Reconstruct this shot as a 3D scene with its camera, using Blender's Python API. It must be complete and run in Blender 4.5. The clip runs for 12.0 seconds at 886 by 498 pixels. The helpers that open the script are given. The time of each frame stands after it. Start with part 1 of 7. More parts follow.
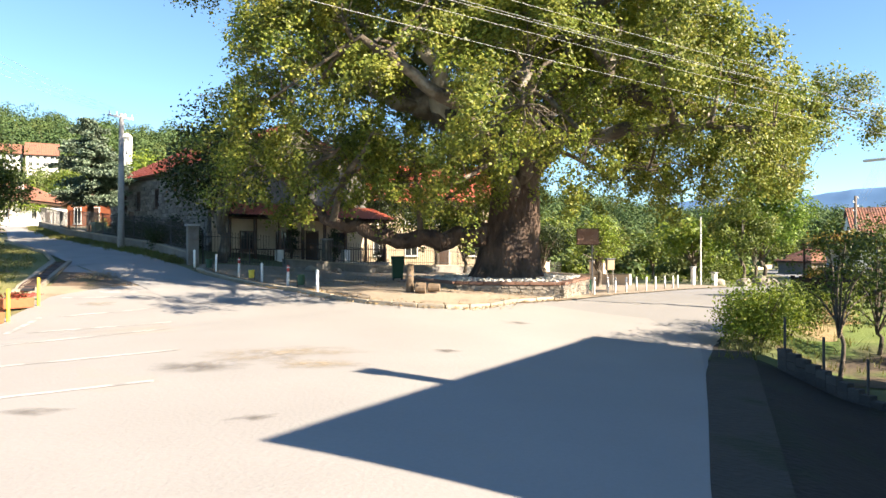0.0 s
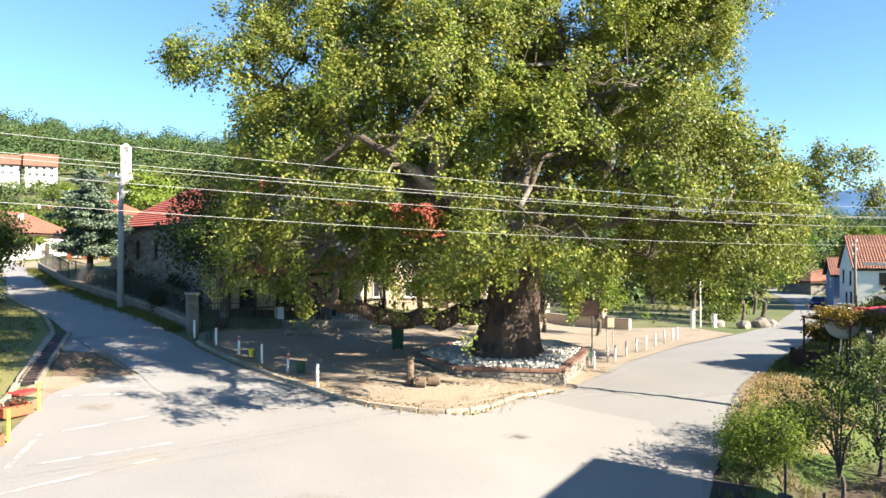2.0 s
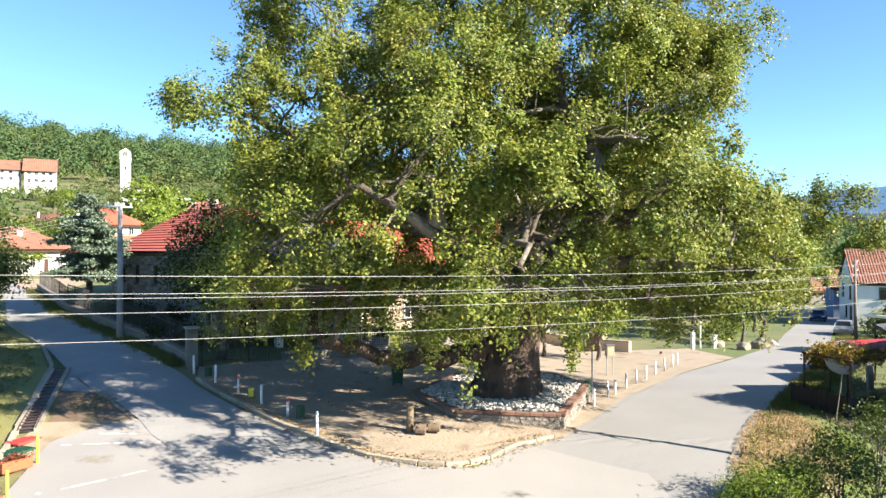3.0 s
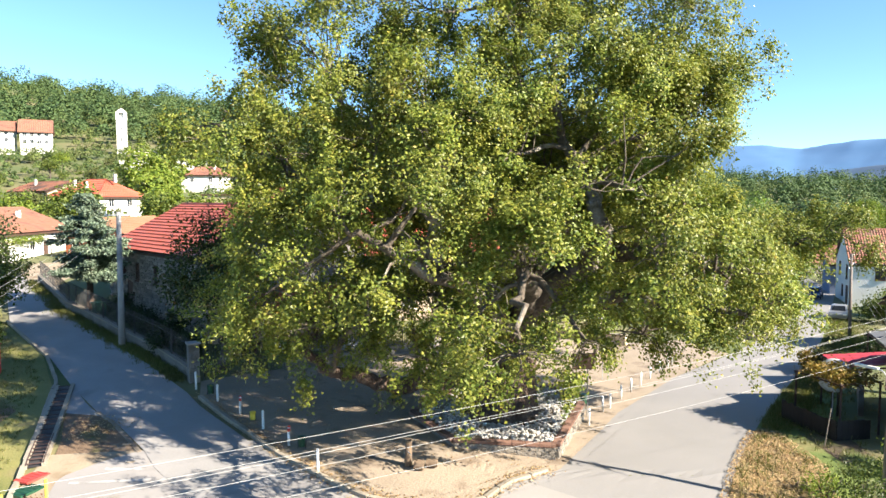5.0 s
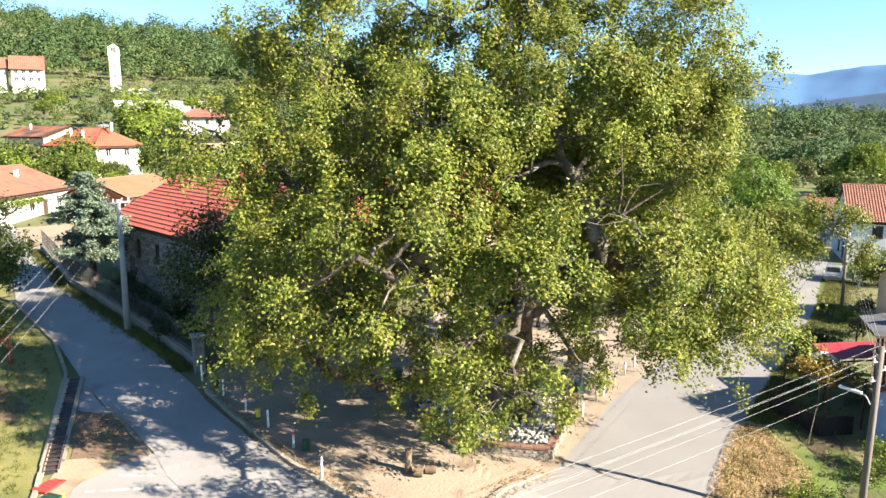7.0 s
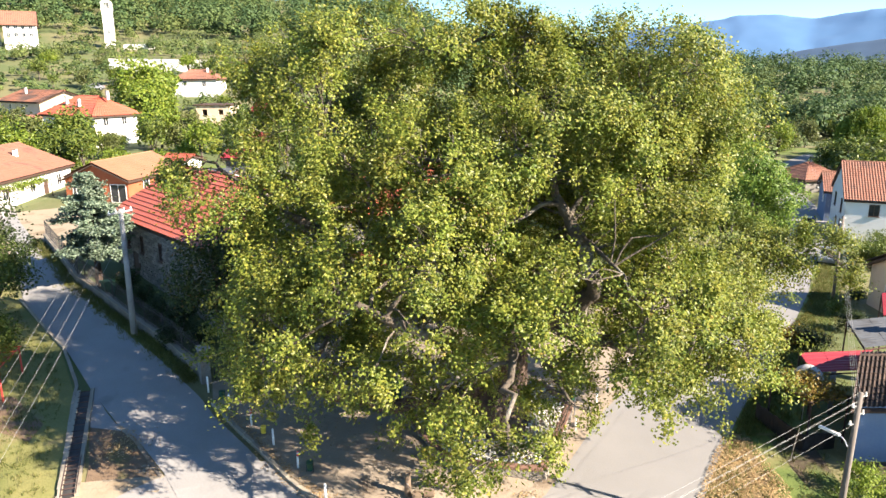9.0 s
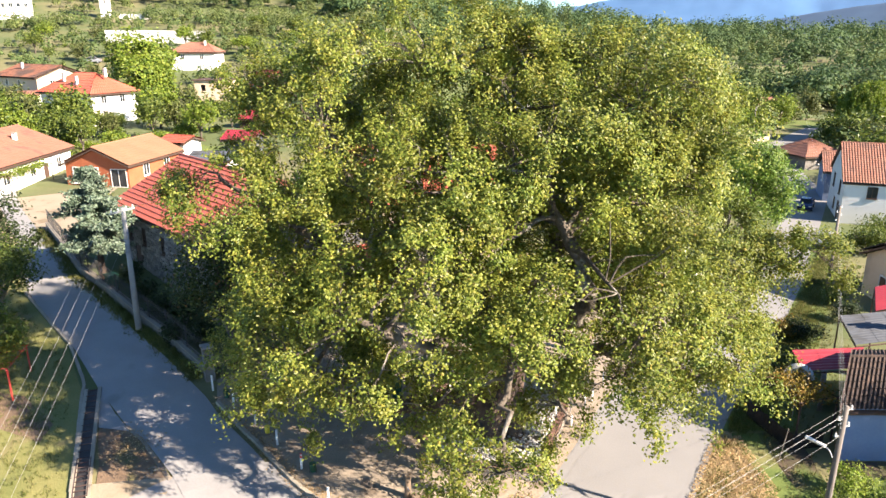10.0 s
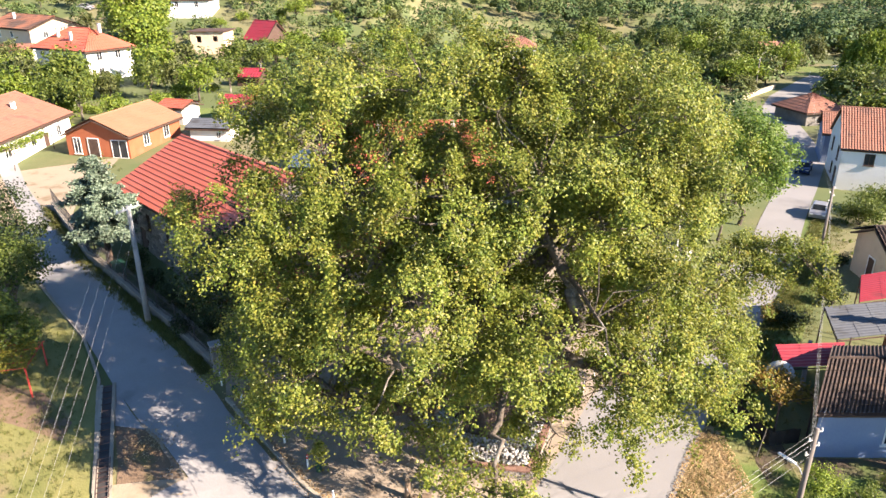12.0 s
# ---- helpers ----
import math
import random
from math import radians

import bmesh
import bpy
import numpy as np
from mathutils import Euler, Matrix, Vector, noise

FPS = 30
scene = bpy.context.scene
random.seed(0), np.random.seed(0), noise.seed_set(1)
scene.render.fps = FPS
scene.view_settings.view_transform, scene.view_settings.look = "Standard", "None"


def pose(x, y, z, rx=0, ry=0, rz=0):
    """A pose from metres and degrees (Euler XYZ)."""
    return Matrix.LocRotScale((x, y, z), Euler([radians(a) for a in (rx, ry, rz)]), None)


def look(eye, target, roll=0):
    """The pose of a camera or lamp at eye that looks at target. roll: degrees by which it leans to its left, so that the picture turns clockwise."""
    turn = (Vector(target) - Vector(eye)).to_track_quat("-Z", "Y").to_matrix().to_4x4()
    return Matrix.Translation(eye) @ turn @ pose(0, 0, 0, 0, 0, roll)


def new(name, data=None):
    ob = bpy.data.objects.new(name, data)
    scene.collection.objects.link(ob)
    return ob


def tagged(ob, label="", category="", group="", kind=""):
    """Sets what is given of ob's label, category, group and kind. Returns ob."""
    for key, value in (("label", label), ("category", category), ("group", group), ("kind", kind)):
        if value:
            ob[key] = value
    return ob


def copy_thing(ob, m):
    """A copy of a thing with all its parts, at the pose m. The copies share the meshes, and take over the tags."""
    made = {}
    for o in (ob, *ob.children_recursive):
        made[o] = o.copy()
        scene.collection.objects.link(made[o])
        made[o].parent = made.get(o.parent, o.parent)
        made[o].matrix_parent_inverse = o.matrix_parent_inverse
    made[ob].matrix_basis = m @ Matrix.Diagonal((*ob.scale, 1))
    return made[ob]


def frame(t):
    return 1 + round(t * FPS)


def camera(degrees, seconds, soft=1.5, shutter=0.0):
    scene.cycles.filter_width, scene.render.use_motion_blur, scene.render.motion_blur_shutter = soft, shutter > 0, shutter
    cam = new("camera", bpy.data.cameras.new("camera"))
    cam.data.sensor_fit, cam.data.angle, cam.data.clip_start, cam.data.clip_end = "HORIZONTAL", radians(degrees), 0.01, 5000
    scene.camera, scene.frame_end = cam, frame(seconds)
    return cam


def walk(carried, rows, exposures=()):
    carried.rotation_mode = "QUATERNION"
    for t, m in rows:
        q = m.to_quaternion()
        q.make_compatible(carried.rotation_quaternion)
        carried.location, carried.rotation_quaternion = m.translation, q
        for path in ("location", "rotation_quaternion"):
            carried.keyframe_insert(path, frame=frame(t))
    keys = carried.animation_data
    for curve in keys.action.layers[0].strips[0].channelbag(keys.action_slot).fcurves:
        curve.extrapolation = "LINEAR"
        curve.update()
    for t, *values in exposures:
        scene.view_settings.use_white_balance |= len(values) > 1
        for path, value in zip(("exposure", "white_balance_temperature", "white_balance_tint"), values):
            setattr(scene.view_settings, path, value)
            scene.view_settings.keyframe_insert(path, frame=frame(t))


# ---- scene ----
cam = camera(64.4, 12.0)
METRES, EYE, TILT, LEAN, TURN = 22.0, 1.9, 0.0, 0.0, 0.0
ROWS = [
    (0.0, 0.0, 0.0, 0.0, -0.0, -0.0, 0.0),
    (0.5, -0.0008, -0.0007, 0.0407, -0.02, 0.01, 0.03),
    (1.0, -0.0011, -0.0004, 0.082, -0.03, -0.01, 0.05),
    (1.5, -0.0018, -0.0003, 0.1214, -0.05, -0.01, 0.06),
    (2.0, -0.001, 0.0, 0.1613, -0.05, -0.04, 0.07),
    (2.5, -0.0008, 0.0001, 0.2009, -0.08, -0.03, 0.08),
    (3.0, -0.0011, 0.0025, 0.2421, -0.08, -0.07, 0.11),
    (3.5, -0.0006, 0.0031, 0.2804, -0.09, -0.09, 0.1),
    (5.5, 0.0028, 0.0001, 0.4352, -0.14, -5.99, 0.08),
    (6.0, 0.0035, 0.0011, 0.4743, -0.13, -7.72, 0.1),
    (6.5, 0.0044, 0.0017, 0.5142, -0.14, -9.02, 0.12),
    (7.0, 0.0055, 0.0025, 0.5549, -0.15, -9.84, 0.15),
    (7.5, 0.0068, 0.0027, 0.5971, -0.15, -10.49, 0.16),
    (9.5, 0.012, 0.0044, 0.7701, -0.16, -15.56, 0.2),
    (10.0, 0.0137, 0.0044, 0.816, -0.16, -16.88, 0.23),
    (10.5, 0.0155, 0.0053, 0.8612, -0.16, -18.13, 0.25),
    (11.0, 0.0171, 0.0073, 0.9068, -0.16, -19.47, 0.27),
    (11.5, 0.0192, 0.0093, 0.9531, -0.15, -20.84, 0.3),
    (12.0, 0.0219, 0.0107, 0.9993, -0.14, -22.22, 0.31),
]
walk(cam, [(t, pose(0, 0, EYE, TILT, LEAN, TURN) @ pose(METRES * x, METRES * y, METRES * z, 90 + pitch, roll, yaw)) for t, x, y, z, yaw, pitch, roll in ROWS],
     exposures=((0.0, 2.19, 6850, 13), (1.0, 2.12, 6440, 10), (2.0, 2.13, 6380, 10), (3.5, 2.06, 6180, 10), (5.5, 2.12, 6380, 12), (7.5, 2.15, 6480, 12), (12.0, 2.17, 6600, 20)))

# ---------------------------------------------------------------- light
SUN_AZ, SUN_EL = radians(117.0), radians(29.5)   # clockwise from +y
world = bpy.data.worlds.new("world")
scene.world = world
world.use_nodes = True
wn = world.node_tree
sky = wn.nodes.new("ShaderNodeTexSky")
sky.sky_type = "NISHITA"
sky.sun_disc = False
sky.sun_elevation, sky.sun_rotation = SUN_EL, SUN_AZ
sky.altitude, sky.air_density, sky.dust_density, sky.ozone_density = 700, 0.85, 0.05, 2.0
air = wn.nodes.new("ShaderNodeMix")   # clear cyan mountain air
air.data_type, air.blend_type = "RGBA", "MULTIPLY"
air.inputs[0].default_value = 1.0
air.inputs[7].default_value = (0.9, 1.13, 1.2, 1)
wn.links.new(sky.outputs[0], air.inputs[6])
wn.links.new(air.outputs[2], wn.nodes["Background"].inputs[0])
wn.nodes["Background"].inputs[1].default_value = 0.054
sun = new("sun", bpy.data.lights.new("sun", "SUN"))
sun.data.energy, sun.data.angle, sun.data.color = 4.75, radians(0.5), (1.0, 0.88, 0.7)
sun.matrix_world = look((0, 0, 0), (-math.sin(SUN_AZ) * math.cos(SUN_EL), -math.cos(SUN_AZ) * math.cos(SUN_EL), -math.sin(SUN_EL)))


# ---------------------------------------------------------------- materials
def mix_rgb(nt, fac, a, b):
    n = nt.nodes.new("ShaderNodeMix")
    n.data_type = "RGBA"
    for socket, v in ((n.inputs[0], fac), (n.inputs[6], a), (n.inputs[7], b)):
        if isinstance(v, bpy.types.NodeSocket):
            nt.links.new(v, socket)
        else:
            socket.default_value = v if isinstance(v, (int, float)) else (*v, 1)
    return n.outputs[2]


def noise_fac(nt, scale, detail=4, low=0.35, high=0.65, stretch=None):
    geo = nt.nodes.new("ShaderNodeNewGeometry")
    vec = geo.outputs["Position"]
    if stretch:
        mp = nt.nodes.new("ShaderNodeMapping")
        mp.inputs["Scale"].default_value = stretch
        nt.links.new(vec, mp.inputs[0])
        vec = mp.outputs[0]
    n = nt.nodes.new("ShaderNodeTexNoise")
    n.inputs["Scale"].default_value, n.inputs["Detail"].default_value = scale, detail
    nt.links.new(vec, n.inputs["Vector"])
    r = nt.nodes.new("ShaderNodeMapRange")
    r.inputs[1].default_value, r.inputs[2].default_value = low, high
    nt.links.new(n.outputs[0], r.inputs[0])
    return r.outputs[0]


def material(name, a, b, big=0.4, fine=9.0, rough=0.85, bump=0.3, metal=0.0, stain=None, stain_scale=0.12, stain_low=0.52,
             spread=0.0, island=False, stretch=None, dist=0.03):
    """Two base colours mixed by a coarse and a fine noise, an optional stain, bump, and a spread from piece to piece."""
    m = bpy.data.materials.new(name)
    m.use_nodes = True
    nt = m.node_tree
    bsdf = nt.nodes["Principled BSDF"]
    bsdf.inputs["Roughness"].default_value = rough
    bsdf.inputs["Metallic"].default_value = metal
    coarse = noise_fac(nt, big, 5, stretch=stretch)
    grain = noise_fac(nt, fine, 6, 0.25, 0.75, stretch=stretch)
    both = nt.nodes.new("ShaderNodeMath")
    both.operation = "MULTIPLY_ADD"
    nt.links.new(coarse, both.inputs[0])
    both.inputs[1].default_value = 0.55
    half = nt.nodes.new("ShaderNodeMath")
    half.operation = "MULTIPLY"
    half.inputs[1].default_value = 0.45
    nt.links.new(grain, half.inputs[0])
    nt.links.new(half.outputs[0], both.inputs[2])
    colour = mix_rgb(nt, both.outputs[0], a, b)
    if stain:
        colour = mix_rgb(nt, noise_fac(nt, stain_scale, 6, stain_low, stain_low + 0.14), colour, stain)
    if spread:
        if island:
            rnd = nt.nodes.new("ShaderNodeNewGeometry").outputs["Random Per Island"]
        else:
            rnd = nt.nodes.new("ShaderNodeObjectInfo").outputs["Random"]
        mr = nt.nodes.new("ShaderNodeMapRange")
        mr.inputs[3].default_value, mr.inputs[4].default_value = 1 - spread, 1 + spread
        nt.links.new(rnd, mr.inputs[0])
        hsv = nt.nodes.new("ShaderNodeHueSaturation")
        nt.links.new(mr.outputs[0], hsv.inputs["Value"])
        nt.links.new(colour, hsv.inputs["Color"])
        colour = hsv.outputs[0]
    nt.links.new(colour, bsdf.inputs["Base Color"])
    if bump:
        bp = nt.nodes.new("ShaderNodeBump")
        bp.inputs["Strength"].default_value, bp.inputs["Distance"].default_value = bump, dist
        nt.links.new(grain, bp.inputs["Height"])
        nt.links.new(bp.outputs[0], bsdf.inputs["Normal"])
    return m


def leaf_material(name, stops, rough=0.5, glow=0.3, hue=0.0):
    """Leaves that let some light through, each its own shade."""
    m = bpy.data.materials.new(name)
    m.use_nodes = True
    nt = m.node_tree
    bsdf, out = nt.nodes["Principled BSDF"], nt.nodes["Material Output"]
    bsdf.inputs["Roughness"].default_value = rough
    bsdf.inputs["Specular IOR Level"].default_value = 0.35
    rnd = nt.nodes.new("ShaderNodeNewGeometry").outputs["Random Per Island"]
    ramp = nt.nodes.new("ShaderNodeValToRGB")
    el = ramp.color_ramp.elements
    el[0].position, el[0].color = stops[0][0], (*stops[0][1], 1)
    el[1].position, el[1].color = stops[-1][0], (*stops[-1][1], 1)
    for p, c in stops[1:-1]:
        e = el.new(p)
        e.color = (*c, 1)
    nt.links.new(rnd, ramp.inputs[0])
    clump = noise_fac(nt, 0.35, 3, 0.3, 0.7)
    hsv = nt.nodes.new("ShaderNodeHueSaturation")
    mr = nt.nodes.new("ShaderNodeMapRange")
    mr.inputs[3].default_value, mr.inputs[4].default_value = 0.75, 1.25
    nt.links.new(clump, mr.inputs[0])
    nt.links.new(mr.outputs[0], hsv.inputs["Value"])
    nt.links.new(ramp.outputs[0], hsv.inputs["Color"])
    if hue:   # whole sprays lean to green or to yellow
        tone = nt.nodes.new("ShaderNodeMapRange")
        tone.inputs[3].default_value, tone.inputs[4].default_value = 0.5 - hue * 0.6, 0.5 + hue
        nt.links.new(noise_fac(nt, 0.8, 4, 0.3, 0.7), tone.inputs[0])
        nt.links.new(tone.outputs[0], hsv.inputs["Hue"])
    nt.links.new(hsv.outputs[0], bsdf.inputs["Base Color"])
    tr = nt.nodes.new("ShaderNodeBsdfTranslucent")
    nt.links.new(hsv.outputs[0], tr.inputs[0])
    mx = nt.nodes.new("ShaderNodeMixShader")
    mx.inputs[0].default_value = glow
    nt.links.new(bsdf.outputs[0], mx.inputs[1])
    nt.links.new(tr.outputs[0], mx.inputs[2])
    nt.links.new(mx.outputs[0], out.inputs["Surface"])
    return m


M = {}
M["ground"] = material("ground_soil_grass", (0.1, 0.115, 0.04), (0.2, 0.17, 0.085), 0.08, 3.0, 0.95, 0.5, stain=(0.085, 0.11, 0.034), stain_scale=0.06, stain_low=0.44)
M["grass"] = material("lawn", (0.1, 0.12, 0.026), (0.22, 0.2, 0.07), 0.35, 12.0, 0.95, 0.6, stain=(0.2, 0.15, 0.085), stain_scale=0.3, stain_low=0.56)
M["asphalt"] = material("asphalt", (0.2, 0.196, 0.194), (0.24, 0.234, 0.23), 0.25, 14.0, 0.9, 0.15, stain=(0.165, 0.16, 0.157), stain_scale=0.16, stain_low=0.6)
M["square"] = material("square_asphalt", (0.235, 0.226, 0.218), (0.275, 0.262, 0.252), 0.3, 14.0, 0.9, 0.15, stain=(0.29, 0.25, 0.2), stain_scale=0.19, stain_low=0.6)
M["concrete_road"] = material("concrete_road", (0.225, 0.22, 0.216), (0.28, 0.273, 0.267), 0.5, 10.0, 0.9, 0.2, stain=(0.17, 0.166, 0.162), stain_scale=0.3, stain_low=0.58)
M["dirt"] = material("trodden_earth", (0.235, 0.19, 0.14), (0.32, 0.265, 0.2), 0.5, 9.0, 0.95, 0.5, stain=(0.155, 0.115, 0.08), stain_scale=0.5, stain_low=0.56)
M["sand"] = material("pale_dust", (0.31, 0.254, 0.18), (0.26, 0.208, 0.143), 0.6, 9.0, 0.95, 0.4, stain=(0.186, 0.136, 0.0806), stain_scale=0.6, stain_low=0.55)
M["leafy_earth"] = material("brown_leafy_earth", (0.2, 0.135, 0.085), (0.13, 0.085, 0.05), 0.9, 14.0, 0.95, 0.8, stain=(0.11, 0.11, 0.03), stain_scale=0.6, stain_low=0.55)
M["verge_green"] = material("green_verge_grass", (0.0744, 0.115, 0.0217), (0.136, 0.174, 0.0372), 0.5, 12.0, 0.95, 0.6, stain=(0.186, 0.174, 0.0682), stain_scale=0.4, stain_low=0.56)
# brown soil, its colour lowered to stand for garden shade as well
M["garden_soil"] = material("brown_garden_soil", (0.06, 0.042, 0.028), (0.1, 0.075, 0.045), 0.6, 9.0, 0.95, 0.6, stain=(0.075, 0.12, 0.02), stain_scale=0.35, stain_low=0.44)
# dark soil, both colours deepened to carry the house shadow
M["strip_soil"] = material("shade_dark_verge", (0.031, 0.0267, 0.0217), (0.0558, 0.0484, 0.0384), 0.8, 10.0, 0.95, 0.6, stain=(0.0248, 0.0279, 0.0124), stain_scale=0.8, stain_low=0.52)
M["shade_soil"] = material("shade_dark_soil", (0.0124, 0.00992, 0.00744), (0.0248, 0.0198, 0.0149), 0.8, 9.0, 0.95, 0.6, stain=(0.0155, 0.0186, 0.00744), stain_scale=0.7, stain_low=0.5)
M["oil_stain"] = material("worn_dark_asphalt", (0.124, 0.112, 0.102), (0.174, 0.161, 0.149), 1.2, 12.0, 0.9, 0.2, stain=(0.093, 0.0837, 0.0744), stain_scale=0.9, stain_low=0.5)
M["dust"] = material("yellow_dust_on_asphalt", (0.341, 0.273, 0.18), (0.298, 0.248, 0.18), 1.0, 10.0, 0.95, 0.3, stain=(0.26, 0.236, 0.211), stain_scale=0.9, stain_low=0.5)
M["litter"] = material("dry_leaf_litter", (0.33, 0.25, 0.13), (0.22, 0.155, 0.075), 1.2, 16.0, 0.95, 0.9, stain=(0.12, 0.13, 0.035), stain_scale=0.5, stain_low=0.54)
M["kerb"] = material("kerb_concrete", (0.24, 0.21, 0.165), (0.315, 0.277, 0.217), 0.8, 12.0, 0.9, 0.4, spread=0.15)
M["stone"] = material("rubble_stone", (0.205, 0.18, 0.149), (0.285, 0.254, 0.211), 1.5, 14.0, 0.9, 0.6, spread=0.22, dist=0.05)
M["stone_joined"] = material("rubble_stone_joined", (0.186, 0.167, 0.149), (0.26, 0.242, 0.217), 1.5, 14.0, 0.9, 0.6, spread=0.3, island=True, dist=0.05)
M["coping"] = material("red_brown_coping", (0.161, 0.0868, 0.062), (0.223, 0.13, 0.093), 1.5, 14.0, 0.85, 0.4, spread=0.15)
M["pebble"] = material("white_pebbles", (0.38, 0.36, 0.33), (0.52, 0.5, 0.46), 2.0, 20.0, 0.8, 0.2, spread=0.22, island=True)
M["plaster"] = material("white_plaster", (0.684, 0.674, 0.646), (0.76, 0.75, 0.731), 0.6, 8.0, 0.9, 0.15, stain=(0.522, 0.503, 0.465), stain_scale=0.35, stain_low=0.6)
# white plaster with the blue of shade put into its colour
M["shade_plaster"] = material("shade_blue_plaster", (0.15, 0.205, 0.33), (0.19, 0.25, 0.37), 0.6, 8.0, 0.9, 0.15, stain=(0.21, 0.25, 0.33), stain_scale=0.35, stain_low=0.6)
M["beige"] = material("beige_plaster", (0.527, 0.416, 0.297), (0.595, 0.484, 0.357), 0.6, 8.0, 0.9, 0.2, stain=(0.425, 0.34, 0.255), stain_scale=0.4, stain_low=0.58)
M["orange_brick"] = material("orange_block_wall", (0.302, 0.0792, 0.0324), (0.36, 0.115, 0.0504), 0.8, 8.0, 0.9, 0.3, stain=(0.324, 0.13, 0.072), stain_scale=0.5, stain_low=0.58)
M["old_wall"] = material("old_stone_wall", (0.136, 0.127, 0.115), (0.205, 0.195, 0.18), 1.6, 4.0, 0.95, 0.9, stain=(0.136, 0.124, 0.105), stain_scale=0.7, stain_low=0.52, dist=0.08)
M["roof_red"] = material("bright_red_roof_sheet", (0.385, 0.086, 0.048), (0.43, 0.112, 0.064), 0.4, 6.0, 0.55, 0.1, stain=(0.31, 0.065, 0.04), stain_scale=0.3, stain_low=0.6)
M["roof_clay"] = material("clay_roof_tiles", (0.21, 0.088, 0.056), (0.275, 0.128, 0.084), 0.5, 5.0, 0.85, 0.3, stain=(0.16, 0.078, 0.056), stain_scale=0.5, stain_low=0.52)
M["roof_orange"] = material("new_orange_tiles", (0.235, 0.112, 0.06), (0.275, 0.138, 0.076), 0.5, 5.0, 0.8, 0.2, stain=(0.21, 0.092, 0.048), stain_scale=0.4, stain_low=0.6)
M["roof_patchy"] = material("patchy_old_tiles", (0.17, 0.07, 0.042), (0.28, 0.115, 0.065), 0.4, 5.0, 0.88, 0.4, stain=(0.085, 0.05, 0.038), stain_scale=0.25, stain_low=0.46)
M["roof_old"] = material("weathered_brown_tiles", (0.018, 0.012, 0.01), (0.05, 0.03, 0.023), 1.4, 7.0, 0.9, 0.6, stain=(0.08, 0.05, 0.036), stain_scale=1.6, stain_low=0.54)
M["red_sheet"] = material("crimson_sheet_metal", (0.25, 0.02, 0.032), (0.3, 0.032, 0.045), 0.5, 8.0, 0.5, 0.05, stain=(0.2, 0.03, 0.035), stain_scale=0.8, stain_low=0.55)
M["grey_sheet"] = material("grey_fibre_sheet", (0.0744, 0.0816, 0.0944), (0.1088, 0.1192, 0.1336), 0.5, 8.0, 0.75, 0.2, stain=(0.0496, 0.0496, 0.0496), stain_scale=0.7, stain_low=0.55)
M["bark"] = material("plane_bark", (0.062, 0.04, 0.03), (0.135, 0.09, 0.066), 1.2, 6.0, 0.95, 1.0, stain=(0.034, 0.025, 0.022), stain_scale=0.8, stain_low=0.5, stretch=(1, 1, 0.35), dist=0.12)
M["pale_bark"] = material("peeled_pale_bark", (0.336, 0.296, 0.24), (0.448, 0.408, 0.344), 1.2, 7.0, 0.9, 0.6, stain=(0.192, 0.152, 0.112), stain_scale=1.0, stain_low=0.5, dist=0.05)
M["wood"] = material("weathered_wood", (0.124, 0.0868, 0.0558), (0.186, 0.136, 0.093), 2.0, 14.0, 0.9, 0.6, stretch=(1, 1, 0.2), dist=0.02)
M["pole_wood"] = material("grey_pole_wood", (0.124, 0.105, 0.0899), (0.198, 0.174, 0.152), 2.0, 14.0, 0.9, 0.5, stretch=(1, 1, 0.15), dist=0.02)
M["pole_concrete"] = material("pole_concrete", (0.24, 0.24, 0.24), (0.34, 0.335, 0.325), 2.0, 14.0, 0.9, 0.3, stain=(0.17, 0.17, 0.165), stain_scale=0.9, stain_low=0.54)
M["dark_metal"] = material("dark_painted_metal", (0.027, 0.027, 0.0315), (0.054, 0.0495, 0.045), 3.0, 20.0, 0.6, 0.1)
M["steel"] = material("galvanised_steel", (0.45, 0.46, 0.47), (0.55, 0.56, 0.57), 3.0, 20.0, 0.45, 0.1, metal=0.6)
M["white_paint"] = material("white_paint", (0.703, 0.694, 0.665), (0.76, 0.75, 0.731), 3.0, 20.0, 0.6, 0.1, stain=(0.522, 0.494, 0.437), stain_scale=2.0, stain_low=0.58)
M["line_paint"] = material("worn_line_paint", (0.33, 0.325, 0.315), (0.46, 0.455, 0.44), 2.0, 9.0, 0.8, 0.1, stain=(0.25, 0.24, 0.23), stain_scale=1.6, stain_low=0.46)
M["red_paint"] = material("red_paint", (0.468, 0.0425, 0.034), (0.527, 0.068, 0.051), 3.0, 20.0, 0.5, 0.1)
M["yellow_paint"] = material("yellow_paint", (0.675, 0.495, 0.045), (0.72, 0.558, 0.072), 3.0, 20.0, 0.5, 0.1)
M["green_paint"] = material("green_paint", (0.00868, 0.0527, 0.026), (0.0149, 0.0744, 0.0372), 3.0, 15.0, 0.5, 0.1)
M["glass"] = material("dark_window_glass", (0.02, 0.025, 0.03), (0.04, 0.045, 0.05), 1.0, 4.0, 0.08, 0.0)
M["tan_metal"] = material("tan_painted_metal", (0.28, 0.21, 0.14), (0.36, 0.28, 0.19), 2.0, 10.0, 0.6, 0.1, stain=(0.2, 0.14, 0.09), stain_scale=1.5, stain_low=0.56)
M["dark_wood"] = material("dark_brown_timber", (0.0558, 0.031, 0.0217), (0.093, 0.0527, 0.0372), 2.0, 14.0, 0.8, 0.4)
M["brick_chimney"] = material("red_brick", (0.26, 0.0868, 0.0496), (0.31, 0.124, 0.0744), 2.0, 14.0, 0.9, 0.4)
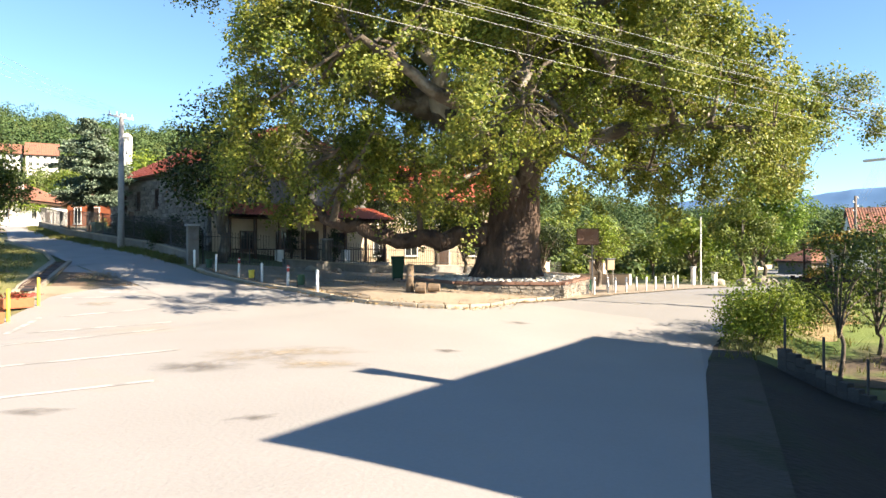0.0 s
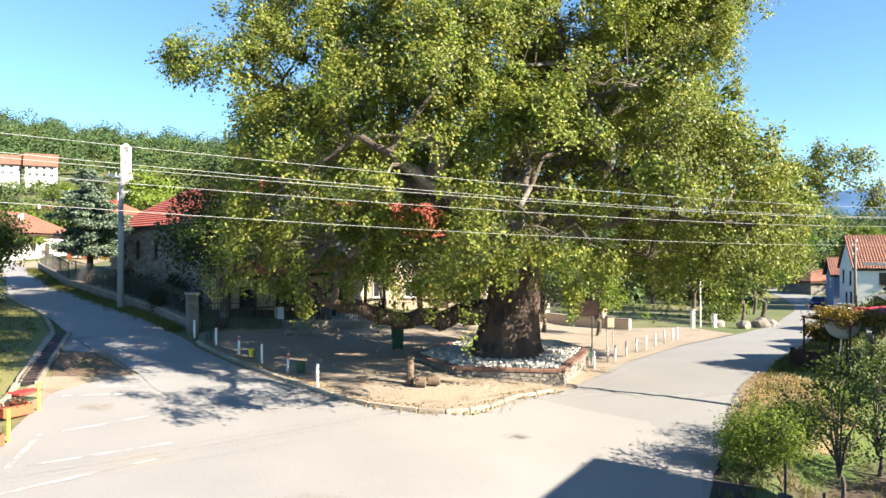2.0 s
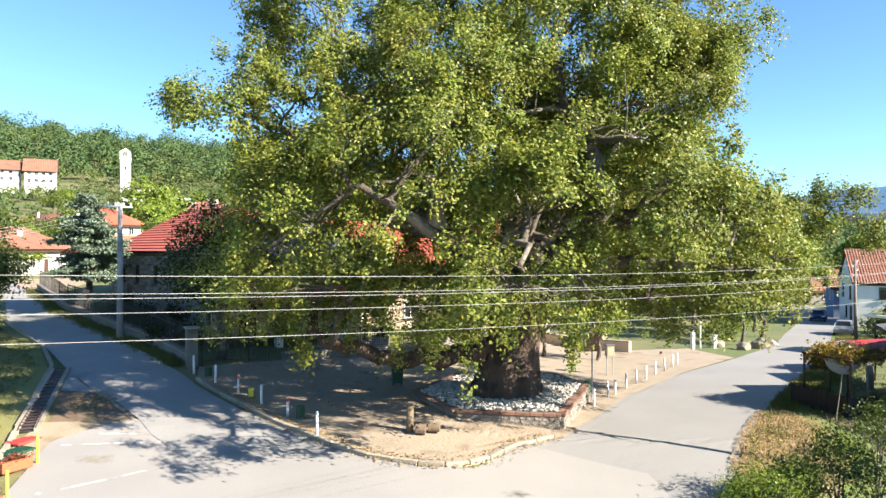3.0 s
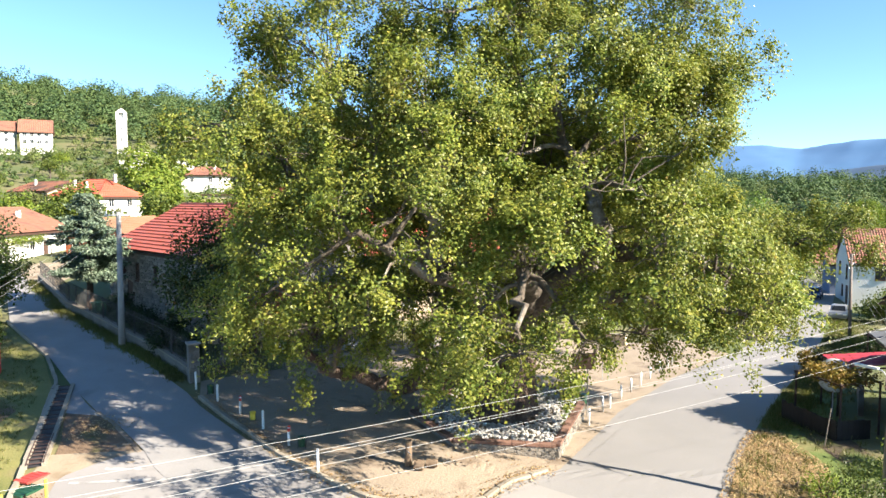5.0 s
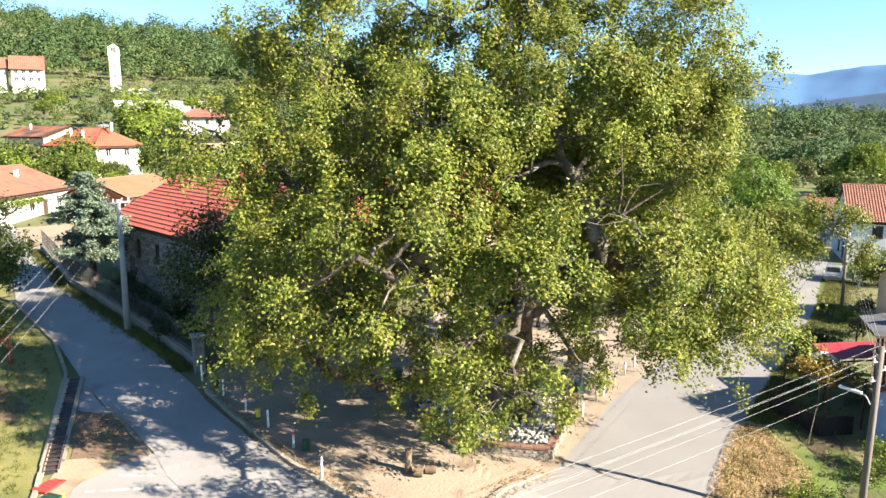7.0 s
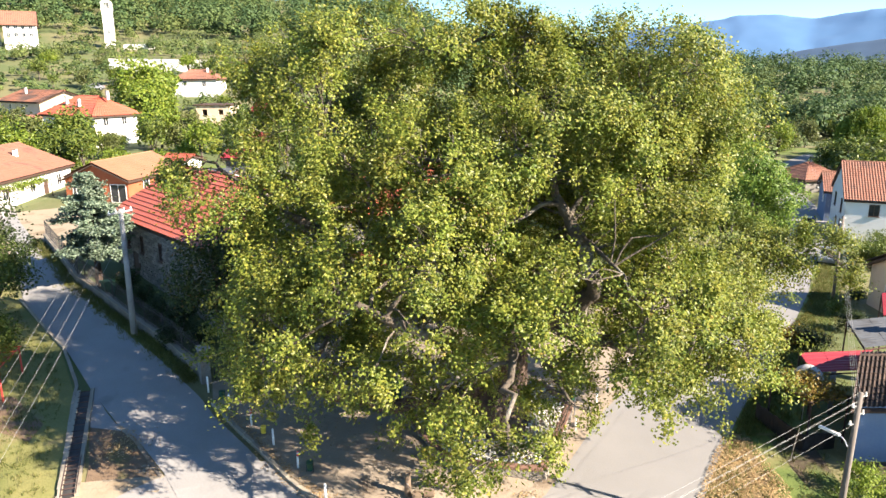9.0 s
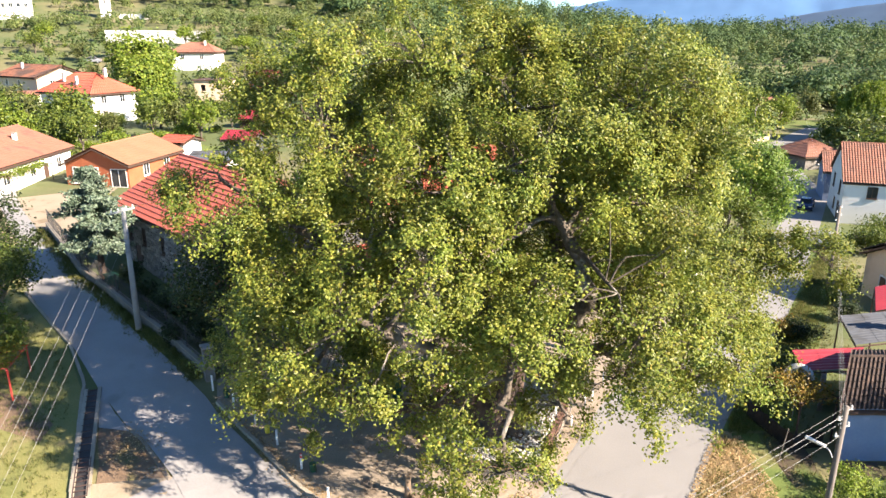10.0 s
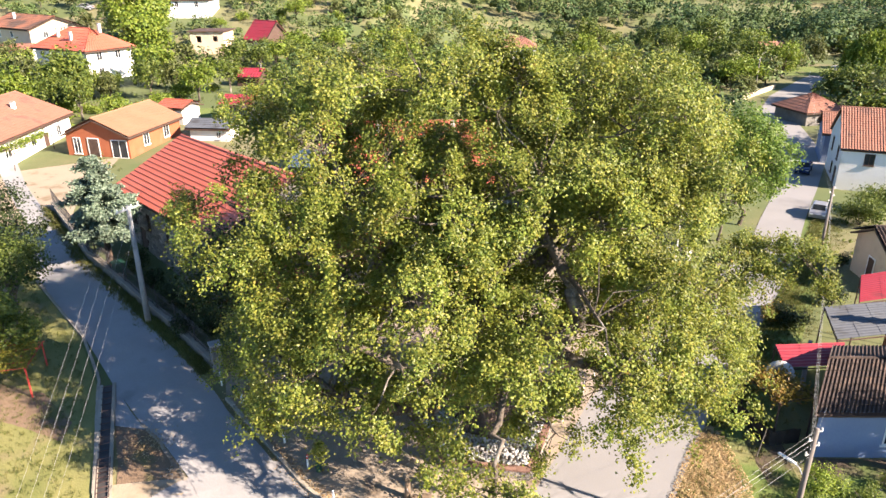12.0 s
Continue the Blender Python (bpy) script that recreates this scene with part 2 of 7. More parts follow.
M["rubber"] = material("black_rubber", (0.015, 0.015, 0.015), (0.03, 0.03, 0.03), 3.0, 20.0, 0.8, 0.1)
M["car_blue"] = material("dark_blue_car_paint", (0.015, 0.03, 0.09), (0.02, 0.04, 0.11), 2.0, 10.0, 0.25, 0.0)
M["car_silver"] = material("silver_car_paint", (0.3, 0.306, 0.318), (0.336, 0.342, 0.354), 2.0, 10.0, 0.3, 0.0, metal=0.4)
# distance haze is put into these two base colours
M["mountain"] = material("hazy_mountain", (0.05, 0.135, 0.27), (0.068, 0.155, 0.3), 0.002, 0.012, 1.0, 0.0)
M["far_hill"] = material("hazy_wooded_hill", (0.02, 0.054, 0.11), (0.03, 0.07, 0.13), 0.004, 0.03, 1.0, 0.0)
M["leaf_plane"] = leaf_material("plane_leaves", [(0.0, (0.078, 0.11, 0.0156)), (0.5, (0.176, 0.203, 0.0288)), (0.96, (0.273, 0.278, 0.048)), (0.995, (0.318, 0.276, 0.0528)), (1.0, (0.267, 0.171, 0.0432))], rough=0.46, glow=0.34, hue=0.026)
M["leaf_green"] = leaf_material("green_leaves", [(0.0, (0.0595, 0.093, 0.0163)), (0.6, (0.112, 0.152, 0.0223)), (1.0, (0.172, 0.2, 0.0335))])
M["leaf_bright"] = leaf_material("bright_leaves", [(0.0, (0.095, 0.15, 0.018)), (0.6, (0.17, 0.235, 0.026)), (1.0, (0.25, 0.29, 0.045))], glow=0.38)
M["leaf_yellow"] = leaf_material("yellowing_leaves", [(0.0, (0.0992, 0.093, 0.0124)), (0.5, (0.211, 0.161, 0.0248)), (1.0, (0.26, 0.149, 0.0372))])
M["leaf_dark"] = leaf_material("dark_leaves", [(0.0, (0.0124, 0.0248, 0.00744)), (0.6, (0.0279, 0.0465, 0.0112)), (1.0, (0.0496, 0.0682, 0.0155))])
# courtyard tree leaves, green darkened for the shade they hang in
M["leaf_shade"] = leaf_material("shade_green_leaves", [(0.0, (0.022, 0.038, 0.01)), (0.6, (0.05, 0.07, 0.015)), (0.95, (0.09, 0.11, 0.02)), (1.0, (0.2, 0.09, 0.03))], glow=0.3)
M["leaf_fresh"] = leaf_material("fresh_green_leaves", [(0.0, (0.078, 0.143, 0.0208)), (0.6, (0.13, 0.2145, 0.0286)), (1.0, (0.208, 0.273, 0.0455))], glow=0.35)
M["leaf_garden"] = leaf_material("garden_leaves", [(0.0, (0.03, 0.055, 0.01)), (0.6, (0.07, 0.1, 0.015)), (1.0, (0.12, 0.15, 0.025))])
M["needle"] = leaf_material("blue_spruce_needles", [(0.0, (0.06, 0.098, 0.06)), (0.6, (0.15, 0.205, 0.14)), (1.0, (0.25, 0.31, 0.23))], glow=0.15)
M["forest_a"] = leaf_material("forest_dark", [(0.0, (0.0348, 0.07192, 0.02552)), (1.0, (0.08816, 0.1415, 0.04408))], 0.7, 0.25)
M["forest_b"] = leaf_material("forest_mid", [(0.0, (0.04872, 0.08584, 0.02668)), (1.0, (0.1114, 0.1578, 0.0464))], 0.7, 0.25)
M["forest_c"] = leaf_material("forest_light", [(0.0, (0.07308, 0.1067, 0.02784)), (1.0, (0.1531, 0.1833, 0.0522))], 0.7, 0.25)
M["blade"] = leaf_material("grass_blades", [(0.0, (0.062, 0.0868, 0.0124)), (0.6, (0.124, 0.136, 0.031)), (1.0, (0.223, 0.186, 0.0744))])


# ---------------------------------------------------------------- mesh helpers
def raw_mesh(name, verts, faces):
    """A mesh from an array of points and an array of faces of equal size."""
    me = bpy.data.meshes.new(name)
    v, f = np.asarray(verts, np.float32), np.asarray(faces, np.int32)
    k = f.shape[1]
    me.vertices.add(len(v))
    me.vertices.foreach_set("co", v.ravel())
    me.loops.add(f.size)
    me.loops.foreach_set("vertex_index", f.ravel())
    me.polygons.add(len(f))
    me.polygons.foreach_set("loop_start", np.arange(0, f.size, k, dtype=np.int32))
    me.polygons.foreach_set("loop_total", np.full(len(f), k, np.int32))
    me.update(calc_edges=True)
    me.validate()
    me.polygons.foreach_set("use_smooth", np.zeros(len(me.polygons), bool))
    return me


def part(name, data, mat, parent=None, label="", m=None, smooth=False):
    """Links a bmesh or a mesh as one object under a thing or a part."""
    if isinstance(data, bmesh.types.BMesh):
        me = bpy.data.meshes.new(name)
        bmesh.ops.recalc_face_normals(data, faces=data.faces)
        data.to_mesh(me)
        data.free()
    else:
        me = data
    if not me.materials:
        me.materials.append(mat)
    if smooth:
        me.polygons.foreach_set("use_smooth", [True] * len(me.polygons))
    ob = new(name, me)
    if m is not None:
        ob.matrix_basis = m
    ob.parent = parent
    return tagged(ob, label)


def thing(name, m, label, category, group="", kind=""):
    ob = new(name)
    ob.matrix_basis = m
    return tagged(ob, label, category, group, kind)


def box(bm, x0, y0, z0, x1, y1, z1, bevel=0.0):
    r = bmesh.ops.create_cube(bm, size=1.0, matrix=Matrix.Translation(((x0 + x1) / 2, (y0 + y1) / 2, (z0 + z1) / 2)) @ Matrix.Diagonal((x1 - x0, y1 - y0, z1 - z0, 1)))
    if bevel:
        edges = {e for v in r["verts"] for e in v.link_edges}
        bmesh.ops.bevel(bm, geom=list(edges), offset=bevel, segments=2, affect="EDGES", profile=0.7)
    return bm


def boxed(*a, bevel=0.0):
    return box(bmesh.new(), *a, bevel=bevel)


def tube_lists(points, radii, sides=8, lump=0.0, seed=0):
    """Points and quads of a tapered, slightly uneven tube along a line."""
    pts = np.asarray(points, float)
    n = len(pts)
    tang = np.gradient(pts, axis=0)
    tang /= np.linalg.norm(tang, axis=1)[:, None] + 1e-9
    ref = np.array([0.31, 0.17, 0.93]) if abs(tang[0][2]) < 0.8 else np.array([0.9, 0.3, 0.1])
    ring = []
    for i in range(n):
        a = np.cross(tang[i], ref)
        a /= np.linalg.norm(a)
        b = np.cross(tang[i], a)
        ang = np.linspace(0, 2 * np.pi, sides, endpoint=False)
        rad = radii[i] * (1 + lump * (np.sin(3 * ang + seed + 0.35 * i) * 0.6 + np.sin(5 * ang - seed * 1.7 + 0.2 * i) * 0.4))
        ring.append(pts[i] + np.outer(np.cos(ang) * rad, a) + np.outer(np.sin(ang) * rad, b))
    v = np.concatenate(ring)
    f = [(i * sides + j, i * sides + (j + 1) % sides, (i + 1) * sides + (j + 1) % sides, (i + 1) * sides + j) for i in range(n - 1) for j in range(sides)]
    return v, np.array(f)


def joined(lists):
    vs, fs, off = [], [], 0
    for v, f in lists:
        vs.append(v)
        fs.append(np.asarray(f) + off)
        off += len(v)
    return np.concatenate(vs), np.concatenate(fs)


def smooth_line(points, n):
    """A Catmull-Rom line through a few points, n steps between two."""
    p = [Vector(q) for q in points]
    p = [p[0] * 2 - p[1]] + p + [p[-1] * 2 - p[-2]]
    out = []
    for i in range(1, len(p) - 2):
        for k in range(n):
            t = k / n
            out.append(0.5 * ((2 * p[i]) + (p[i + 1] - p[i - 1]) * t + (2 * p[i - 1] - 5 * p[i] + 4 * p[i + 1] - p[i + 2]) * t * t + (3 * p[i] - p[i - 1] - 3 * p[i + 1] + p[i + 2]) * t ** 3))
    out.append(p[-2])
    return [tuple(q) for q in out]


def rod(a, b, r, sides=8, r2=None):
    a, b = Vector(a), Vector(b)
    bm = bmesh.new()
    d = b - a
    m = Matrix.Translation((a + b) / 2) @ d.to_track_quat("Z", "Y").to_matrix().to_4x4()
    bmesh.ops.create_cone(bm, cap_ends=True, segments=sides, radius1=r, radius2=r if r2 is None else r2, depth=d.length, matrix=m)
    return bm


def leaf_cloud(rng, centres, size, droop=0.3, fold=0.18, face=None, turn=0.5):
    """One folded kite of a leaf at each centre, turned at random, hanging a little, or facing roughly one way."""
    n = len(centres)
    s = size * rng.uniform(0.65, 1.3, n)[:, None]
    ang = rng.uniform(0, 2 * np.pi, n)
    along = np.stack([np.cos(ang), np.sin(ang), rng.normal(-droop, 0.45, n)], 1)
    along /= np.linalg.norm(along, axis=1)[:, None]
    side = np.cross(along, rng.normal(0, 1, (n, 3)) * np.array([0.6, 0.6, 0.6]) + np.array([0, 0, 1.0]))
    if face is not None:
        nrm = face + rng.normal(0, turn, (n, 3))
        nrm /= np.linalg.norm(nrm, axis=1)[:, None] + 1e-9
        along = along - nrm * (along * nrm).sum(1)[:, None]
        along /= np.linalg.norm(along, axis=1)[:, None] + 1e-9
        side = np.cross(nrm, along)
    side /= np.linalg.norm(side, axis=1)[:, None] + 1e-9
    up = np.cross(side, along)
    base = centres - along * s * 0.5
    tip = centres + along * s * 0.5
    l = centres - along * s * 0.12 + side * s * 0.4 + up * s * fold
    r = centres - along * s * 0.12 - side * s * 0.4 + up * s * fold
    v = np.stack([base, r, tip, l], 1).reshape(-1, 3)
    return v, np.arange(4 * n).reshape(n, 4)


def sst(a, b, v):
    u = np.clip((np.asarray(v, float) - a) / (b - a), 0, 1)
    return u * u * (3 - 2 * u)


def road_edge_x(y):
    """The right-hand road edge."""
    return np.interp(y, [0, 8.2, 17.8, 26, 30.6, 36, 42.4, 55], [0.4, 3.2, 6.7, 11.0, 13.6, 17.0, 21.4, 30.0])


def gz(x, y):
    """The height of the ground."""
    x, y = np.asarray(x, float), np.asarray(y, float)
    base = 0.25 - 0.45 * sst(-2, 7, x) - 0.3 * sst(14, 50, x)
    up = 0.1 * (1 - sst(-17, -3, x))
    down = 0.027 * sst(0, 12, x)
    yy = np.clip(y - 26, 0, None)
    left = up * (np.minimum(yy, 34) + 0.45 * np.clip(yy - 34, 0, 120))
    right = -down * np.minimum(yy, 75)
    near = np.exp(-np.clip(27 - y, 0, 60) / 8) - 1
    high = np.clip(55 - 0.12 * (x + 145), 19, 72)
    y0 = 140 + 80 * sst(-50, 60, x)
    hill = high * np.clip((y - y0) / (430 - y0), 0, 1) * (1 - sst(600, 1500, y))
    dip = -0.45 * sst(1.0, 3.2, x - road_edge_x(y)) * (1 - sst(20, 26, y)) * sst(-5, 3, y)
    return base + left + right + near + hill + dip


def gpt(x, y, lift=0.0):
    return (x, y, float(gz(x, y)) + lift)


def resample(line, n):
    p = np.asarray(line, float)
    d = np.concatenate([[0], np.cumsum(np.linalg.norm(np.diff(p, axis=0), axis=1))])
    s = np.linspace(0, d[-1], n)
    return np.stack([np.interp(s, d, p[:, i]) for i in range(p.shape[1])], 1)


def ribbon(name, one, other, n, across, lift, mat, label, category, wobble=0.0):
    """A surface laid on the ground between two lines."""
    a, b = resample(one, n), resample(other, n)
    rng = np.random.default_rng(len(name) + n)
    if wobble:
        a += rng.normal(0, wobble, a.shape)
        b += rng.normal(0, wobble, b.shape)
    w = np.linspace(0, 1, across)[None, :, None]
    g = a[:, None, :] * (1 - w) + b[:, None, :] * w
    z = gz(g[..., 0], g[..., 1]) + lift
    v = np.concatenate([g, z[..., None]], 2).reshape(-1, 3)
    i = np.arange(n - 1)[:, None] * across + np.arange(across - 1)[None, :]
    f = np.stack([i, i + 1, i + across + 1, i + across], -1).reshape(-1, 4)
    me = raw_mesh(name, v, f)
    me.materials.append(mat)
    if me.polygons[0].normal.z < 0:
        me.flip_normals()
    return tagged(new(name, me), label, category, kind="structure")


# ---------------------------------------------------------------- ground, roads
def axis_lines(lo, hi, step):
    fine = np.arange(lo, hi + 0.01, step)
    out = [4, 9, 16, 26, 40, 58, 80, 105, 135, 170, 210, 260, 320, 400, 520, 700, 1000, 1500, 2200, 3200, 4400]
    return np.concatenate([lo - np.array(out[::-1]), fine, hi + np.array(out)])


gx, gy = axis_lines(-46, 46, 0.5), axis_lines(-8, 78, 0.5)
gx = np.unique(np.concatenate([gx, np.arange(-300, -46, 8), np.arange(54, 300, 8)]))
gy = np.unique(np.concatenate([gy, np.arange(86, 480, 8)]))
X, Y = np.meshgrid(gx, gy, indexing="ij")
Z = gz(X, Y)
i = np.arange(len(gx) - 1)[:, None] * len(gy) + np.arange(len(gy) - 1)[None, :]
ground_mesh = raw_mesh("ground", np.stack([X, Y, Z], -1).reshape(-1, 3), np.stack([i, i + len(gy), i + len(gy) + 1, i + 1], -1).reshape(-1, 4))
ground_mesh.materials.append(M["ground"])
ground_mesh.polygons.foreach_set("use_smooth", [True] * len(ground_mesh.polygons))
tagged(new("ground", ground_mesh), "dry grassy village ground rising into hills", "ground", kind="structure")

KERB = [(-11.9, 34.2), (-10.2, 32.2), (-8.6, 30.4), (-6.3, 27.5), (-4.68, 26.03), (-2.91, 24.52), (-1.26, 23.79), (0.32, 23.7), (1.46, 24.36), (2.45, 25.8), (4.2, 27.0)]
ROAD_R = [(0.4, 0.0), (3.2, 8.2), (6.7, 17.8), (11.0, 26.0), (13.6, 30.6), (17.0, 36.0), (21.4, 42.4), (26.0, 49.0), (33.0, 60.0), (39.4, 71.2), (46.0, 82.0), (53.6, 95.0), (58.2, 107.0), (62.0, 120.0), (67.0, 133.0), (75.5, 147.0), (90, 165), (112, 190)]
ROAD_L = [(-12.0, -4.0), (-9.0, 5.0), (-2.0, 15.0), (2.45, 25.8), (4.6, 27.2), (9.1, 35.7), (14.6, 43.7), (21.4, 51.5), (28.4, 60.3), (34.6, 71.2), (41.0, 82.0), (48.5, 97.0), (53.6, 110.0), (57.4, 122.0), (61.4, 134.5), (69.0, 148.5), (84, 168), (106, 194)]
ribbon("road_main", ROAD_L, ROAD_R, 240, 14, 0.03, M["asphalt"], "worn grey asphalt village road", "road")
ribbon("square", [(-13.5, 5.0), (-12.73, 19.15), (-14.43, 25.91), (-12.3, 28.0), (-8.0, 29.4), (-4.69, 25.88), (-0.84, 23.54), (1.05, 23.7), (2.66, 25.6), (3.46, 26.03)],
       [(-13.0, -6.0), (-8, -6.0), (0.2, -4.0), (0.6, 1.0), (2.0, 5.0), (4.0, 10.5), (5.3, 14.0), (6.3, 17.0), (7.3, 20.0), (7.0, 24.0)], 90, 40, 0.045, M["square"], "sun-bleached asphalt of the village square", "pavement")
LANE_R = [(-4.69, 25.93), (-6.6, 27.3), (-9.0, 30.3), (-11.6, 33.2), (-12.6, 34.6), (-16.7, 39.0), (-19.6, 41.9), (-23.7, 46.8), (-28.6, 52.0), (-33.0, 57.0), (-40, 66), (-52, 84)]
LANE_L = [(-8.77, 24.25), (-11.09, 26.61), (-12.2, 28.2), (-14.6, 30.9), (-15.6, 31.6), (-18.6, 35.0), (-22.5, 39.9), (-25.2, 42.8), (-29.3, 47.4), (-35.0, 56.4), (-42, 66), (-55, 84)]
ribbon("lane", LANE_L, LANE_R, 120, 12, 0.06, M["concrete_road"], "pale concrete lane climbing past a stone barn", "road")
ribbon("plane_tree_terrace", KERB[:-1] + [(2.6, 25.7), (4.65, 27.1), (7.5, 32.4), (9.2, 35.7), (14.7, 43.7), (18.1, 47.7), (21.4, 51.6)],
       [(-12.6, 36.4), (-11.8, 37.2), (-10.2, 38.8), (-8.6, 40.6), (-6.8, 42.5), (-3.5, 46.0), (-1.0, 49.0), (1.5, 53.0), (3.5, 57.0), (8.0, 61.0), (13.0, 58.0), (14.6, 56.0), (17.0, 56.6), (20.0, 57.5)],
       110, 46, 0.075, M["dirt"], "trodden earth terrace under an old plane tree", "pavement")
# leafy sand, given a brown that includes the tree's dappled shade
ribbon("gravel_patch", [(-15.3, 27.2), (-15.9, 28.9), (-16.9, 31.0), (-17.6, 33.0)], [(-11.9, 27.6), (-12.8, 28.7), (-14.7, 30.8), (-15.8, 31.8)], 30, 12, 0.035, M["leafy_earth"], "sandy earth with dry leaves, browned for shade, beside the lane", "ground")
ribbon("drain_apron", [(-17.2, 31.7), (-17.85, 33.3), (-18.5, 34.95)], [(-15.45, 31.4), (-16.95, 33.0), (-18.35, 34.85)], 16, 6, 0.05, M["concrete_road"], "concrete apron between the drain and the lane", "pavement", 0.01)
ribbon("sandy_corner", [(-15.3, 23.6), (-15.7, 27.6)], [(-13.0, 23.6), (-11.8, 28.1)], 14, 10, 0.037, M["sand"], "pale sandy ground between the drain and the square", "ground", 0.02)
ribbon("lawn", [(-13.66, 19.15), (-16.2, 26.5), (-19.6, 35.0), (-23.0, 40.2), (-29.6, 47.2), (-36, 57)], [(-30, 14), (-34, 24), (-38, 33), (-42, 40), (-46, 47), (-50, 56)], 80, 40, 0.02, M["grass"], "patchy mown grass in the shade", "lawn")
ribbon("bare_earth", [(-29.0, 32.6), (-25.5, 32.6), (-22.6, 31.8), (-19.6, 30.6)], [(-29.4, 36.0), (-25.6, 35.4), (-22.4, 34.4), (-19.6, 32.0)], 30, 14, 0.034, M["leafy_earth"], "reddish bare earth beside the pergola", "ground", 0.03)
ribbon("far_yard", [(-36.5, 55.5), (-43.5, 62.0), (-44, 70)], [(-29.5, 52.6), (-32.5, 60.0), (-34.6, 75)], 20, 12, 0.03, M["sand"], "bare sandy yard at the lane's end", "ground")
VERGE_IN = [(10.2, 24.2), (11.0, 26.0), (13.6, 30.6), (15.2, 33.2)]
VERGE_OUT = [(12.2, 21.8), (13.8, 24.0), (15.2, 28.0), (15.6, 32.9)]
ribbon("grass_strip", VERGE_OUT, [(14.4, 21.2), (15.4, 24.2), (16.6, 28.0), (16.9, 32.9)], 30, 10, 0.026, M["verge_green"], "green grass strip before the plank fence", "verge", 0.05)
ribbon("fence_strip", [(14.44, 21.2), (15.44, 24.2), (16.64, 28.0), (16.94, 32.9)], [(17.2, 20.8), (17.6, 24.4), (18.2, 28.0), (19.0, 32.9)], 30, 10, 0.022, M["garden_soil"], "soil darkened for shade along the plank fence", "verge", 0.03)
ribbon("verge", VERGE_IN, VERGE_OUT, 30, 14, 0.025, M["litter"], "verge of dry grass and fallen leaves", "verge", 0.06)
ribbon("grass_verge", [(15.2, 33.2)] + ROAD_R[5:10], [(19.0, 33.0), (20.6, 36.0), (24.4, 41.5), (28.6, 48.2), (35.2, 59.2), (41.4, 70.4)], 60, 12, 0.024, M["verge_green"], "green grass verge along the road", "verge", 0.06)

ribbon("sunken_yard", [(0.3, -3.0), (1.0, 2.0), (3.12, 8.2), (4.6, 12.2), (5.9, 15.8), (7.3, 19.0)], [(9, -5.0), (9.5, 2.0), (10, 5.3), (10.4, 9.0), (9.6, 13.0), (8.3, 16.9)], 40, 22, 0.02, M["shade_soil"], "soil darkened for shade in a sunken yard below the road", "ground", 0.03)


def thin_cover(m):
    """Let a dusty cover thin out towards its rim."""
    nt = m.node_tree
    out = nt.nodes["Material Output"]
    att = nt.nodes.new("ShaderNodeAttribute")
    att.attribute_name = "fade"
    grain = noise_fac(nt, 3.0, 6, 0.3, 0.7)
    mul = nt.nodes.new("ShaderNodeMath")
    mul.operation = "MULTIPLY"
    nt.links.new(att.outputs["Fac"], mul.inputs[0])
    nt.links.new(grain, mul.inputs[1])
    clear = nt.nodes.new("ShaderNodeBsdfTransparent")
    mx = nt.nodes.new("ShaderNodeMixShader")
    nt.links.new(mul.outputs[0], mx.inputs[0])
    nt.links.new(clear.outputs[0], mx.inputs[1])
    nt.links.new(nt.nodes["Principled BSDF"].outputs[0], mx.inputs[2])
    nt.links.new(mx.outputs[0], out.inputs["Surface"])


ribbon("vegetable_plot", [(-33.6, 92.4), (-32.6, 97.6)], [(-28.4, 91.8), (-26.8, 96.6)], 14, 12, 0.05, M["verge_green"], "dark green vegetable plot among the sheds", "garden", 0.05)
ribbon("meadow", [(84.0, 176.0), (90.0, 192.0)], [(97.0, 176.0), (104.0, 192.0)], 14, 12, 0.06, M["verge_green"], "bright green meadow in the valley", "field", 0.1)
thin_cover(M["dust"])
thin_cover(M["oil_stain"])


def ground_patch(x, y, rx, ry, yaw, mat, label, seed, lift=0.056):
    """A thin worn or dusty patch with a ragged outline."""
    lift += 0.004 * (seed % 4)
    ca, sa = math.cos(radians(yaw)), math.sin(radians(yaw))
    v, rings, n = [], 5, 40
    wob = [1 + 0.4 * noise.noise(Vector((math.cos(a) * 1.6 + seed, math.sin(a) * 1.6, 0))) + 0.25 * noise.noise(Vector((math.cos(a) * 5, math.sin(a) * 5 + seed, 4))) for a in np.linspace(0, 2 * math.pi, n, endpoint=False)]
    for j in range(1, rings + 1):
        for k in range(n):
            a = 2 * math.pi * k / n
            u, w = rx * wob[k] * j / rings * math.cos(a), ry * wob[k] * j / rings * math.sin(a)
            px, py = x + u * ca - w * sa, y + u * sa + w * ca
            v.append((px, py, float(gz(px, py)) + lift))
    v.append((x, y, float(gz(x, y)) + lift))
    f = [(j * n + k, (j + 1) * n + k, (j + 1) * n + (k + 1) % n, j * n + (k + 1) % n) for j in range(rings - 1) for k in range(n)]
    f += [(len(v) - 1, k, (k + 1) % n, (k + 1) % n) for k in range(n)]
    bm = bmesh.new()
    bv = [bm.verts.new(p) for p in v]
    for q in f:
        bm.faces.new([bv[i] for i in dict.fromkeys(q)])
    ob = part("asphalt_patch", bm, mat)
    fade = ob.data.attributes.new("fade", "FLOAT", "POINT")
    fade.data.foreach_set("value", [1 - (i // n + 1) / rings if i < rings * n else 1.0 for i in range(len(v))])
    tagged(ob, label, "patch", kind="structure")


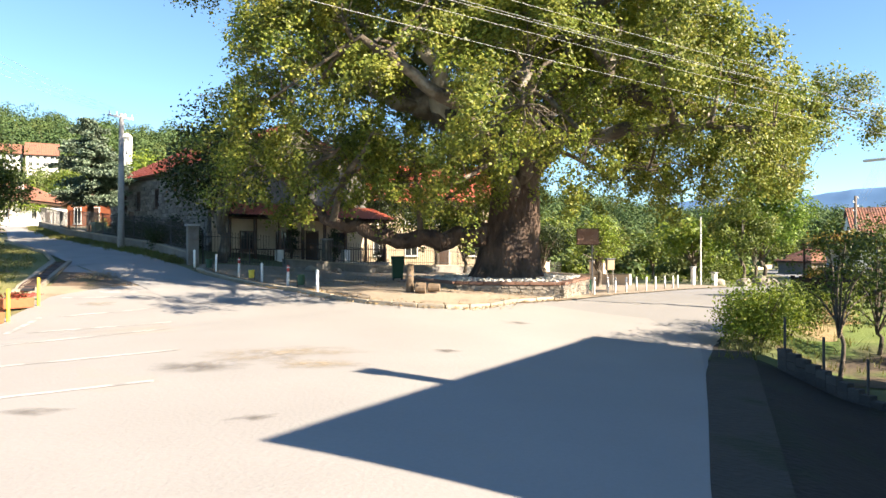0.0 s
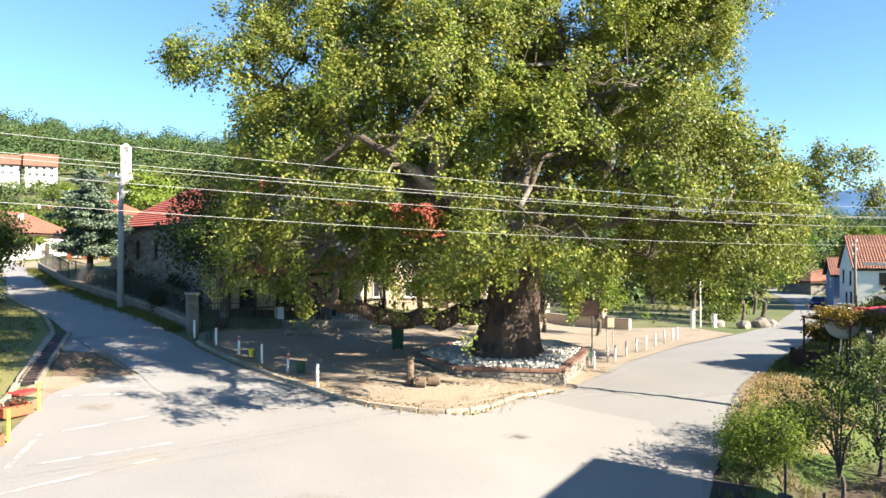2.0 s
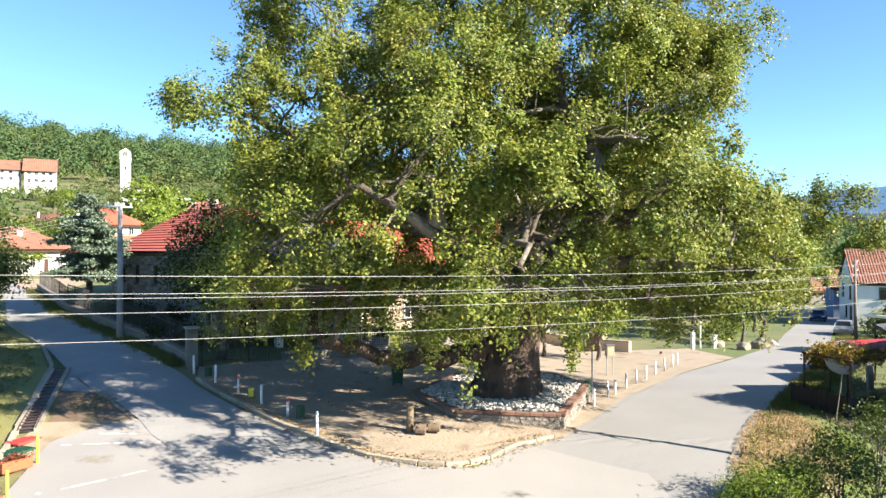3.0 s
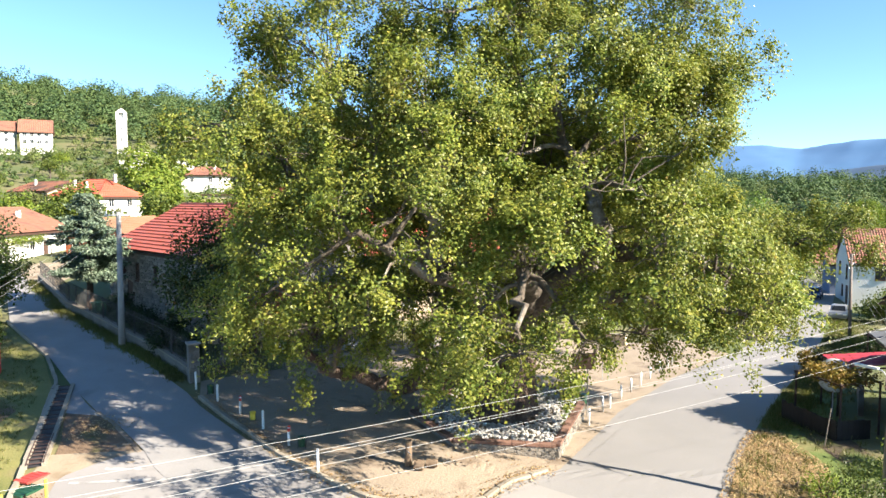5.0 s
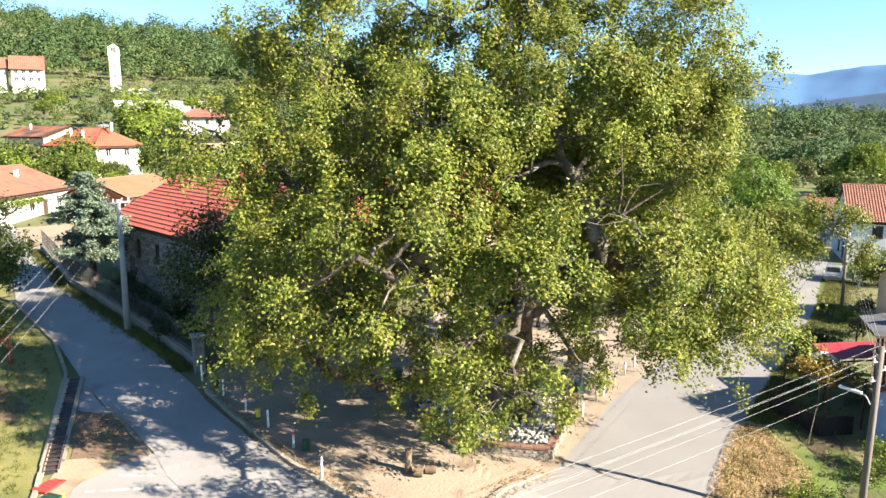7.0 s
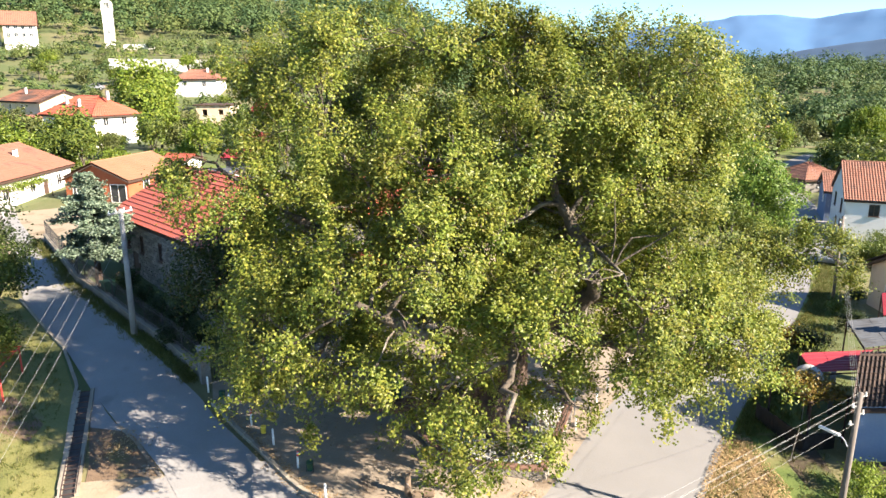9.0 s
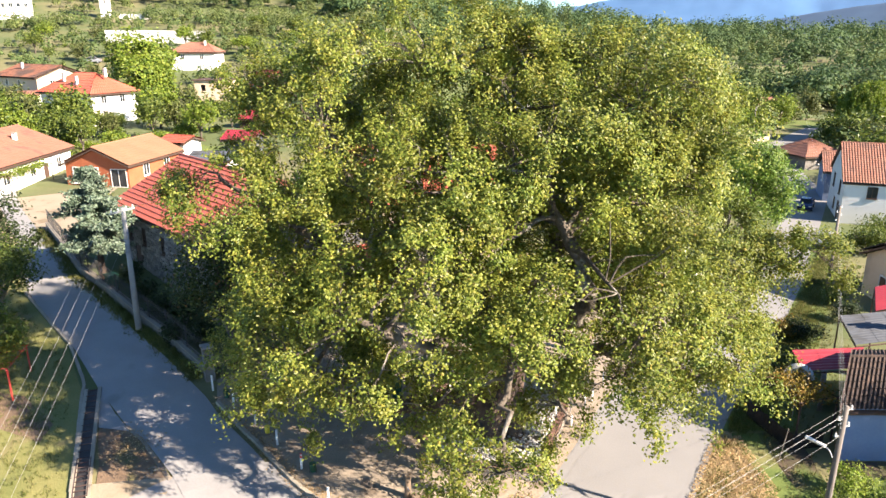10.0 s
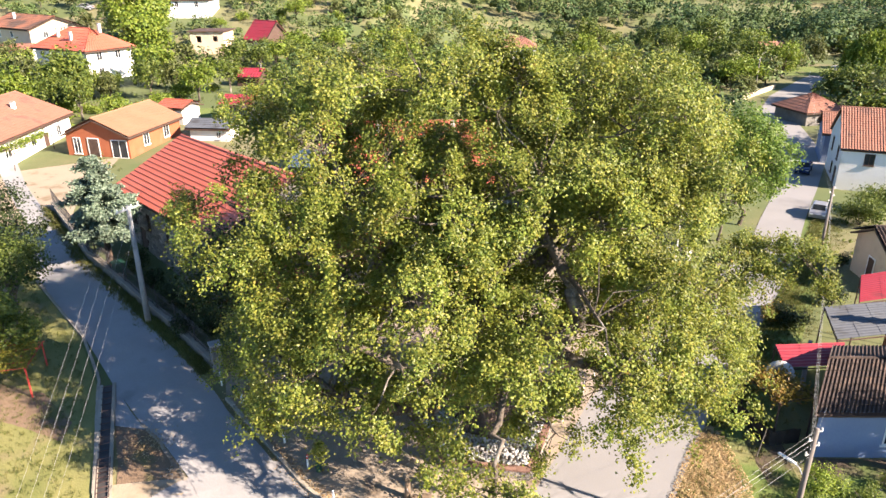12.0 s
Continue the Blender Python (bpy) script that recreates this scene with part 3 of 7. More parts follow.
ground_patch(-3.8, 15.8, 2.00, 1.00, 20, M["dust"], "yellowish dust lying on the asphalt", 1)
ground_patch(-2.6, 14.6, 1.00, 0.60, 0, M["dust"], "yellowish dust lying on the asphalt", 2)
ground_patch(-5.0, 14.3, 1.30, 0.70, 0, M["oil_stain"], "dark worn stain on the asphalt", 3)
ground_patch(-2.8, 10.3, 0.42, 0.22, 30, M["oil_stain"], "dark worn stain on the asphalt", 4)
ground_patch(-6.2, 10.7, 0.50, 0.30, 0, M["oil_stain"], "dark worn stain on the asphalt", 5)
ground_patch(0.1, 16.5, 0.40, 0.25, 0, M["oil_stain"], "dark worn stain on the asphalt", 6)
ground_patch(-11.9, 24.2, 0.70, 0.50, 0, M["dust"], "yellowish dust lying on the asphalt", 7)
ground_patch(2.3, 21.8, 0.50, 0.30, 10, M["oil_stain"], "dark worn stain on the asphalt", 8)
ground_patch(-13.0, 28.5, 0.90, 0.60, 40, M["dust"], "yellowish dust lying on the asphalt", 9)

ribbon("cottage_yard", [(17.4, 25.0), (17.8, 27.2), (19.2, 29.4), (20.0, 30.2)], [(32, 22.0), (32.6, 25), (32.8, 28), (33, 29.8)], 24, 20, 0.03, M["garden_soil"], "soil and grass darkened for shade before the cottage", "lawn", 0.05)
ribbon("roadside_garden", [(8.5, 17.2), (9.2, 19.4), (10.4, 21.6), (12.2, 21.9)], [(24, 10.0), (25, 13), (25, 17), (24, 20.5)], 24, 26, 0.03, M["garden_soil"], "brown garden soil with green grass below the road", "garden", 0.04)
ribbon("road_shoulder", [(1.0, 2.0), (3.12, 8.2), (4.6, 12.2), (5.9, 15.8), (7.3, 19.0)], [(1.9, 2.0), (4.1, 8.2), (5.7, 12.2), (7.1, 15.8), (8.2, 18.6)], 60, 10, 0.05, M["strip_soil"], "dark soil shoulder beside the road, deepened for shade", "verge")


# ---------------------------------------------------------------- the old plane tree
def plane_tree():
    rng = np.random.default_rng(11)
    base = Vector(gpt(2.9, 32.6))
    tree = thing("plane_tree", pose(*base), "huge old plane tree with yellowing green crown in a stone bed", "tree")
    o = np.array(base)
    # trunk, flaring at the foot, and the main limbs
    trunk = [(0.0, 0, -0.3), (0.05, 0, 0.3), (0.1, 0, 1.2), (0.2, 0, 2.4), (0.35, 0.1, 3.6), (0.45, 0.2, 4.8), (0.5, 0.3, 6.0)]
    t_rad = [2.2, 1.8, 1.4, 1.22, 1.14, 1.06, 0.9]
    tp = smooth_line(trunk, 4)
    tr = np.interp(np.linspace(0, len(trunk) - 1, len(tp)), range(len(trunk)), t_rad)
    tv, tf = tube_lists(tp, tr, 40, 0.07, 2.0)
    # buttress ridges that run down into the roots
    ang = np.arctan2(tv[:, 1], tv[:, 0])
    low = np.clip(1.0 - tv[:, 2] / 3.5, 0, 1)
    swell = 1 + (0.11 * np.sin(7 * ang + 0.8) + 0.05 * np.sin(17 * ang)) * (0.35 + low)
    tv[:, 0] *= swell
    tv[:, 1] *= swell
    part("trunk", raw_mesh("trunk", tv, tf), M["bark"], tree, "dark furrowed trunk", smooth=True)
    limbs = [  # points from the trunk outwards, root radius, tip radius
        ([(0.4, 0, 4.3), (-0.1, -0.3, 5.6), (-1.5, -0.7, 7.1), (-3.0, -1.0, 7.9), (-4.4, -1.0, 8.9), (-6.0, -1.0, 10.7), (-6.9, -0.8, 13.3), (-7.6, -0.5, 16.0)], 0.78, 0.1),
        ([(-0.6, -0.2, 2.7), (-2.2, -0.8, 2.45), (-4.4, -1.4, 2.4), (-6.4, -1.8, 2.6), (-8.0, -2.0, 3.3), (-9.4, -2.2, 4.6), (-10.4, -2.4, 6.0)], 0.5, 0.1),
        ([(0.5, 0.3, 5.4), (0.4, 0.2, 8.0), (0.8, 0.4, 10.8), (0.4, 0.8, 14.0), (0.6, 0.8, 17.6), (0.8, 0.8, 20.0)], 0.85, 0.08),
        ([(0.7, 0, 4.8), (2.0, -2.0, 6.8), (3.4, -4.0, 8.4), (3.0, -4.6, 11.0), (2.0, -4.4, 13.0), (1.6, -4.2, 15.6)], 0.6, 0.08),
        ([(0.8, -0.1, 5.2), (2.6, -1.6, 7.4), (4.6, -2.8, 8.4), (6.6, -2.4, 8.2), (9.4, -0.6, 7.8), (12.4, 1.6, 7.4), (14.6, 2.6, 8.4), (16.9, 2.6, 9.0)], 0.6, 0.05),
        ([(0.6, 0.2, 5.6), (2.4, 0.8, 8.8), (4.6, 0.4, 11.6), (6.6, -0.4, 14.0), (7.6, -0.6, 16.6)], 0.62, 0.09),
        ([(0.3, -0.4, 4.6), (-0.8, -3.0, 6.0), (-2.2, -5.4, 7.4), (-4.4, -7.2, 8.6), (-6.4, -7.8, 9.8)], 0.52, 0.08),
        ([(0.5, -0.5, 5.0), (0.8, -3.4, 6.6), (0.4, -6.0, 7.8), (0.0, -8.6, 8.2), (-0.5, -10.8, 7.2), (-0.8, -12.4, 6.0)], 0.36, 0.03),
        ([(0.3, 0.5, 5.0), (-1.4, 3.4, 7.6), (-3.6, 6.0, 9.4), (-5.4, 7.4, 11.0)], 0.55, 0.08),
        ([(0.6, 0.5, 5.2), (2.2, 3.6, 7.6), (4.0, 6.4, 9.0), (5.4, 8.0, 10.4)], 0.55, 0.08),
        ([(-3.4, -1.0, 8.1), (-5.2, -1.7, 8.7), (-7.6, -2.0, 10.4), (-9.6, -2.0, 12.2), (-11.6, -1.4, 13.2), (-13.4, -1.0, 14.0)], 0.36, 0.05),
        ([(2.0, -2.0, 6.8), (5.0, -4.8, 6.6), (7.6, -6.2, 6.4), (9.4, -6.4, 6.4)], 0.34, 0.06),
        ([(4.6, 0.4, 11.6), (7.0, 1.2, 12.4), (8.8, 1.0, 13.4)], 0.3, 0.06),
    ]
    nodes = []
    for k, (pts, r0, r1) in enumerate(limbs):
        line = smooth_line(pts, 5)
        jit = rng.normal(0, 0.12, (len(line), 3))
        jit[0] = 0
        line = np.asarray(line) + jit
        rad = np.linspace(r0, r1, len(line)) ** 1.0
        part("limb", raw_mesh("limb", *tube_lists(line, rad, 12, 0.1, k)), M["bark"] if k == 1 else M["limb_bark"], tree, smooth=True)
        for q, r in zip(line, rad):
            nodes.append((*q, r))
    # the broken, bleached stub
    stub = smooth_line([(-2.9, -1.1, 7.7), (-3.2, -1.6, 8.6), (-3.1, -2.0, 9.7), (-3.9, -2.3, 10.6)], 4)
    part("broken_limb", raw_mesh("broken_limb", *tube_lists(stub, np.linspace(0.46, 0.26, len(stub)), 10, 0.18, 5)), M["pale_bark"], tree, "pale barkless broken limb", smooth=True)
    nodes = np.asarray(nodes)
    # lobes of the crown: centre and radii, from the foot of the trunk
    lobes = []
    lobes += [  # top
        (-7.7, -1.9, 16, 3.6, 3.3, 4.9), (-9.3, -2.7, 13.2, 3.9, 3, 2.3), (-2.4, -1.3, 18.8, 3.8, 3.2, 2.6), (2.3, -0.4, 16.8, 4.6, 3.8, 3), (5.3, -1.2, 16.6, 4.8, 4.6, 3.2),
        (2.2, -3.6, 15.6, 3.4, 3.2, 2.8), (7.4, -1.2, 13.8, 2.3, 4.5, 3.2), (5.9, -4, 13.2, 2.7, 2.7, 1.6), (-12, -1.6, 13.8, 2.1, 2.3, 1.9), (-2.8, -2.4, 14.2, 2.6, 2.4, 2.2),
        (-2.6, 2.4, 13.2, 2.6, 2.6, 2.4), (-0.4, -4.4, 14.6, 3.8, 3, 2.8), (-2.4, -5.2, 14, 2.8, 2.6, 2.4), (4.6, -4.8, 13.8, 3, 2.8, 2.4),
    ]
    lobes += [  # top
        (-4.6, 1, 14.6, 3.4, 3.4, 2.8), (4.8, 3.4, 14, 3.6, 3.6, 3),
    ]
    lobes += [  # front
        (-7.4, -6.1, 8.4, 3.8, 3, 2.9), (-8.7, -7.3, 7.6, 2, 2.3, 2.3), (-5.8, -7.5, 8.8, 3.6, 2.4, 2.5), (-3.4, -7.6, 10.8, 3.4, 3, 3.2), (-1, -8.5, 7.2, 2.3, 1.9, 2.4),
        (0.7, -8.8, 7.7, 2.3, 2.9, 3.4), (-0.8, -12.3, 5.9, 2.0, 1.8, 1.4), (3.5, -7.7, 11.1, 3.1, 3.1, 2.8), (4.9, -8.3, 8.9, 2.6, 3, 1.9), (7.2, -7, 8.6, 2.3, 2.5, 1.3),
        (8.3, -5.6, 7.8, 2.3, 2.4, 1.8), (0.4, -6, 12.4, 3, 2.6, 2.6), (-4.8, -5.6, 9.8, 2.8, 2.4, 2.6), (1.6, -5.6, 9.2, 2.8, 2.4, 2.6),
    ]
    lobes += [  # front
        (-0.6, -6.6, 10, 2.6, 2.2, 2.4), (2, -7.9, 6, 1.3, 1.7, 2),
    ]
    lobes += [  # sun side
        (7.3, -0.1, 11.1, 2.5, 4, 2.5), (8.5, -2.6, 7.1, 2.9, 4.2, 2.8), (10.4, -1.3, 6.8, 2.1, 2.6, 2.3), (13.4, 3.3, 8.2, 2, 2.3, 2.1), (13.2, 3.1, 6.5, 2, 1.5, 2.6),
        (16.9, 2.2, 8.6, 1.6, 1.6, 1.6), (15.4, 2.9, 9.0, 1.6, 1.5, 1.3), (12.7, 0.7, 6.1, 1.1, 1.5, 1.2), (6.2, -4.9, 10, 2, 2.5, 2.1), (8.8, 2.7, 5.1, 3.2, 2.9, 1.7),
        (9.2, 3.6, 8.8, 3.7, 4.1, 3.4), (6.2, -3.6, 7.6, 2.2, 2, 1.8),
    ]
    lobes += [  # lane side
        (-10.3, -3.3, 5.3, 1.7, 3, 1.7), (-7.8, 2.4, 6.7, 2.4, 2.6, 2.2), (-7.3, -5, 5.6, 2.3, 1.9, 1.5), (-6, -5, 5.8, 2.4, 1.7, 1.7), (-6.4, -2.7, 5.5, 2.1, 2.1, 1.5),
        (-6.4, 6.1, 10, 4.8, 4.7, 4.4), (-10.1, -0.2, 9.8, 3.1, 3.8, 3.4), (-10.9, 0.8, 6, 2.3, 2.5, 2), (-5.6, -4, 12.6, 2.8, 2.8, 2.6),
    ]
    lobes += [  # back
        (-4.6, 2.7, 5.7, 2.9, 2.5, 2.2), (-1.7, 3.8, 5.4, 2.6, 2.4, 2.3), (-4, 5.8, 5.7, 3.3, 2, 2.9), (-3, 4.6, 4.4, 2.4, 2, 1.6), (0.2, 4.3, 5.3, 2.2, 1.8, 1.6),
        (0, 7, 12, 5.4, 4.6, 4.6), (5.6, 6.8, 9.1, 5.4, 4.4, 4.8),
    ]
    lobes += [  # inner
        (-4.2, -1.6, 12, 2.4, 2.2, 2), (-2.5, -4.3, 4.5, 2.5, 1.8, 1.8), (-4.1, -2.6, 5.2, 2.4, 2.1, 2.1), (4.8, 0.9, 5.5, 3.2, 3.3, 1.9), (2, -2, 12, 3, 3, 3),
        (5.6, -4.6, 9.6, 2.8, 2.6, 2.6), (5.5, -4.3, 5.5, 2.5, 2.3, 1.6),
    ]
    shape = np.array(lobes)
    # a bough from the nearest limb into every lobe
    extra = []
    for k, (lx, ly, lz, rx, ry, rz) in enumerate(lobes):
        c = np.array([lx, ly, lz])
        d = np.linalg.norm(nodes[:, :3] - c, axis=1) + 0.8 * np.clip(nodes[:, 2] - lz - 0.5, 0, None)
        j = int(np.argmin(d))
        a, reach = nodes[j, :3], np.linalg.norm(nodes[j, :3] - c)
        if reach < 1.0:
            continue
        r = min(0.05 + 0.03 * reach, nodes[j, 3] * 0.85)
        end = c + (c - a) * 0.35 * min(1, rx / reach)
        way = np.asarray(smooth_line([a, a + (c - a) * 0.4 + rng.normal(0, 0.08 * reach, 3) + np.array([0, 0, 0.1 * reach]), c, end], 4))
        rad = np.linspace(r, 0.035, len(way))
        part("bough", raw_mesh("bough", *tube_lists(way, rad, 7, 0.1, k)), M["limb_bark"], tree, smooth=True)
        extra += [(*q, t) for q, t in zip(way, rad)]
    nodes = np.concatenate([nodes, np.asarray(extra)])
    # each lobe carries bunches on its skin, each bunch a cap of leafy shoots
    bunches, clusters, outward = [], [], []
    for k, (lx, ly, lz, rx, ry, rz) in enumerate(lobes):
        n = max(16, int((rx * ry * rz) ** (2 / 3) * (2.9 if lz > 12.5 else 2.3)))
        d = rng.normal(0, 1, (n, 3))
        d /= np.linalg.norm(d, axis=1)[:, None]
        d = d[(d[:, 2] > -0.6) | (rng.random(n) < 0.3)]
        mid = np.array([lx, ly, lz])
        others = np.delete(shape, k, 0)
        for u in d:
            c = mid + u * np.array([rx, ry, rz]) * rng.uniform(0.6, 1.0)
            if noise.noise(Vector(c) * 0.3) < -0.4:
                continue
            # the inside of the crown is bare
            deep = (((c - others[:, :3]) / others[:, 3:]) ** 2).sum(1)
            if (deep < 0.48).sum() >= 1 and rng.random() < 0.92 or u[2] < -0.25 and lz > 9 and rng.random() < 0.6:
                continue
            r = 0.3 * (rx * ry * rz) ** (1 / 3) * rng.uniform(0.7, 1.35)
            m = int(24 * r ** 1.6) + 4
            w = rng.normal(0, 1, (m, 3)) + u * 0.6 + np.array([0, 0, 0.25])
            w /= np.linalg.norm(w, axis=1)[:, None]
            q = c + w * r * (1.12 - 0.5 * rng.random(m) ** 1.7)[:, None] * np.array([1.15, 1.15, 0.9])
            q[:, 2] -= 0.45 * rng.random(m)
            bunches.append((c, q))
            clusters.append(q)
            outward.append(w * 0.6 + u * 0.4)
            # long leafy shoots that stand out of the crown
            if rng.random() < 0.45:
                aim = u * np.array([1, 1, 0.7]) + rng.normal(0, 0.35, 3)
                aim /= np.linalg.norm(aim)
                k2 = int(rng.integers(4, 9))
                f = np.linspace(0.5, 1.0, k2)[:, None]
                length = r + rng.uniform(0.5, 1.7)
                spray = c + aim * length * f + np.array([0, 0, -0.35]) * f ** 2 * length
                spray += rng.normal(0, 0.1, spray.shape)
                bunches.append((c, spray[-1:]))
                clusters.append(spray)
                outward.append(np.tile(aim * 0.5 + np.array([0, 0, 0.5]), (k2, 1)))
    clusters, outward = np.concatenate(clusters), np.concatenate(outward)
    # a gap before the broken limb, and small gaps all through the crown
    lift = 1.9 + 7.4 * (clusters[:, 1] + 32.6) / 30.7
    hollow = (np.abs(clusters[:, 0] + 3.25) < 0.8) & (clusters[:, 1] > -10) & (clusters[:, 1] < -1.3) & (np.abs(clusters[:, 2] - lift) < 1.3)
    bare = np.array(smooth_line(limbs[3][0], 4))
    bare = bare[(bare[:, 2] > 8) & (bare[:, 2] < 14)]
    side = np.min([np.hypot(clusters[:, 0] - q[0], clusters[:, 2] - q[2] - 0.12 * (q[1] - clusters[:, 1])) + 9 * (clusters[:, 1] > q[1] + 0.3) for q in bare], axis=0)
    hollow |= (side < 0.75) & (rng.random(len(clusters)) < 0.85)
    thin = np.array([noise.noise(Vector(c) * 0.75 + Vector((7, 3, 1))) for c in clusters])
    hollow |= thin < -0.17
    fine = np.array([noise.noise(Vector(c) * 1.5 + Vector((2, 9, 4))) for c in clusters])
    hollow |= (clusters[:, 2] < 9) & (fine < -0.14)
    ok = (clusters[:, 2] > 2.0) & ~hollow
    clusters, outward = clusters[ok], outward[ok]
    # a branch from the nearest limb to every bunch, then twigs to its shoots
    boughs, twigs = [], []
    for c, q in bunches:
        d = np.linalg.norm(nodes[:, :3] - c, axis=1) + 0.7 * np.clip(nodes[:, 2] - c[2], 0, None)
        k = int(np.argmin(d))
        a = nodes[k, :3]
        reach = np.linalg.norm(a - c)
        if reach < 4.5:
            r = min(0.018 + 0.008 * reach, nodes[k, 3] * 0.8)
            way = smooth_line([a, a + (c - a) * 0.35 + rng.normal(0, 0.07 * reach, 3) + np.array([0, 0, 0.07 * reach]), a + (c - a) * 0.7 + rng.normal(0, 0.05 * reach, 3), c], 2)
            boughs.append(tube_lists(way, np.linspace(r, 0.01, len(way)), 5))
        for p in q[rng.random(len(q)) < 0.22]:
            twigs.append(tube_lists([c, (c + p) / 2 + rng.normal(0, 0.06, 3), p], [0.01, 0.008, 0.005], 3))
    tagged(part("branchwork", raw_mesh("branchwork", *joined(boughs)), M["limb_bark"], tree, "pale crooked branches"), kind="stuff")
    tagged(part("twig_growth", raw_mesh("twig_growth", *joined(twigs)), M["limb_bark"], tree), kind="stuff")
    # leaves
    per = rng.integers(26, 56, len(clusters))
    centre = np.repeat(clusters, per, axis=0)
    face = np.repeat(outward, per, axis=0) * 0.8 + np.array([0.2, -0.1, 0.34])
    off = rng.normal(0, 1, (len(centre), 3)) * np.repeat(rng.uniform(0.12, 0.24, len(clusters)), per)[:, None] * np.array([1, 1, 1.2])
    lv, lf = leaf_cloud(rng, centre + off, 0.13, 0.6, face=face, turn=0.48)
    part("crown", raw_mesh("crown", lv, lf), M["leaf_plane"], tree, "yellow-green plane leaves")
    return tree


M["limb_bark"] = material("grey_brown_limb_bark", (0.06, 0.0464, 0.0352), (0.136, 0.114, 0.088), 0.9, 6.0, 0.95, 0.8, stain=(0.272, 0.248, 0.208), stain_scale=0.9, stain_low=0.54, dist=0.06)
plane_tree()


# ---------------------------------------------------------------- stone bed round the trunk
def stone_bed():
    rng = random.Random(5)
    corners = [(-1.35, 33.0), (0.55, 29.1), (4.75, 28.4), (7.0, 34.4), (5.9, 37.6), (1.0, 37.8)]
    top = 0.5
    bed = thing("tree_bed", pose(0, 0, 0), "raised stone tree bed with red-brown coping and white pebbles", "planter")
    n = len(corners)
    cx, cy = 2.9, 33.2
    bm = bmesh.new()
    ring = []
    for x, y in corners:
        ring.append((bm.verts.new((x + (cx - x) * 0.03, y + (cy - y) * 0.03, float(gz(x, y)) - 0.3)), bm.verts.new((x + (cx - x) * 0.03, y + (cy - y) * 0.03, top - 0.05))))
    for k in range(n):
        a, b = ring[k], ring[(k + 1) % n]
        bm.faces.new((a[0], b[0], b[1], a[1]))
    bm.faces.new([r[1] for r in ring])
    part("core", bm, M["dirt"], bed)
    shapes = []
    for s in range(6):
        bm = boxed(-0.5, -0.5, -0.5, 0.5, 0.5, 0.5, bevel=0.12)
        for v in bm.verts:
            v.co += Vector((rng.uniform(-0.05, 0.05), rng.uniform(-0.05, 0.05), rng.uniform(-0.05, 0.05)))
        me = bpy.data.meshes.new("stone")
        bm.to_mesh(me)
        bm.free()
        me.materials.append(M["stone"])
        shapes.append(me)
    cop = boxed(-0.5, -0.5, -0.5, 0.5, 0.5, 0.5, bevel=0.06)
    cme = bpy.data.meshes.new("coping_stone")
    cop.to_mesh(cme)
    cop.free()
    cme.materials.append(M["coping"])
    for k in range(n):
        a, b = Vector((*corners[k], 0)), Vector((*corners[(k + 1) % n], 0))
        d = b - a
        yaw = math.degrees(math.atan2(d.y, d.x))
        d_len = d.length
        # rubble courses on the faces that show
        if k in (0, 1, 2):
            for row in range(3):
                s = rng.uniform(-0.15, 0.1)
                while s < d_len - 0.05:
                    w = rng.uniform(0.22, 0.5)
                    p = a + d * ((s + w / 2) / d_len)
                    g0 = float(gz(p.x, p.y)) + 0.02
                    h = (top - 0.08 - g0) / 3
                    ob = new("stone", shapes[rng.randrange(6)])
                    ob.parent = bed
                    ob.matrix_basis = pose(p.x, p.y, g0 + h * (row + 0.5), rng.uniform(-4, 4), rng.uniform(-3, 3), yaw) @ Matrix.Diagonal((w * 0.96, 0.3, h * 0.95, 1))
                    s += w
        s = 0.0
        while s < d_len - 0.1:
            w = min(rng.uniform(0.5, 0.7), d_len - s)
            p = a + d * ((s + w / 2) / d_len)
            ob = new("coping_stone", cme)
            ob.parent = bed
            ob.matrix_basis = pose(p.x, p.y, top, rng.uniform(-1, 1), rng.uniform(-1, 1), yaw) @ Matrix.Diagonal((w * 0.97, 0.36, 0.12, 1))
            s += w
    # pebbles
    nrng = np.random.default_rng(3)
    ico = bmesh.new()
    bmesh.ops.create_icosphere(ico, subdivisions=1, radius=1.0)
    iv = np.array([v.co[:] for v in ico.verts])
    fi = np.array([[v.index for v in f.verts] for f in ico.faces])
    ico.free()
    lists = []
    cs = [Vector(c) for c in corners]
    while len(lists) < 2600:
        x, y = nrng.uniform(-1.4, 7.0), nrng.uniform(28.3, 37.9)
        inside = all((cs[(k + 1) % n].x - cs[k].x) * (y - cs[k].y) - (cs[(k + 1) % n].y - cs[k].y) * (x - cs[k].x) > 0.25 * (cs[(k + 1) % n] - cs[k]).length for k in range(n))
        if not inside or math.hypot(x - 2.9, y - 32.6) < 1.6:
            continue
        r = nrng.uniform(0.05, 0.1)
        sc = np.array([nrng.uniform(0.8, 1.4), nrng.uniform(0.7, 1.2), nrng.uniform(0.5, 0.9)]) * r
        a = nrng.uniform(0, 6.28)
        rot = np.array([[np.cos(a), -np.sin(a), 0], [np.sin(a), np.cos(a), 0], [0, 0, 1]])
        lists.append(((iv * sc) @ rot.T + np.array([x, y, top + 0.0 + nrng.uniform(0, 0.1)]), fi))
    tagged(part("gravel", raw_mesh("gravel", *joined(lists)), M["pebble"], bed, "loose white pebbles"), kind="stuff")


stone_bed()


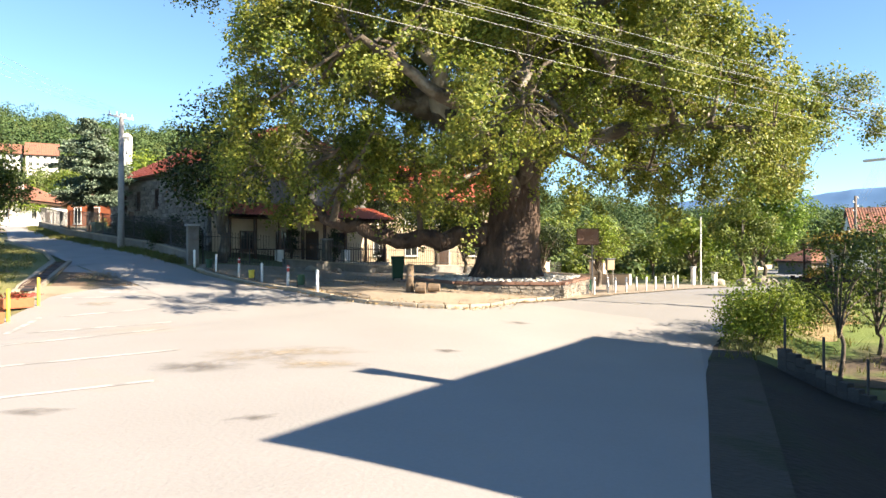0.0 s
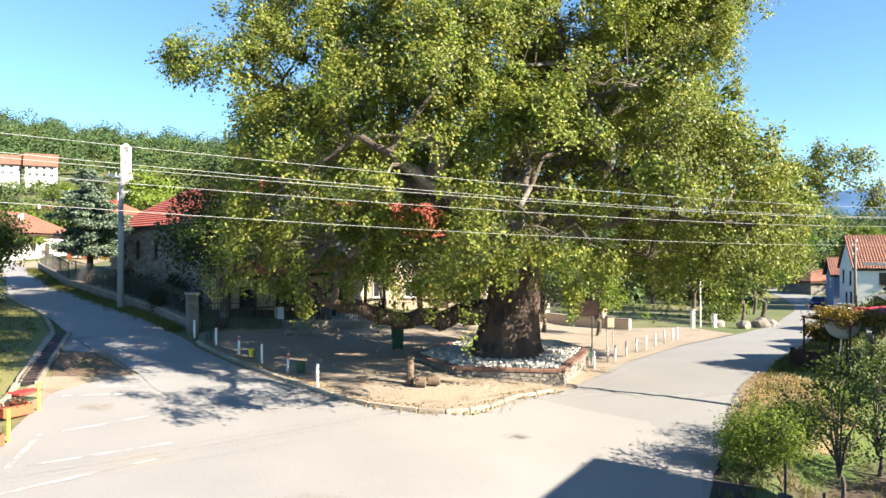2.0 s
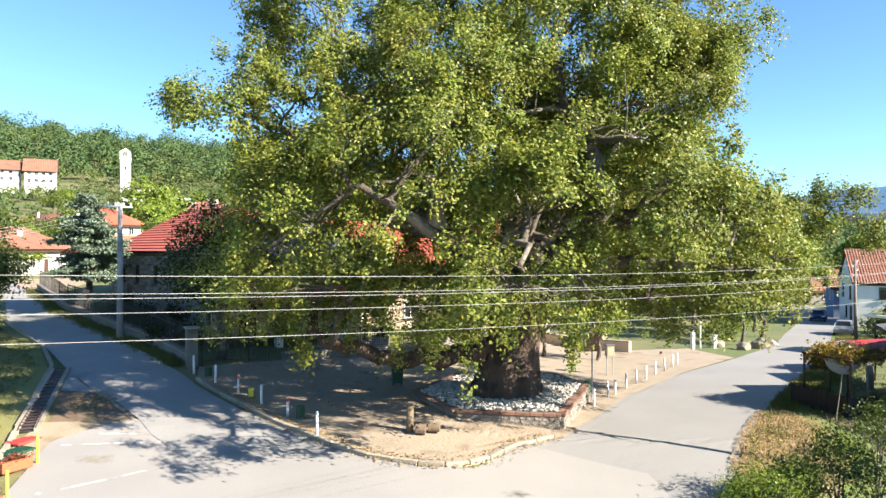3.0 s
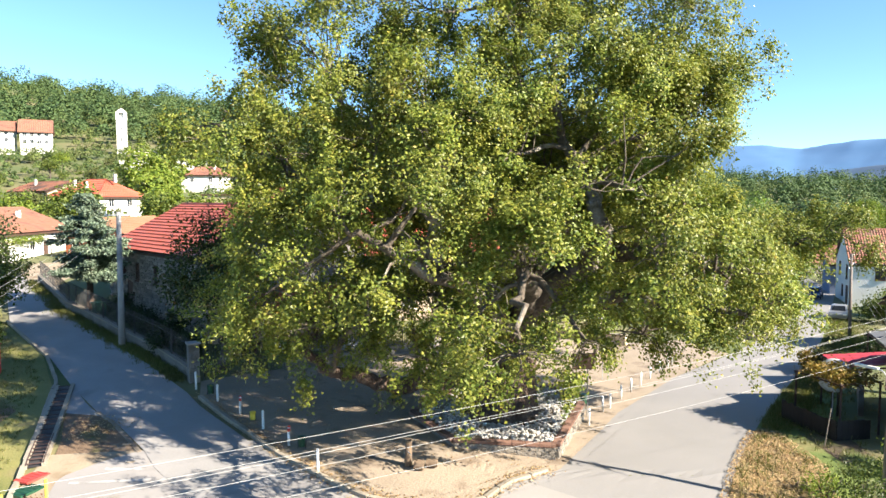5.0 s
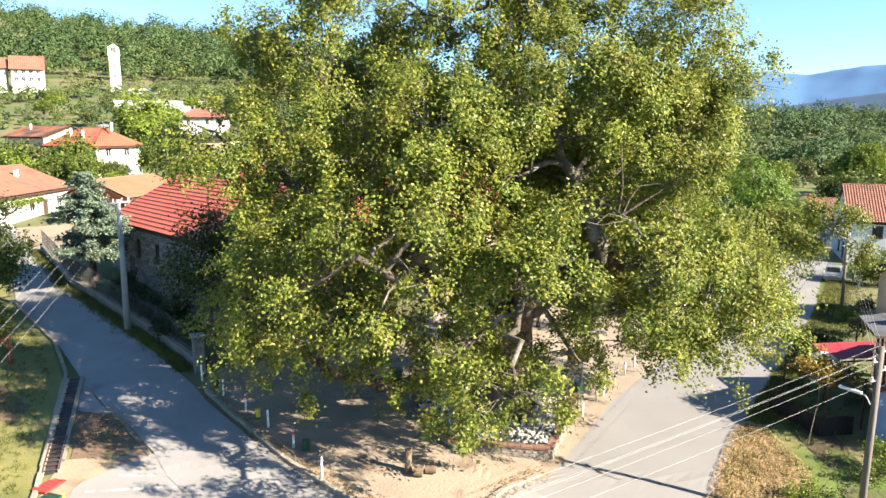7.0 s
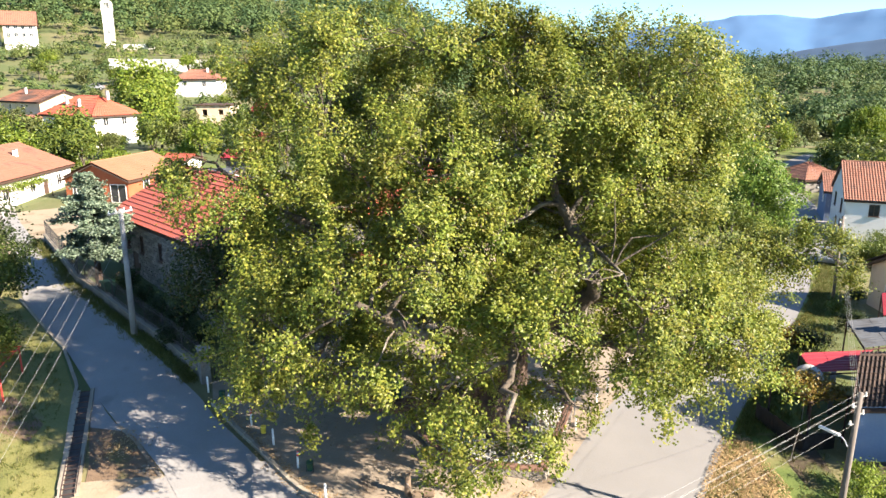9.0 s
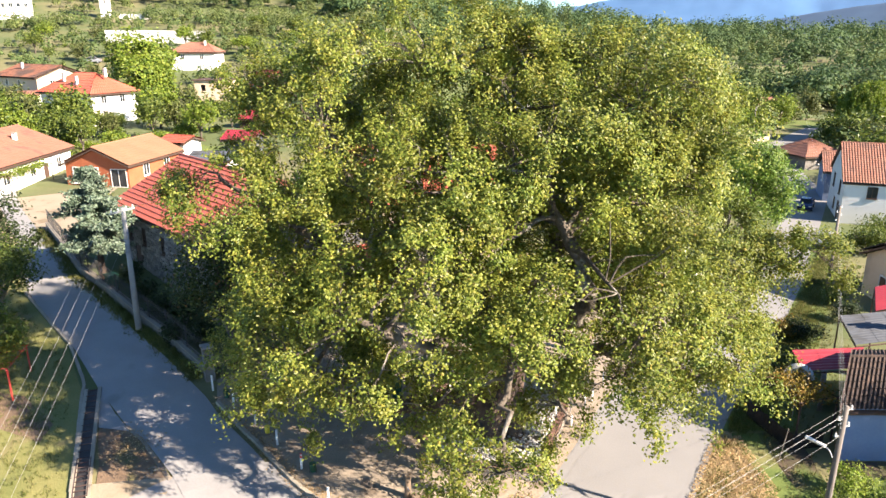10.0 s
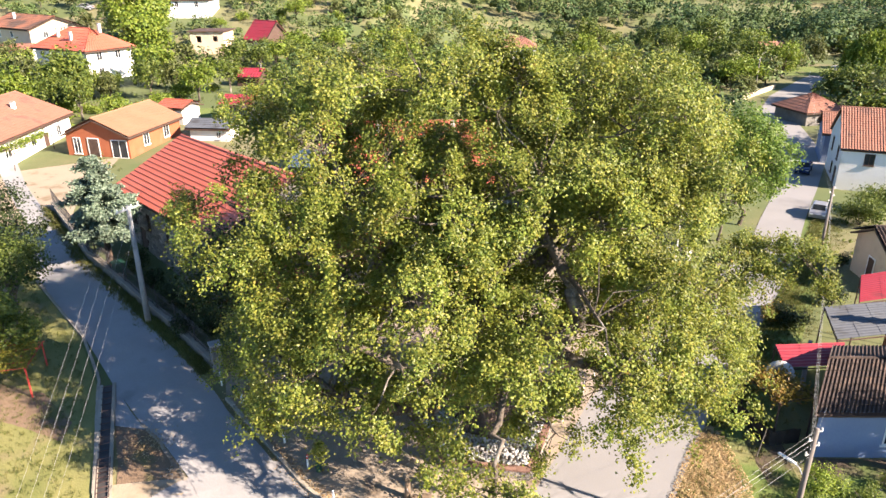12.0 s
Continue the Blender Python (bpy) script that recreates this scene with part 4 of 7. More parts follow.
# ---------------------------------------------------------------- houses
def tile_slope(name, p0, p1, q1, q0, period, course, wave, step, mat, parent, label=""):
    """A tiled roof slope: p0-p1 along the eave, q0-q1 along the ridge, with rolls down the slope and stepped courses."""
    p0, p1, q0, q1 = (np.array(v, float) for v in (p0, p1, q0, q1))
    length = np.linalg.norm(p1 - p0)
    run = np.linalg.norm((q0 + q1) / 2 - (p0 + p1) / 2)
    nu = max(8, int(length / period) * 4)
    rows = max(3, int(run / course))
    nrm = np.cross(p1 - p0, (q0 + q1) / 2 - (p0 + p1) / 2)
    nrm /= np.linalg.norm(nrm)
    if nrm[2] < 0:
        nrm = -nrm
    us = np.linspace(0, 1, nu + 1)
    vs = np.repeat(np.linspace(0, 1, rows + 1), 2)[1:-1]
    lift = np.tile([step, 0.0], rows)
    pts = []
    for v, l in zip(vs, lift):
        a, b = p0 + (q0 - p0) * v, p1 + (q1 - p1) * v
        line = a[None] + (b - a)[None] * us[:, None]
        prof = wave * (0.5 + 0.5 * np.cos(us * length / period * 2 * np.pi))
        pts.append(line + nrm[None] * (l + prof + 0.02)[:, None])
    v = np.concatenate(pts)
    w = nu + 1
    i = np.arange(len(vs) - 1)[:, None] * w + np.arange(nu)[None, :]
    f = np.stack([i, i + 1, i + w + 1, i + w], -1).reshape(-1, 4)
    return part(name, raw_mesh(name, v, f), mat, parent, label)


def window_part(parent, m, w, h, frame_mat, shutter=None, bars=1):
    """A window set on a wall: frame, pane, sill; local x along the wall, -y out of it."""
    fr = bmesh.new()
    t = 0.07
    box(fr, -w / 2, -0.05, 0, -w / 2 + t, 0.04, h)
    box(fr, w / 2 - t, -0.05, 0, w / 2, 0.04, h)
    box(fr, -w / 2 + t, -0.05, 0, w / 2 - t, 0.04, t)
    box(fr, -w / 2 + t, -0.05, h - t, w / 2 - t, 0.04, h)
    for k in range(bars):
        x = -w / 2 + w * (k + 1) / (bars + 1)
        box(fr, x - 0.025, -0.045, t, x + 0.025, 0.03, h - t)
    f = part("window", fr, frame_mat, parent, m=m)
    part("pane", boxed(-w / 2 + t, -0.012, t, w / 2 - t, 0.01, h - t), M["glass"], f)
    part("sill", boxed(-w / 2 - 0.08, -0.13, -0.07, w / 2 + 0.08, 0.03, -0.005), frame_mat, f)
    return f


def house(name, origin, yaw, L, W, wall_h, rise, label, wall, roof, base_z=None, over=0.45, period=0.3, course=0.4, wave=0.05, step=0.03,
          hip=0.0, windows=(), doors=(), chimneys=(), frame_mat=None, category="house", roof_label="", depth=0.6, gable=None):
    """A house with its corner at origin; ridge along local x. Walls f (y=0), b, l (x=0), r."""
    z0 = float(gz(*origin)) if base_z is None else base_z
    h = thing(name, pose(origin[0], origin[1], z0, 0, 0, yaw), label, category)
    frame_mat = frame_mat or M["white_paint"]
    bm = bmesh.new()
    low = [bm.verts.new(p) for p in ((0, 0, -depth), (L, 0, -depth), (L, W, -depth), (0, W, -depth))]
    top = [bm.verts.new(p) for p in ((0, 0, wall_h), (L, 0, wall_h), (L, W, wall_h), (0, W, wall_h))]
    for k in range(4):
        if hip or k in (0, 2):
            bm.faces.new((low[k], low[(k + 1) % 4], top[(k + 1) % 4], top[k]))
    bm.faces.new(low[::-1])
    if hip:
        bm.faces.new(top)
    else:
        r0, r1 = bm.verts.new((0, W / 2, wall_h + rise - 0.06)), bm.verts.new((L, W / 2, wall_h + rise - 0.06))
        bm.faces.new((low[1], low[2], top[2], r1, top[1]))
        bm.faces.new((low[3], low[0], top[0], r0, top[3]))
        bm.faces.new((top[0], top[1], r1, r0))
        bm.faces.new((top[3], r0, r1, top[2]))
    part("wall", bm, wall, h)
    k = rise / (W / 2)
    e = wall_h - over * k
    rz = wall_h + rise
    a, b, c, d = (-over, -over, e), (L + over, -over, e), (L + over, W + over, e), (-over, W + over, e)
    q0, q1 = (-over + (hip + over if hip else 0), W / 2, rz), (L + over - (hip + over if hip else 0), W / 2, rz)
    rf = bmesh.new()
    vs = [rf.verts.new((p[0], p[1], p[2] - 0.15)) for p in (a, b, c, d, q0, q1)]
    for idx in ((0, 1, 5, 4), (2, 3, 4, 5)) + (((1, 2, 5), (3, 0, 4)) if hip else ()):
        rf.faces.new([vs[n] for n in idx])
    bmesh.ops.recalc_face_normals(rf, faces=rf.faces)
    if rf.faces[0].normal.z < 0:
        bmesh.ops.reverse_faces(rf, faces=rf.faces)
    bmesh.ops.solidify(rf, geom=list(rf.faces), thickness=0.13)
    rob = part("roof", rf, M["dark_wood"], h, "timber roof deck")
    up = Vector((0, 0, 0.012))
    sl = lambda *p: [tuple(Vector(v) + up) for v in p]
    tile_slope("tiles", *sl(a, b, q1, q0), period, course, wave, step, roof, rob, roof_label)
    tile_slope("tiles", *sl(c, d, q0, q1), period, course, wave, step, roof, rob, roof_label)
    if hip:
        tile_slope("tiles", *sl(b, c, q1, q1), period, course, wave, step, roof, rob, roof_label)
        tile_slope("tiles", *sl(d, a, q0, q0), period, course, wave, step, roof, rob, roof_label)
    part("ridge", rod(Vector(q0) + Vector((0, 0, 0.04)), Vector(q1) + Vector((0, 0, 0.04)), 0.11, 8), roof, rob)
    for wside, s, z, w, hh in windows:
        m = {"f": pose(s, -0.005, z), "b": pose(s, W + 0.005, z, 0, 0, 180), "l": pose(-0.005, s, z, 0, 0, -90), "r": pose(L + 0.005, s, z, 0, 0, 90)}[wside]
        window_part(h, m, w, hh, frame_mat)
    for wside, s, w, hh in doors:
        m = {"f": pose(s, -0.005, 0), "b": pose(s, W + 0.005, 0, 0, 0, 180), "l": pose(-0.005, s, 0, 0, 0, -90), "r": pose(L + 0.005, s, 0, 0, 0, 90)}[wside]
        dr = part("door", boxed(-w / 2, -0.05, 0.0, w / 2, 0.05, hh, bevel=0.015), M["dark_wood"], h, m=m)
        part("door_frame", box(box(boxed(-w / 2 - 0.1, -0.07, 0, -w / 2, 0.04, hh + 0.1), w / 2, -0.07, 0, w / 2 + 0.1, 0.04, hh + 0.1), -w / 2, -0.07, hh, w / 2, 0.04, hh + 0.1), frame_mat, dr)
    for x, y, ch, mat in chimneys:
        zr = rz - abs(y - W / 2) * k
        c0 = part("chimney", boxed(x - 0.2, y - 0.2, zr - 0.4, x + 0.2, y + 0.2, zr + ch, bevel=0.02), mat, h)
        part("chimney_cap", boxed(x - 0.26, y - 0.26, zr + ch, x + 0.26, y + 0.26, zr + ch + 0.08, bevel=0.02), M["kerb"], c0)
    return h


P, B = M["plaster"], M["brick_chimney"]
# the stone barn by the lane
barn = house("barn", (-26.0, 55.3), -46.5, 17.0, 12.0, 4.6, 3.1, "long stone barn with a bright red sheet roof", M["old_wall"], M["roof_red"], base_z=2.55,
             period=0.35, course=0.42, wave=0.015, step=0.06, over=0.3, category="barn", depth=1.6, roof_label="red profiled sheet rows", frame_mat=M["dark_wood"],
             windows=[("f", 3.0, 2.2, 0.55, 1.3), ("f", 5.6, 2.2, 0.55, 1.3), ("f", 9.0, 2.2, 0.55, 1.3), ("l", 4, 2.2, 0.6, 1.2)], doors=[("f", 4.3, 0.95, 2.0)])
def rubble_face(parent, x0, x1, z0, z1, clear):
    """Uneven stones standing proud of a mortar wall, joined in one part."""
    rng = np.random.default_rng(14)
    corner = np.array([(a, b, c) for a in (-0.5, 0.5) for b in (-0.5, 0.5) for c in (-0.5, 0.5)])
    quads = np.array([(0, 1, 3, 2), (4, 6, 7, 5), (0, 4, 5, 1), (2, 3, 7, 6), (0, 2, 6, 4), (1, 5, 7, 3)])
    lists = []
    z = z0
    while z < z1:
        h = rng.uniform(0.16, 0.3)
        x = x0 - rng.uniform(0, 0.3)
        while x < x1:
            w = rng.uniform(0.22, 0.55)
            mx, mz = x + w / 2, z + h / 2
            if not any(abs(mx - cx) < cw / 2 + 0.2 and cz - 0.15 < mz < cz + chh + 0.15 for cx, cz, cw, chh in clear):
                v = corner * np.array([w * 0.9, 0.16, h * 0.86]) * rng.uniform(0.86, 1.04, (8, 3))
                a = rng.normal(0, 0.07)
                rot = np.array([[math.cos(a), 0, -math.sin(a)], [0, 1, 0], [math.sin(a), 0, math.cos(a)]])
                lists.append((v @ rot.T + np.array([mx, -0.03 + rng.uniform(-0.03, 0.02), mz + rng.normal(0, 0.02)]), quads))
            x += w
        z += h
    tagged(part("rubble_masonry", raw_mesh("rubble_masonry", *joined(lists)), M["stone_joined"], parent, "uneven grey rubble stones"), kind="stuff")


rubble_face(barn, 0.1, 16.9, -0.9, 4.15, [(3.0, 2.2, 0.55, 1.3), (5.6, 2.2, 0.55, 1.3), (9.0, 2.2, 0.55, 1.3), (4.3, 0.0, 0.95, 2.0)])
# new orange block house behind it
house("block_house", (-33.2, 74.6), 78.6, 10.2, 7.6, 2.75, 1.65, "unfinished orange block house with a pale orange tiled roof", M["orange_brick"], M["roof_orange"], base_z=4.2,
      period=0.3, course=0.4, wave=0.02, step=0.02, windows=[("l", 1.2, 0.1, 1.9, 2.0), ("l", 6.3, 0.4, 0.9, 1.8), ("f", 3.2, 0.9, 1.1, 1.4), ("f", 7.2, 0.9, 1.1, 1.4)], doors=[("l", 4.3, 1.2, 2.1)])
# low white house at the left
house("low_house", (-44.8, 68.0), 90.0, 17.4, 12.0, 3.2, 2.4, "low white house with a faded clay tile roof", P, M["roof_clay"], base_z=4.1, wave=0.05,
      windows=[("f", 4, 1.0, 1.0, 1.3), ("f", 9, 1.0, 1.0, 1.3), ("f", 14.5, 1.0, 1.0, 1.3)], chimneys=[(7.5, 3.6, 0.9, P), (12.4, 3.4, 0.8, P)], doors=[("f", 11.6, 0.95, 2.0)])
house("hip_house", (-67.0, 121.0), -30.0, 13.4, 8.4, 5.2, 2.6, "two-storey white house with an orange hipped roof", P, M["roof_red"], period=0.5, course=0.7, base_z=6.3, hip=4.0, wave=0.05, over=0.6,
      windows=[("f", 2, 3.2, 1.0, 1.2), ("f", 5, 3.2, 1.0, 1.2), ("f", 8, 3.2, 1.0, 1.2), ("r", 2.2, 3.2, 1.0, 1.3), ("r", 5.6, 3.2, 1.0, 1.3), ("r", 2.2, 0.8, 1.0, 1.3)], chimneys=[(4.0, 2.0, 1.3, P), (8.0, 1.5, 1.3, P), (11.5, 4.4, 1.0, P)])
house("old_house", (-91.0, 149.0), -35.0, 16.0, 10.0, 4.6, 1.9, "old beige house with a patchy brown and orange tile roof", M["beige"], M["roof_patchy"], period=0.5, course=0.7, base_z=8.0, depth=2.0, over=0.6,
      windows=[("f", 4.0, 2.6, 1.0, 1.2), ("f", 9.0, 2.6, 1.0, 1.2), ("r", 3.0, 2.6, 1.0, 1.2)], chimneys=[(5, 3, 1.2, P)])
house("small_white_house", (-83.6, 131.6), 12.0, 8.5, 6.0, 1.9, 1.3, "small white outbuilding with a clay tile roof", P, M["roof_clay"], period=0.5, course=0.7, base_z=6.9, windows=[("f", 4, 0.6, 0.8, 0.9)])
house("hillside_house", (-61.0, 166.0), 2.0, 9.6, 8.5, 4.0, 1.9, "white hillside house with an orange roof", P, M["roof_clay"], period=0.5, course=0.7, base_z=12.6, hip=2.6, depth=3.0,
      windows=[("f", 2.5, 2.2, 0.9, 1.2), ("f", 6.8, 2.2, 0.9, 1.2)], chimneys=[(7, 3, 1.0, P)])
house("upper_house", (-134.0, 226.0), 26.0, 8.8, 8.0, 4.4, 3.8, "two-storey white house with an orange roof on the hill", P, M["roof_clay"], period=0.5, course=0.7, base_z=28.4, depth=6.0, over=0.6,
      windows=[("f", 1.3 + 2.05 * k, z, 1.1, 1.3) for k in range(4) for z in (0.3, 2.6)], chimneys=[(6, 5, 1.0, P)])
house("upper_house", (-144.0, 223.0), 26.0, 8.6, 8.0, 4.4, 3.0, "white house with an orange roof and blue gable on the hill", P, M["roof_clay"], period=0.5, course=0.7, base_z=28.6, depth=6.0, over=0.6,
      windows=[("f", 1.6 + 2.4 * k, z, 1.1, 1.3) for k in range(3) for z in (0.6, 2.8)])
house("red_shed", (-35.4, 89.8), -20.0, 3.4, 3.4, 2.2, 0.5, "small white shed with a red roof", P, M["roof_red"], base_z=5.0, windows=[("f", 2.2, 0.9, 0.6, 0.8)], wave=0.02)
house("white_shed", (-29.0, 81.6), -8.0, 4.6, 3.4, 2.3, 0.5, "white garden shed with a grey roof", P, M["grey_sheet"], base_z=4.0, windows=[("f", 3.5, 0.9, 0.6, 0.8)], wave=0.02)
house("chalet", (-38.5, 146.0), -35.0, 5.6, 6.0, 3.0, 3.0, "brown timber chalet with a red roof", M["dark_wood"], M["red_sheet"], period=0.5, course=0.7, base_z=7.2, windows=[("f", 2.5, 1.2, 0.9, 1.1)])
house("garden_hut", (-31.5, 112.0), -10.0, 3.6, 3.0, 2.0, 0.8, "wooden garden hut with a pinkish red roof", M["dark_wood"], M["red_sheet"], period=0.5, course=0.7, base_z=5.7)
house("pink_hut", (-27.0, 89.0), -10.0, 3.6, 3.4, 2.6, 0.7, "grey hut with a pinkish red roof", M["grey_sheet"], M["red_sheet"], base_z=5.0)
house("village_house", (-10.5, 60.0), 0.0, 15.6, 15.0, 5.6, 3.7, "large two-storey house with a red tile roof behind the plane tree", M["beige"], M["roof_red"], base_z=0.4, depth=1.0,
      windows=[("f", 2.4 + 2.7 * k, z, 1.1, 1.4) for k in range(5) for z in (0.9, 3.6) if k != 3 or z > 1], doors=[("f", 10.5, 1.0, 2.1)], chimneys=[(5, 6, 1.0, P), (12, 6, 1.0, P)])
house("far_white_house", (14.0, 176.0), -6.0, 9.0, 7.0, 3.4, 2.0, "white house with a brown hipped roof among trees", P, M["roof_clay"], period=0.5, course=0.7, base_z=1.5, hip=3.0, depth=4, windows=[("f", 2, 1.2, 1, 1.2), ("f", 6, 1.2, 1, 1.2)])
house("far_valley_house", (92.0, 206.0), 20.0, 9.0, 7.0, 2.6, 1.7, "grey valley house with a red tile roof", P, M["roof_clay"], period=0.5, course=0.7, base_z=-2.4, depth=3, windows=[("f", 3, 0.9, 1, 1.2)])
house("dark_roof_house", (122.0, 196.0), 16.0, 10.0, 8.0, 3.4, 2.4, "white valley house with a dark roof", P, M["grey_sheet"], period=0.5, course=0.7, base_z=-2.6, depth=3, windows=[("f", 3, 1.2, 1, 1.2), ("f", 7, 1.2, 1, 1.2)])
# right of the road
house("street_house", (48.2, 82.2), -22.0, 15.0, 12.0, 5.2, 3.7, "two-storey white house with a red clay tile roof by the road", P, M["roof_clay"], base_z=-2.0, depth=1.5, wave=0.07, over=0.25,
      windows=[("f", 3, 3.2, 1.1, 1.4), ("f", 8, 3.2, 1.1, 1.4), ("l", 3.0, 3.0, 1.1, 1.7), ("l", 8.5, 3.0, 1.1, 1.7), ("l", 6, 0.6, 1.0, 1.4)], doors=[("l", 2.5, 1.0, 2.1)], chimneys=[(9, 7, 1.0, P)], frame_mat=M["dark_wood"])
house("annex_house", (53.2, 95.6), -22.0, 9.0, 8.0, 4.4, 2.0, "lower annex with a faded red tile roof", M["shade_plaster"], M["roof_clay"], base_z=-2.4, depth=1.5, windows=[("l", 3, 2.4, 1, 1.2)])
house("corner_hut", (62.6, 119.5), 14.0, 7.6, 8.0, 2.7, 2.2, "brown hut with a hipped clay tile roof at the bend", M["old_wall"], M["roof_clay"], period=0.5, course=0.7, base_z=-2.6, hip=3.8, depth=1.5, over=0.6, windows=[("f", 3, 1.0, 0.9, 1.1)], doors=[("f", 6, 0.9, 2.0)])
cottage = house("cottage", (19.7, 30.3), -1.0, 11.0, 6.2, 3.05, 1.15, "white roadside cottage with a weathered brown tile roof", M["shade_plaster"], M["roof_old"], base_z=-0.42, depth=1.0, period=0.22, course=0.4, wave=0.08, step=0.05, over=0.22,
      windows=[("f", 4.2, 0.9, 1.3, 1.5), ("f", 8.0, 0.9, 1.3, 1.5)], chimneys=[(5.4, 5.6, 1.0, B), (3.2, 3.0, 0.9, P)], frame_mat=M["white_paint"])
for ob in cottage.children_recursive:   # its plan is a slanted one: the side walls follow the road
    if ob.matrix_basis.translation.length < 1e-6:
        for v in ob.data.vertices:
            v.co.x += 0.62 * v.co.y
house("brown_outhouse", (35.6, 50.4), -4.0, 7.0, 6.0, 3.3, 1.4, "old mud-brick outhouse with a dark tile roof", M["beige"], M["roof_old"], base_z=-0.8, depth=1.0, wave=0.1, step=0.05, doors=[("l", 3.0, 0.9, 1.9)])
# the house across the square, beside the camera's start, that throws the long shadow
house("corner_house", (10.8, 2.45), 58.8, 12.7, 5.0, 5.0, 2.2, "plain white house at the edge of the square", P, M["roof_clay"], base_z=-1.0, depth=1.6, over=0.2, windows=[("b", 3, 1.8, 1.1, 1.3), ("b", 8.5, 1.8, 1.1, 1.3)], chimneys=[(4.5, 2.5, 1.1, P)])


# ---------------------------------------------------------------- poles and wires
def concrete_pole(x, y, height, yaw):
    p = thing("utility_pole", pose(*gpt(x, y), 0, 0, yaw), "grey concrete utility pole with a steel cross-arm", "pole")
    part("shaft", rod((0, 0, -0.5), (0.05, 0, height), 0.21, 14, 0.13), M["pole_concrete"], p, smooth=True)
    arm = part("cross_arm", boxed(-0.9, -0.05, height - 0.25, 0.9, 0.05, height - 0.15), M["steel"], p)
    for k in (-0.8, -0.3, 0.3, 0.8):
        part("insulator", rod((k, 0, height - 0.15), (k, 0, height + 0.05), 0.05, 8, 0.03), M["white_paint"], arm)
    return p


def wood_pole(x, y, height, yaw, lean=0.0, arms=True):
    p = thing("utility_pole", pose(*gpt(x, y), 0, lean, yaw), "weathered wooden utility pole with steel brackets", "pole")
    part("shaft", rod((0, 0, -0.5), (0, 0, height), 0.14, 12, 0.1), M["pole_wood"], p, smooth=True)
    if arms:
        for k, z in enumerate((height - 0.2, height - 0.55, height - 0.9, height - 1.25)):
            arm = part("bracket", rod((0, 0, z), (0.28 * (-1) ** k, 0, z + 0.05), 0.025, 6), M["steel"], p)
            part("insulator", rod((0.28 * (-1) ** k, 0, z + 0.02), (0.28 * (-1) ** k, 0, z + 0.18), 0.05, 8, 0.03), M["white_paint"], arm)
    return p


def wire(a, b, sag, r=0.0036, name="overhead_wire", label="thin sagging overhead power wire"):
    a, b = np.array(a), np.array(b)
    t = np.linspace(0, 1, 26)[:, None]
    pts = a + (b - a) * t
    pts[:, 2] -= (4 * sag * t * (1 - t))[:, 0]
    ob = part(name, raw_mesh(name, *tube_lists(pts, [r] * 26, 5)), M["wire"])
    return tagged(ob, label, "wire", "overhead wires")


M["wire"] = material("aluminium_wire", (0.3, 0.3, 0.29), (0.4, 0.4, 0.38), 2.0, 9.0, 0.4, 0.0)
concrete_pole(-19.12, 41.75, 8.1, 65)
wood_pole(15.2, 23.4, 7.3, 20, 1.5)
wood_pole(33.5, 57.0, 7.4, 25, -1.0)
wood_pole(67.2, 151.6, 7.6, 40)
wood_pole(-9.7, 5.95, 7.4, 40)
for za, zb in ((6.75, 7.1), (6.45, 6.87), (6.42, 6.8), (6.15, 6.62), (5.55, 6.3)):
    wire((15.0, 23.0, za), (-9.7, 5.95, zb), 0.25)
for k in range(4):
    wire((-10.2 + 0.33 * k, 5.7 + 0.2 * k, 6.75), (-19.1 + 0.45 * (k - 1.5), 41.75 + 0.4 * (k - 1.5), 9.95), 0.5)
    wire((15.0, 23.0, 6.95 - 0.35 * k), (33.5, 57.0, 6.0 - 0.35 * k), 0.4)
    wire((33.5, 57.0, 6.0 - 0.35 * k), (66.0, 128.0, 6.0 - 0.35 * k), 0.9)
wire((15.0, 23.0, 5.9), (20.2, 30.6, 2.7), 0.1)


def street_lamp(x, y, z, yaw):
    l = thing("street_lamp", pose(x, y, z, 0, 0, yaw), "tube-shaped street lamp head on a bent arm", "lamp")
    part("arm", raw_mesh("arm", *tube_lists(smooth_line([(0, 0, 0), (0.15, 0, 0.22), (0.4, 0, 0.3)], 4), [0.025] * 9, 6)), M["steel"], l)
    part("lamp_head", boxed(0.32, -0.06, 0.26, 1.12, 0.06, 0.35, bevel=0.025), M["white_paint"], l)


street_lamp(14.95, 23.1, 4.6, 120)


# ---------------------------------------------------------------- bollards, bins, posts
def bollard(x, y, h, label, red=False, lean=0.0, mat=None):
    b = thing("bollard", pose(*gpt(x, y, 0.06), lean, lean * 0.6), label, "bollard", "bollards along the terrace")
    part("post", rod((0, 0, -0.2), (0, 0, h), 0.055, 10), mat or M["white_paint"], b, smooth=True)
    part("cap", rod((0, 0, h), (0, 0, h + 0.05), 0.06, 10, 0.035), M["red_paint"] if red else (mat or M["white_paint"]), b)
    if red:
        part("band", rod((0, 0, h - 0.2), (0, 0, h - 0.06), 0.058, 10), M["red_paint"], b, "red band")


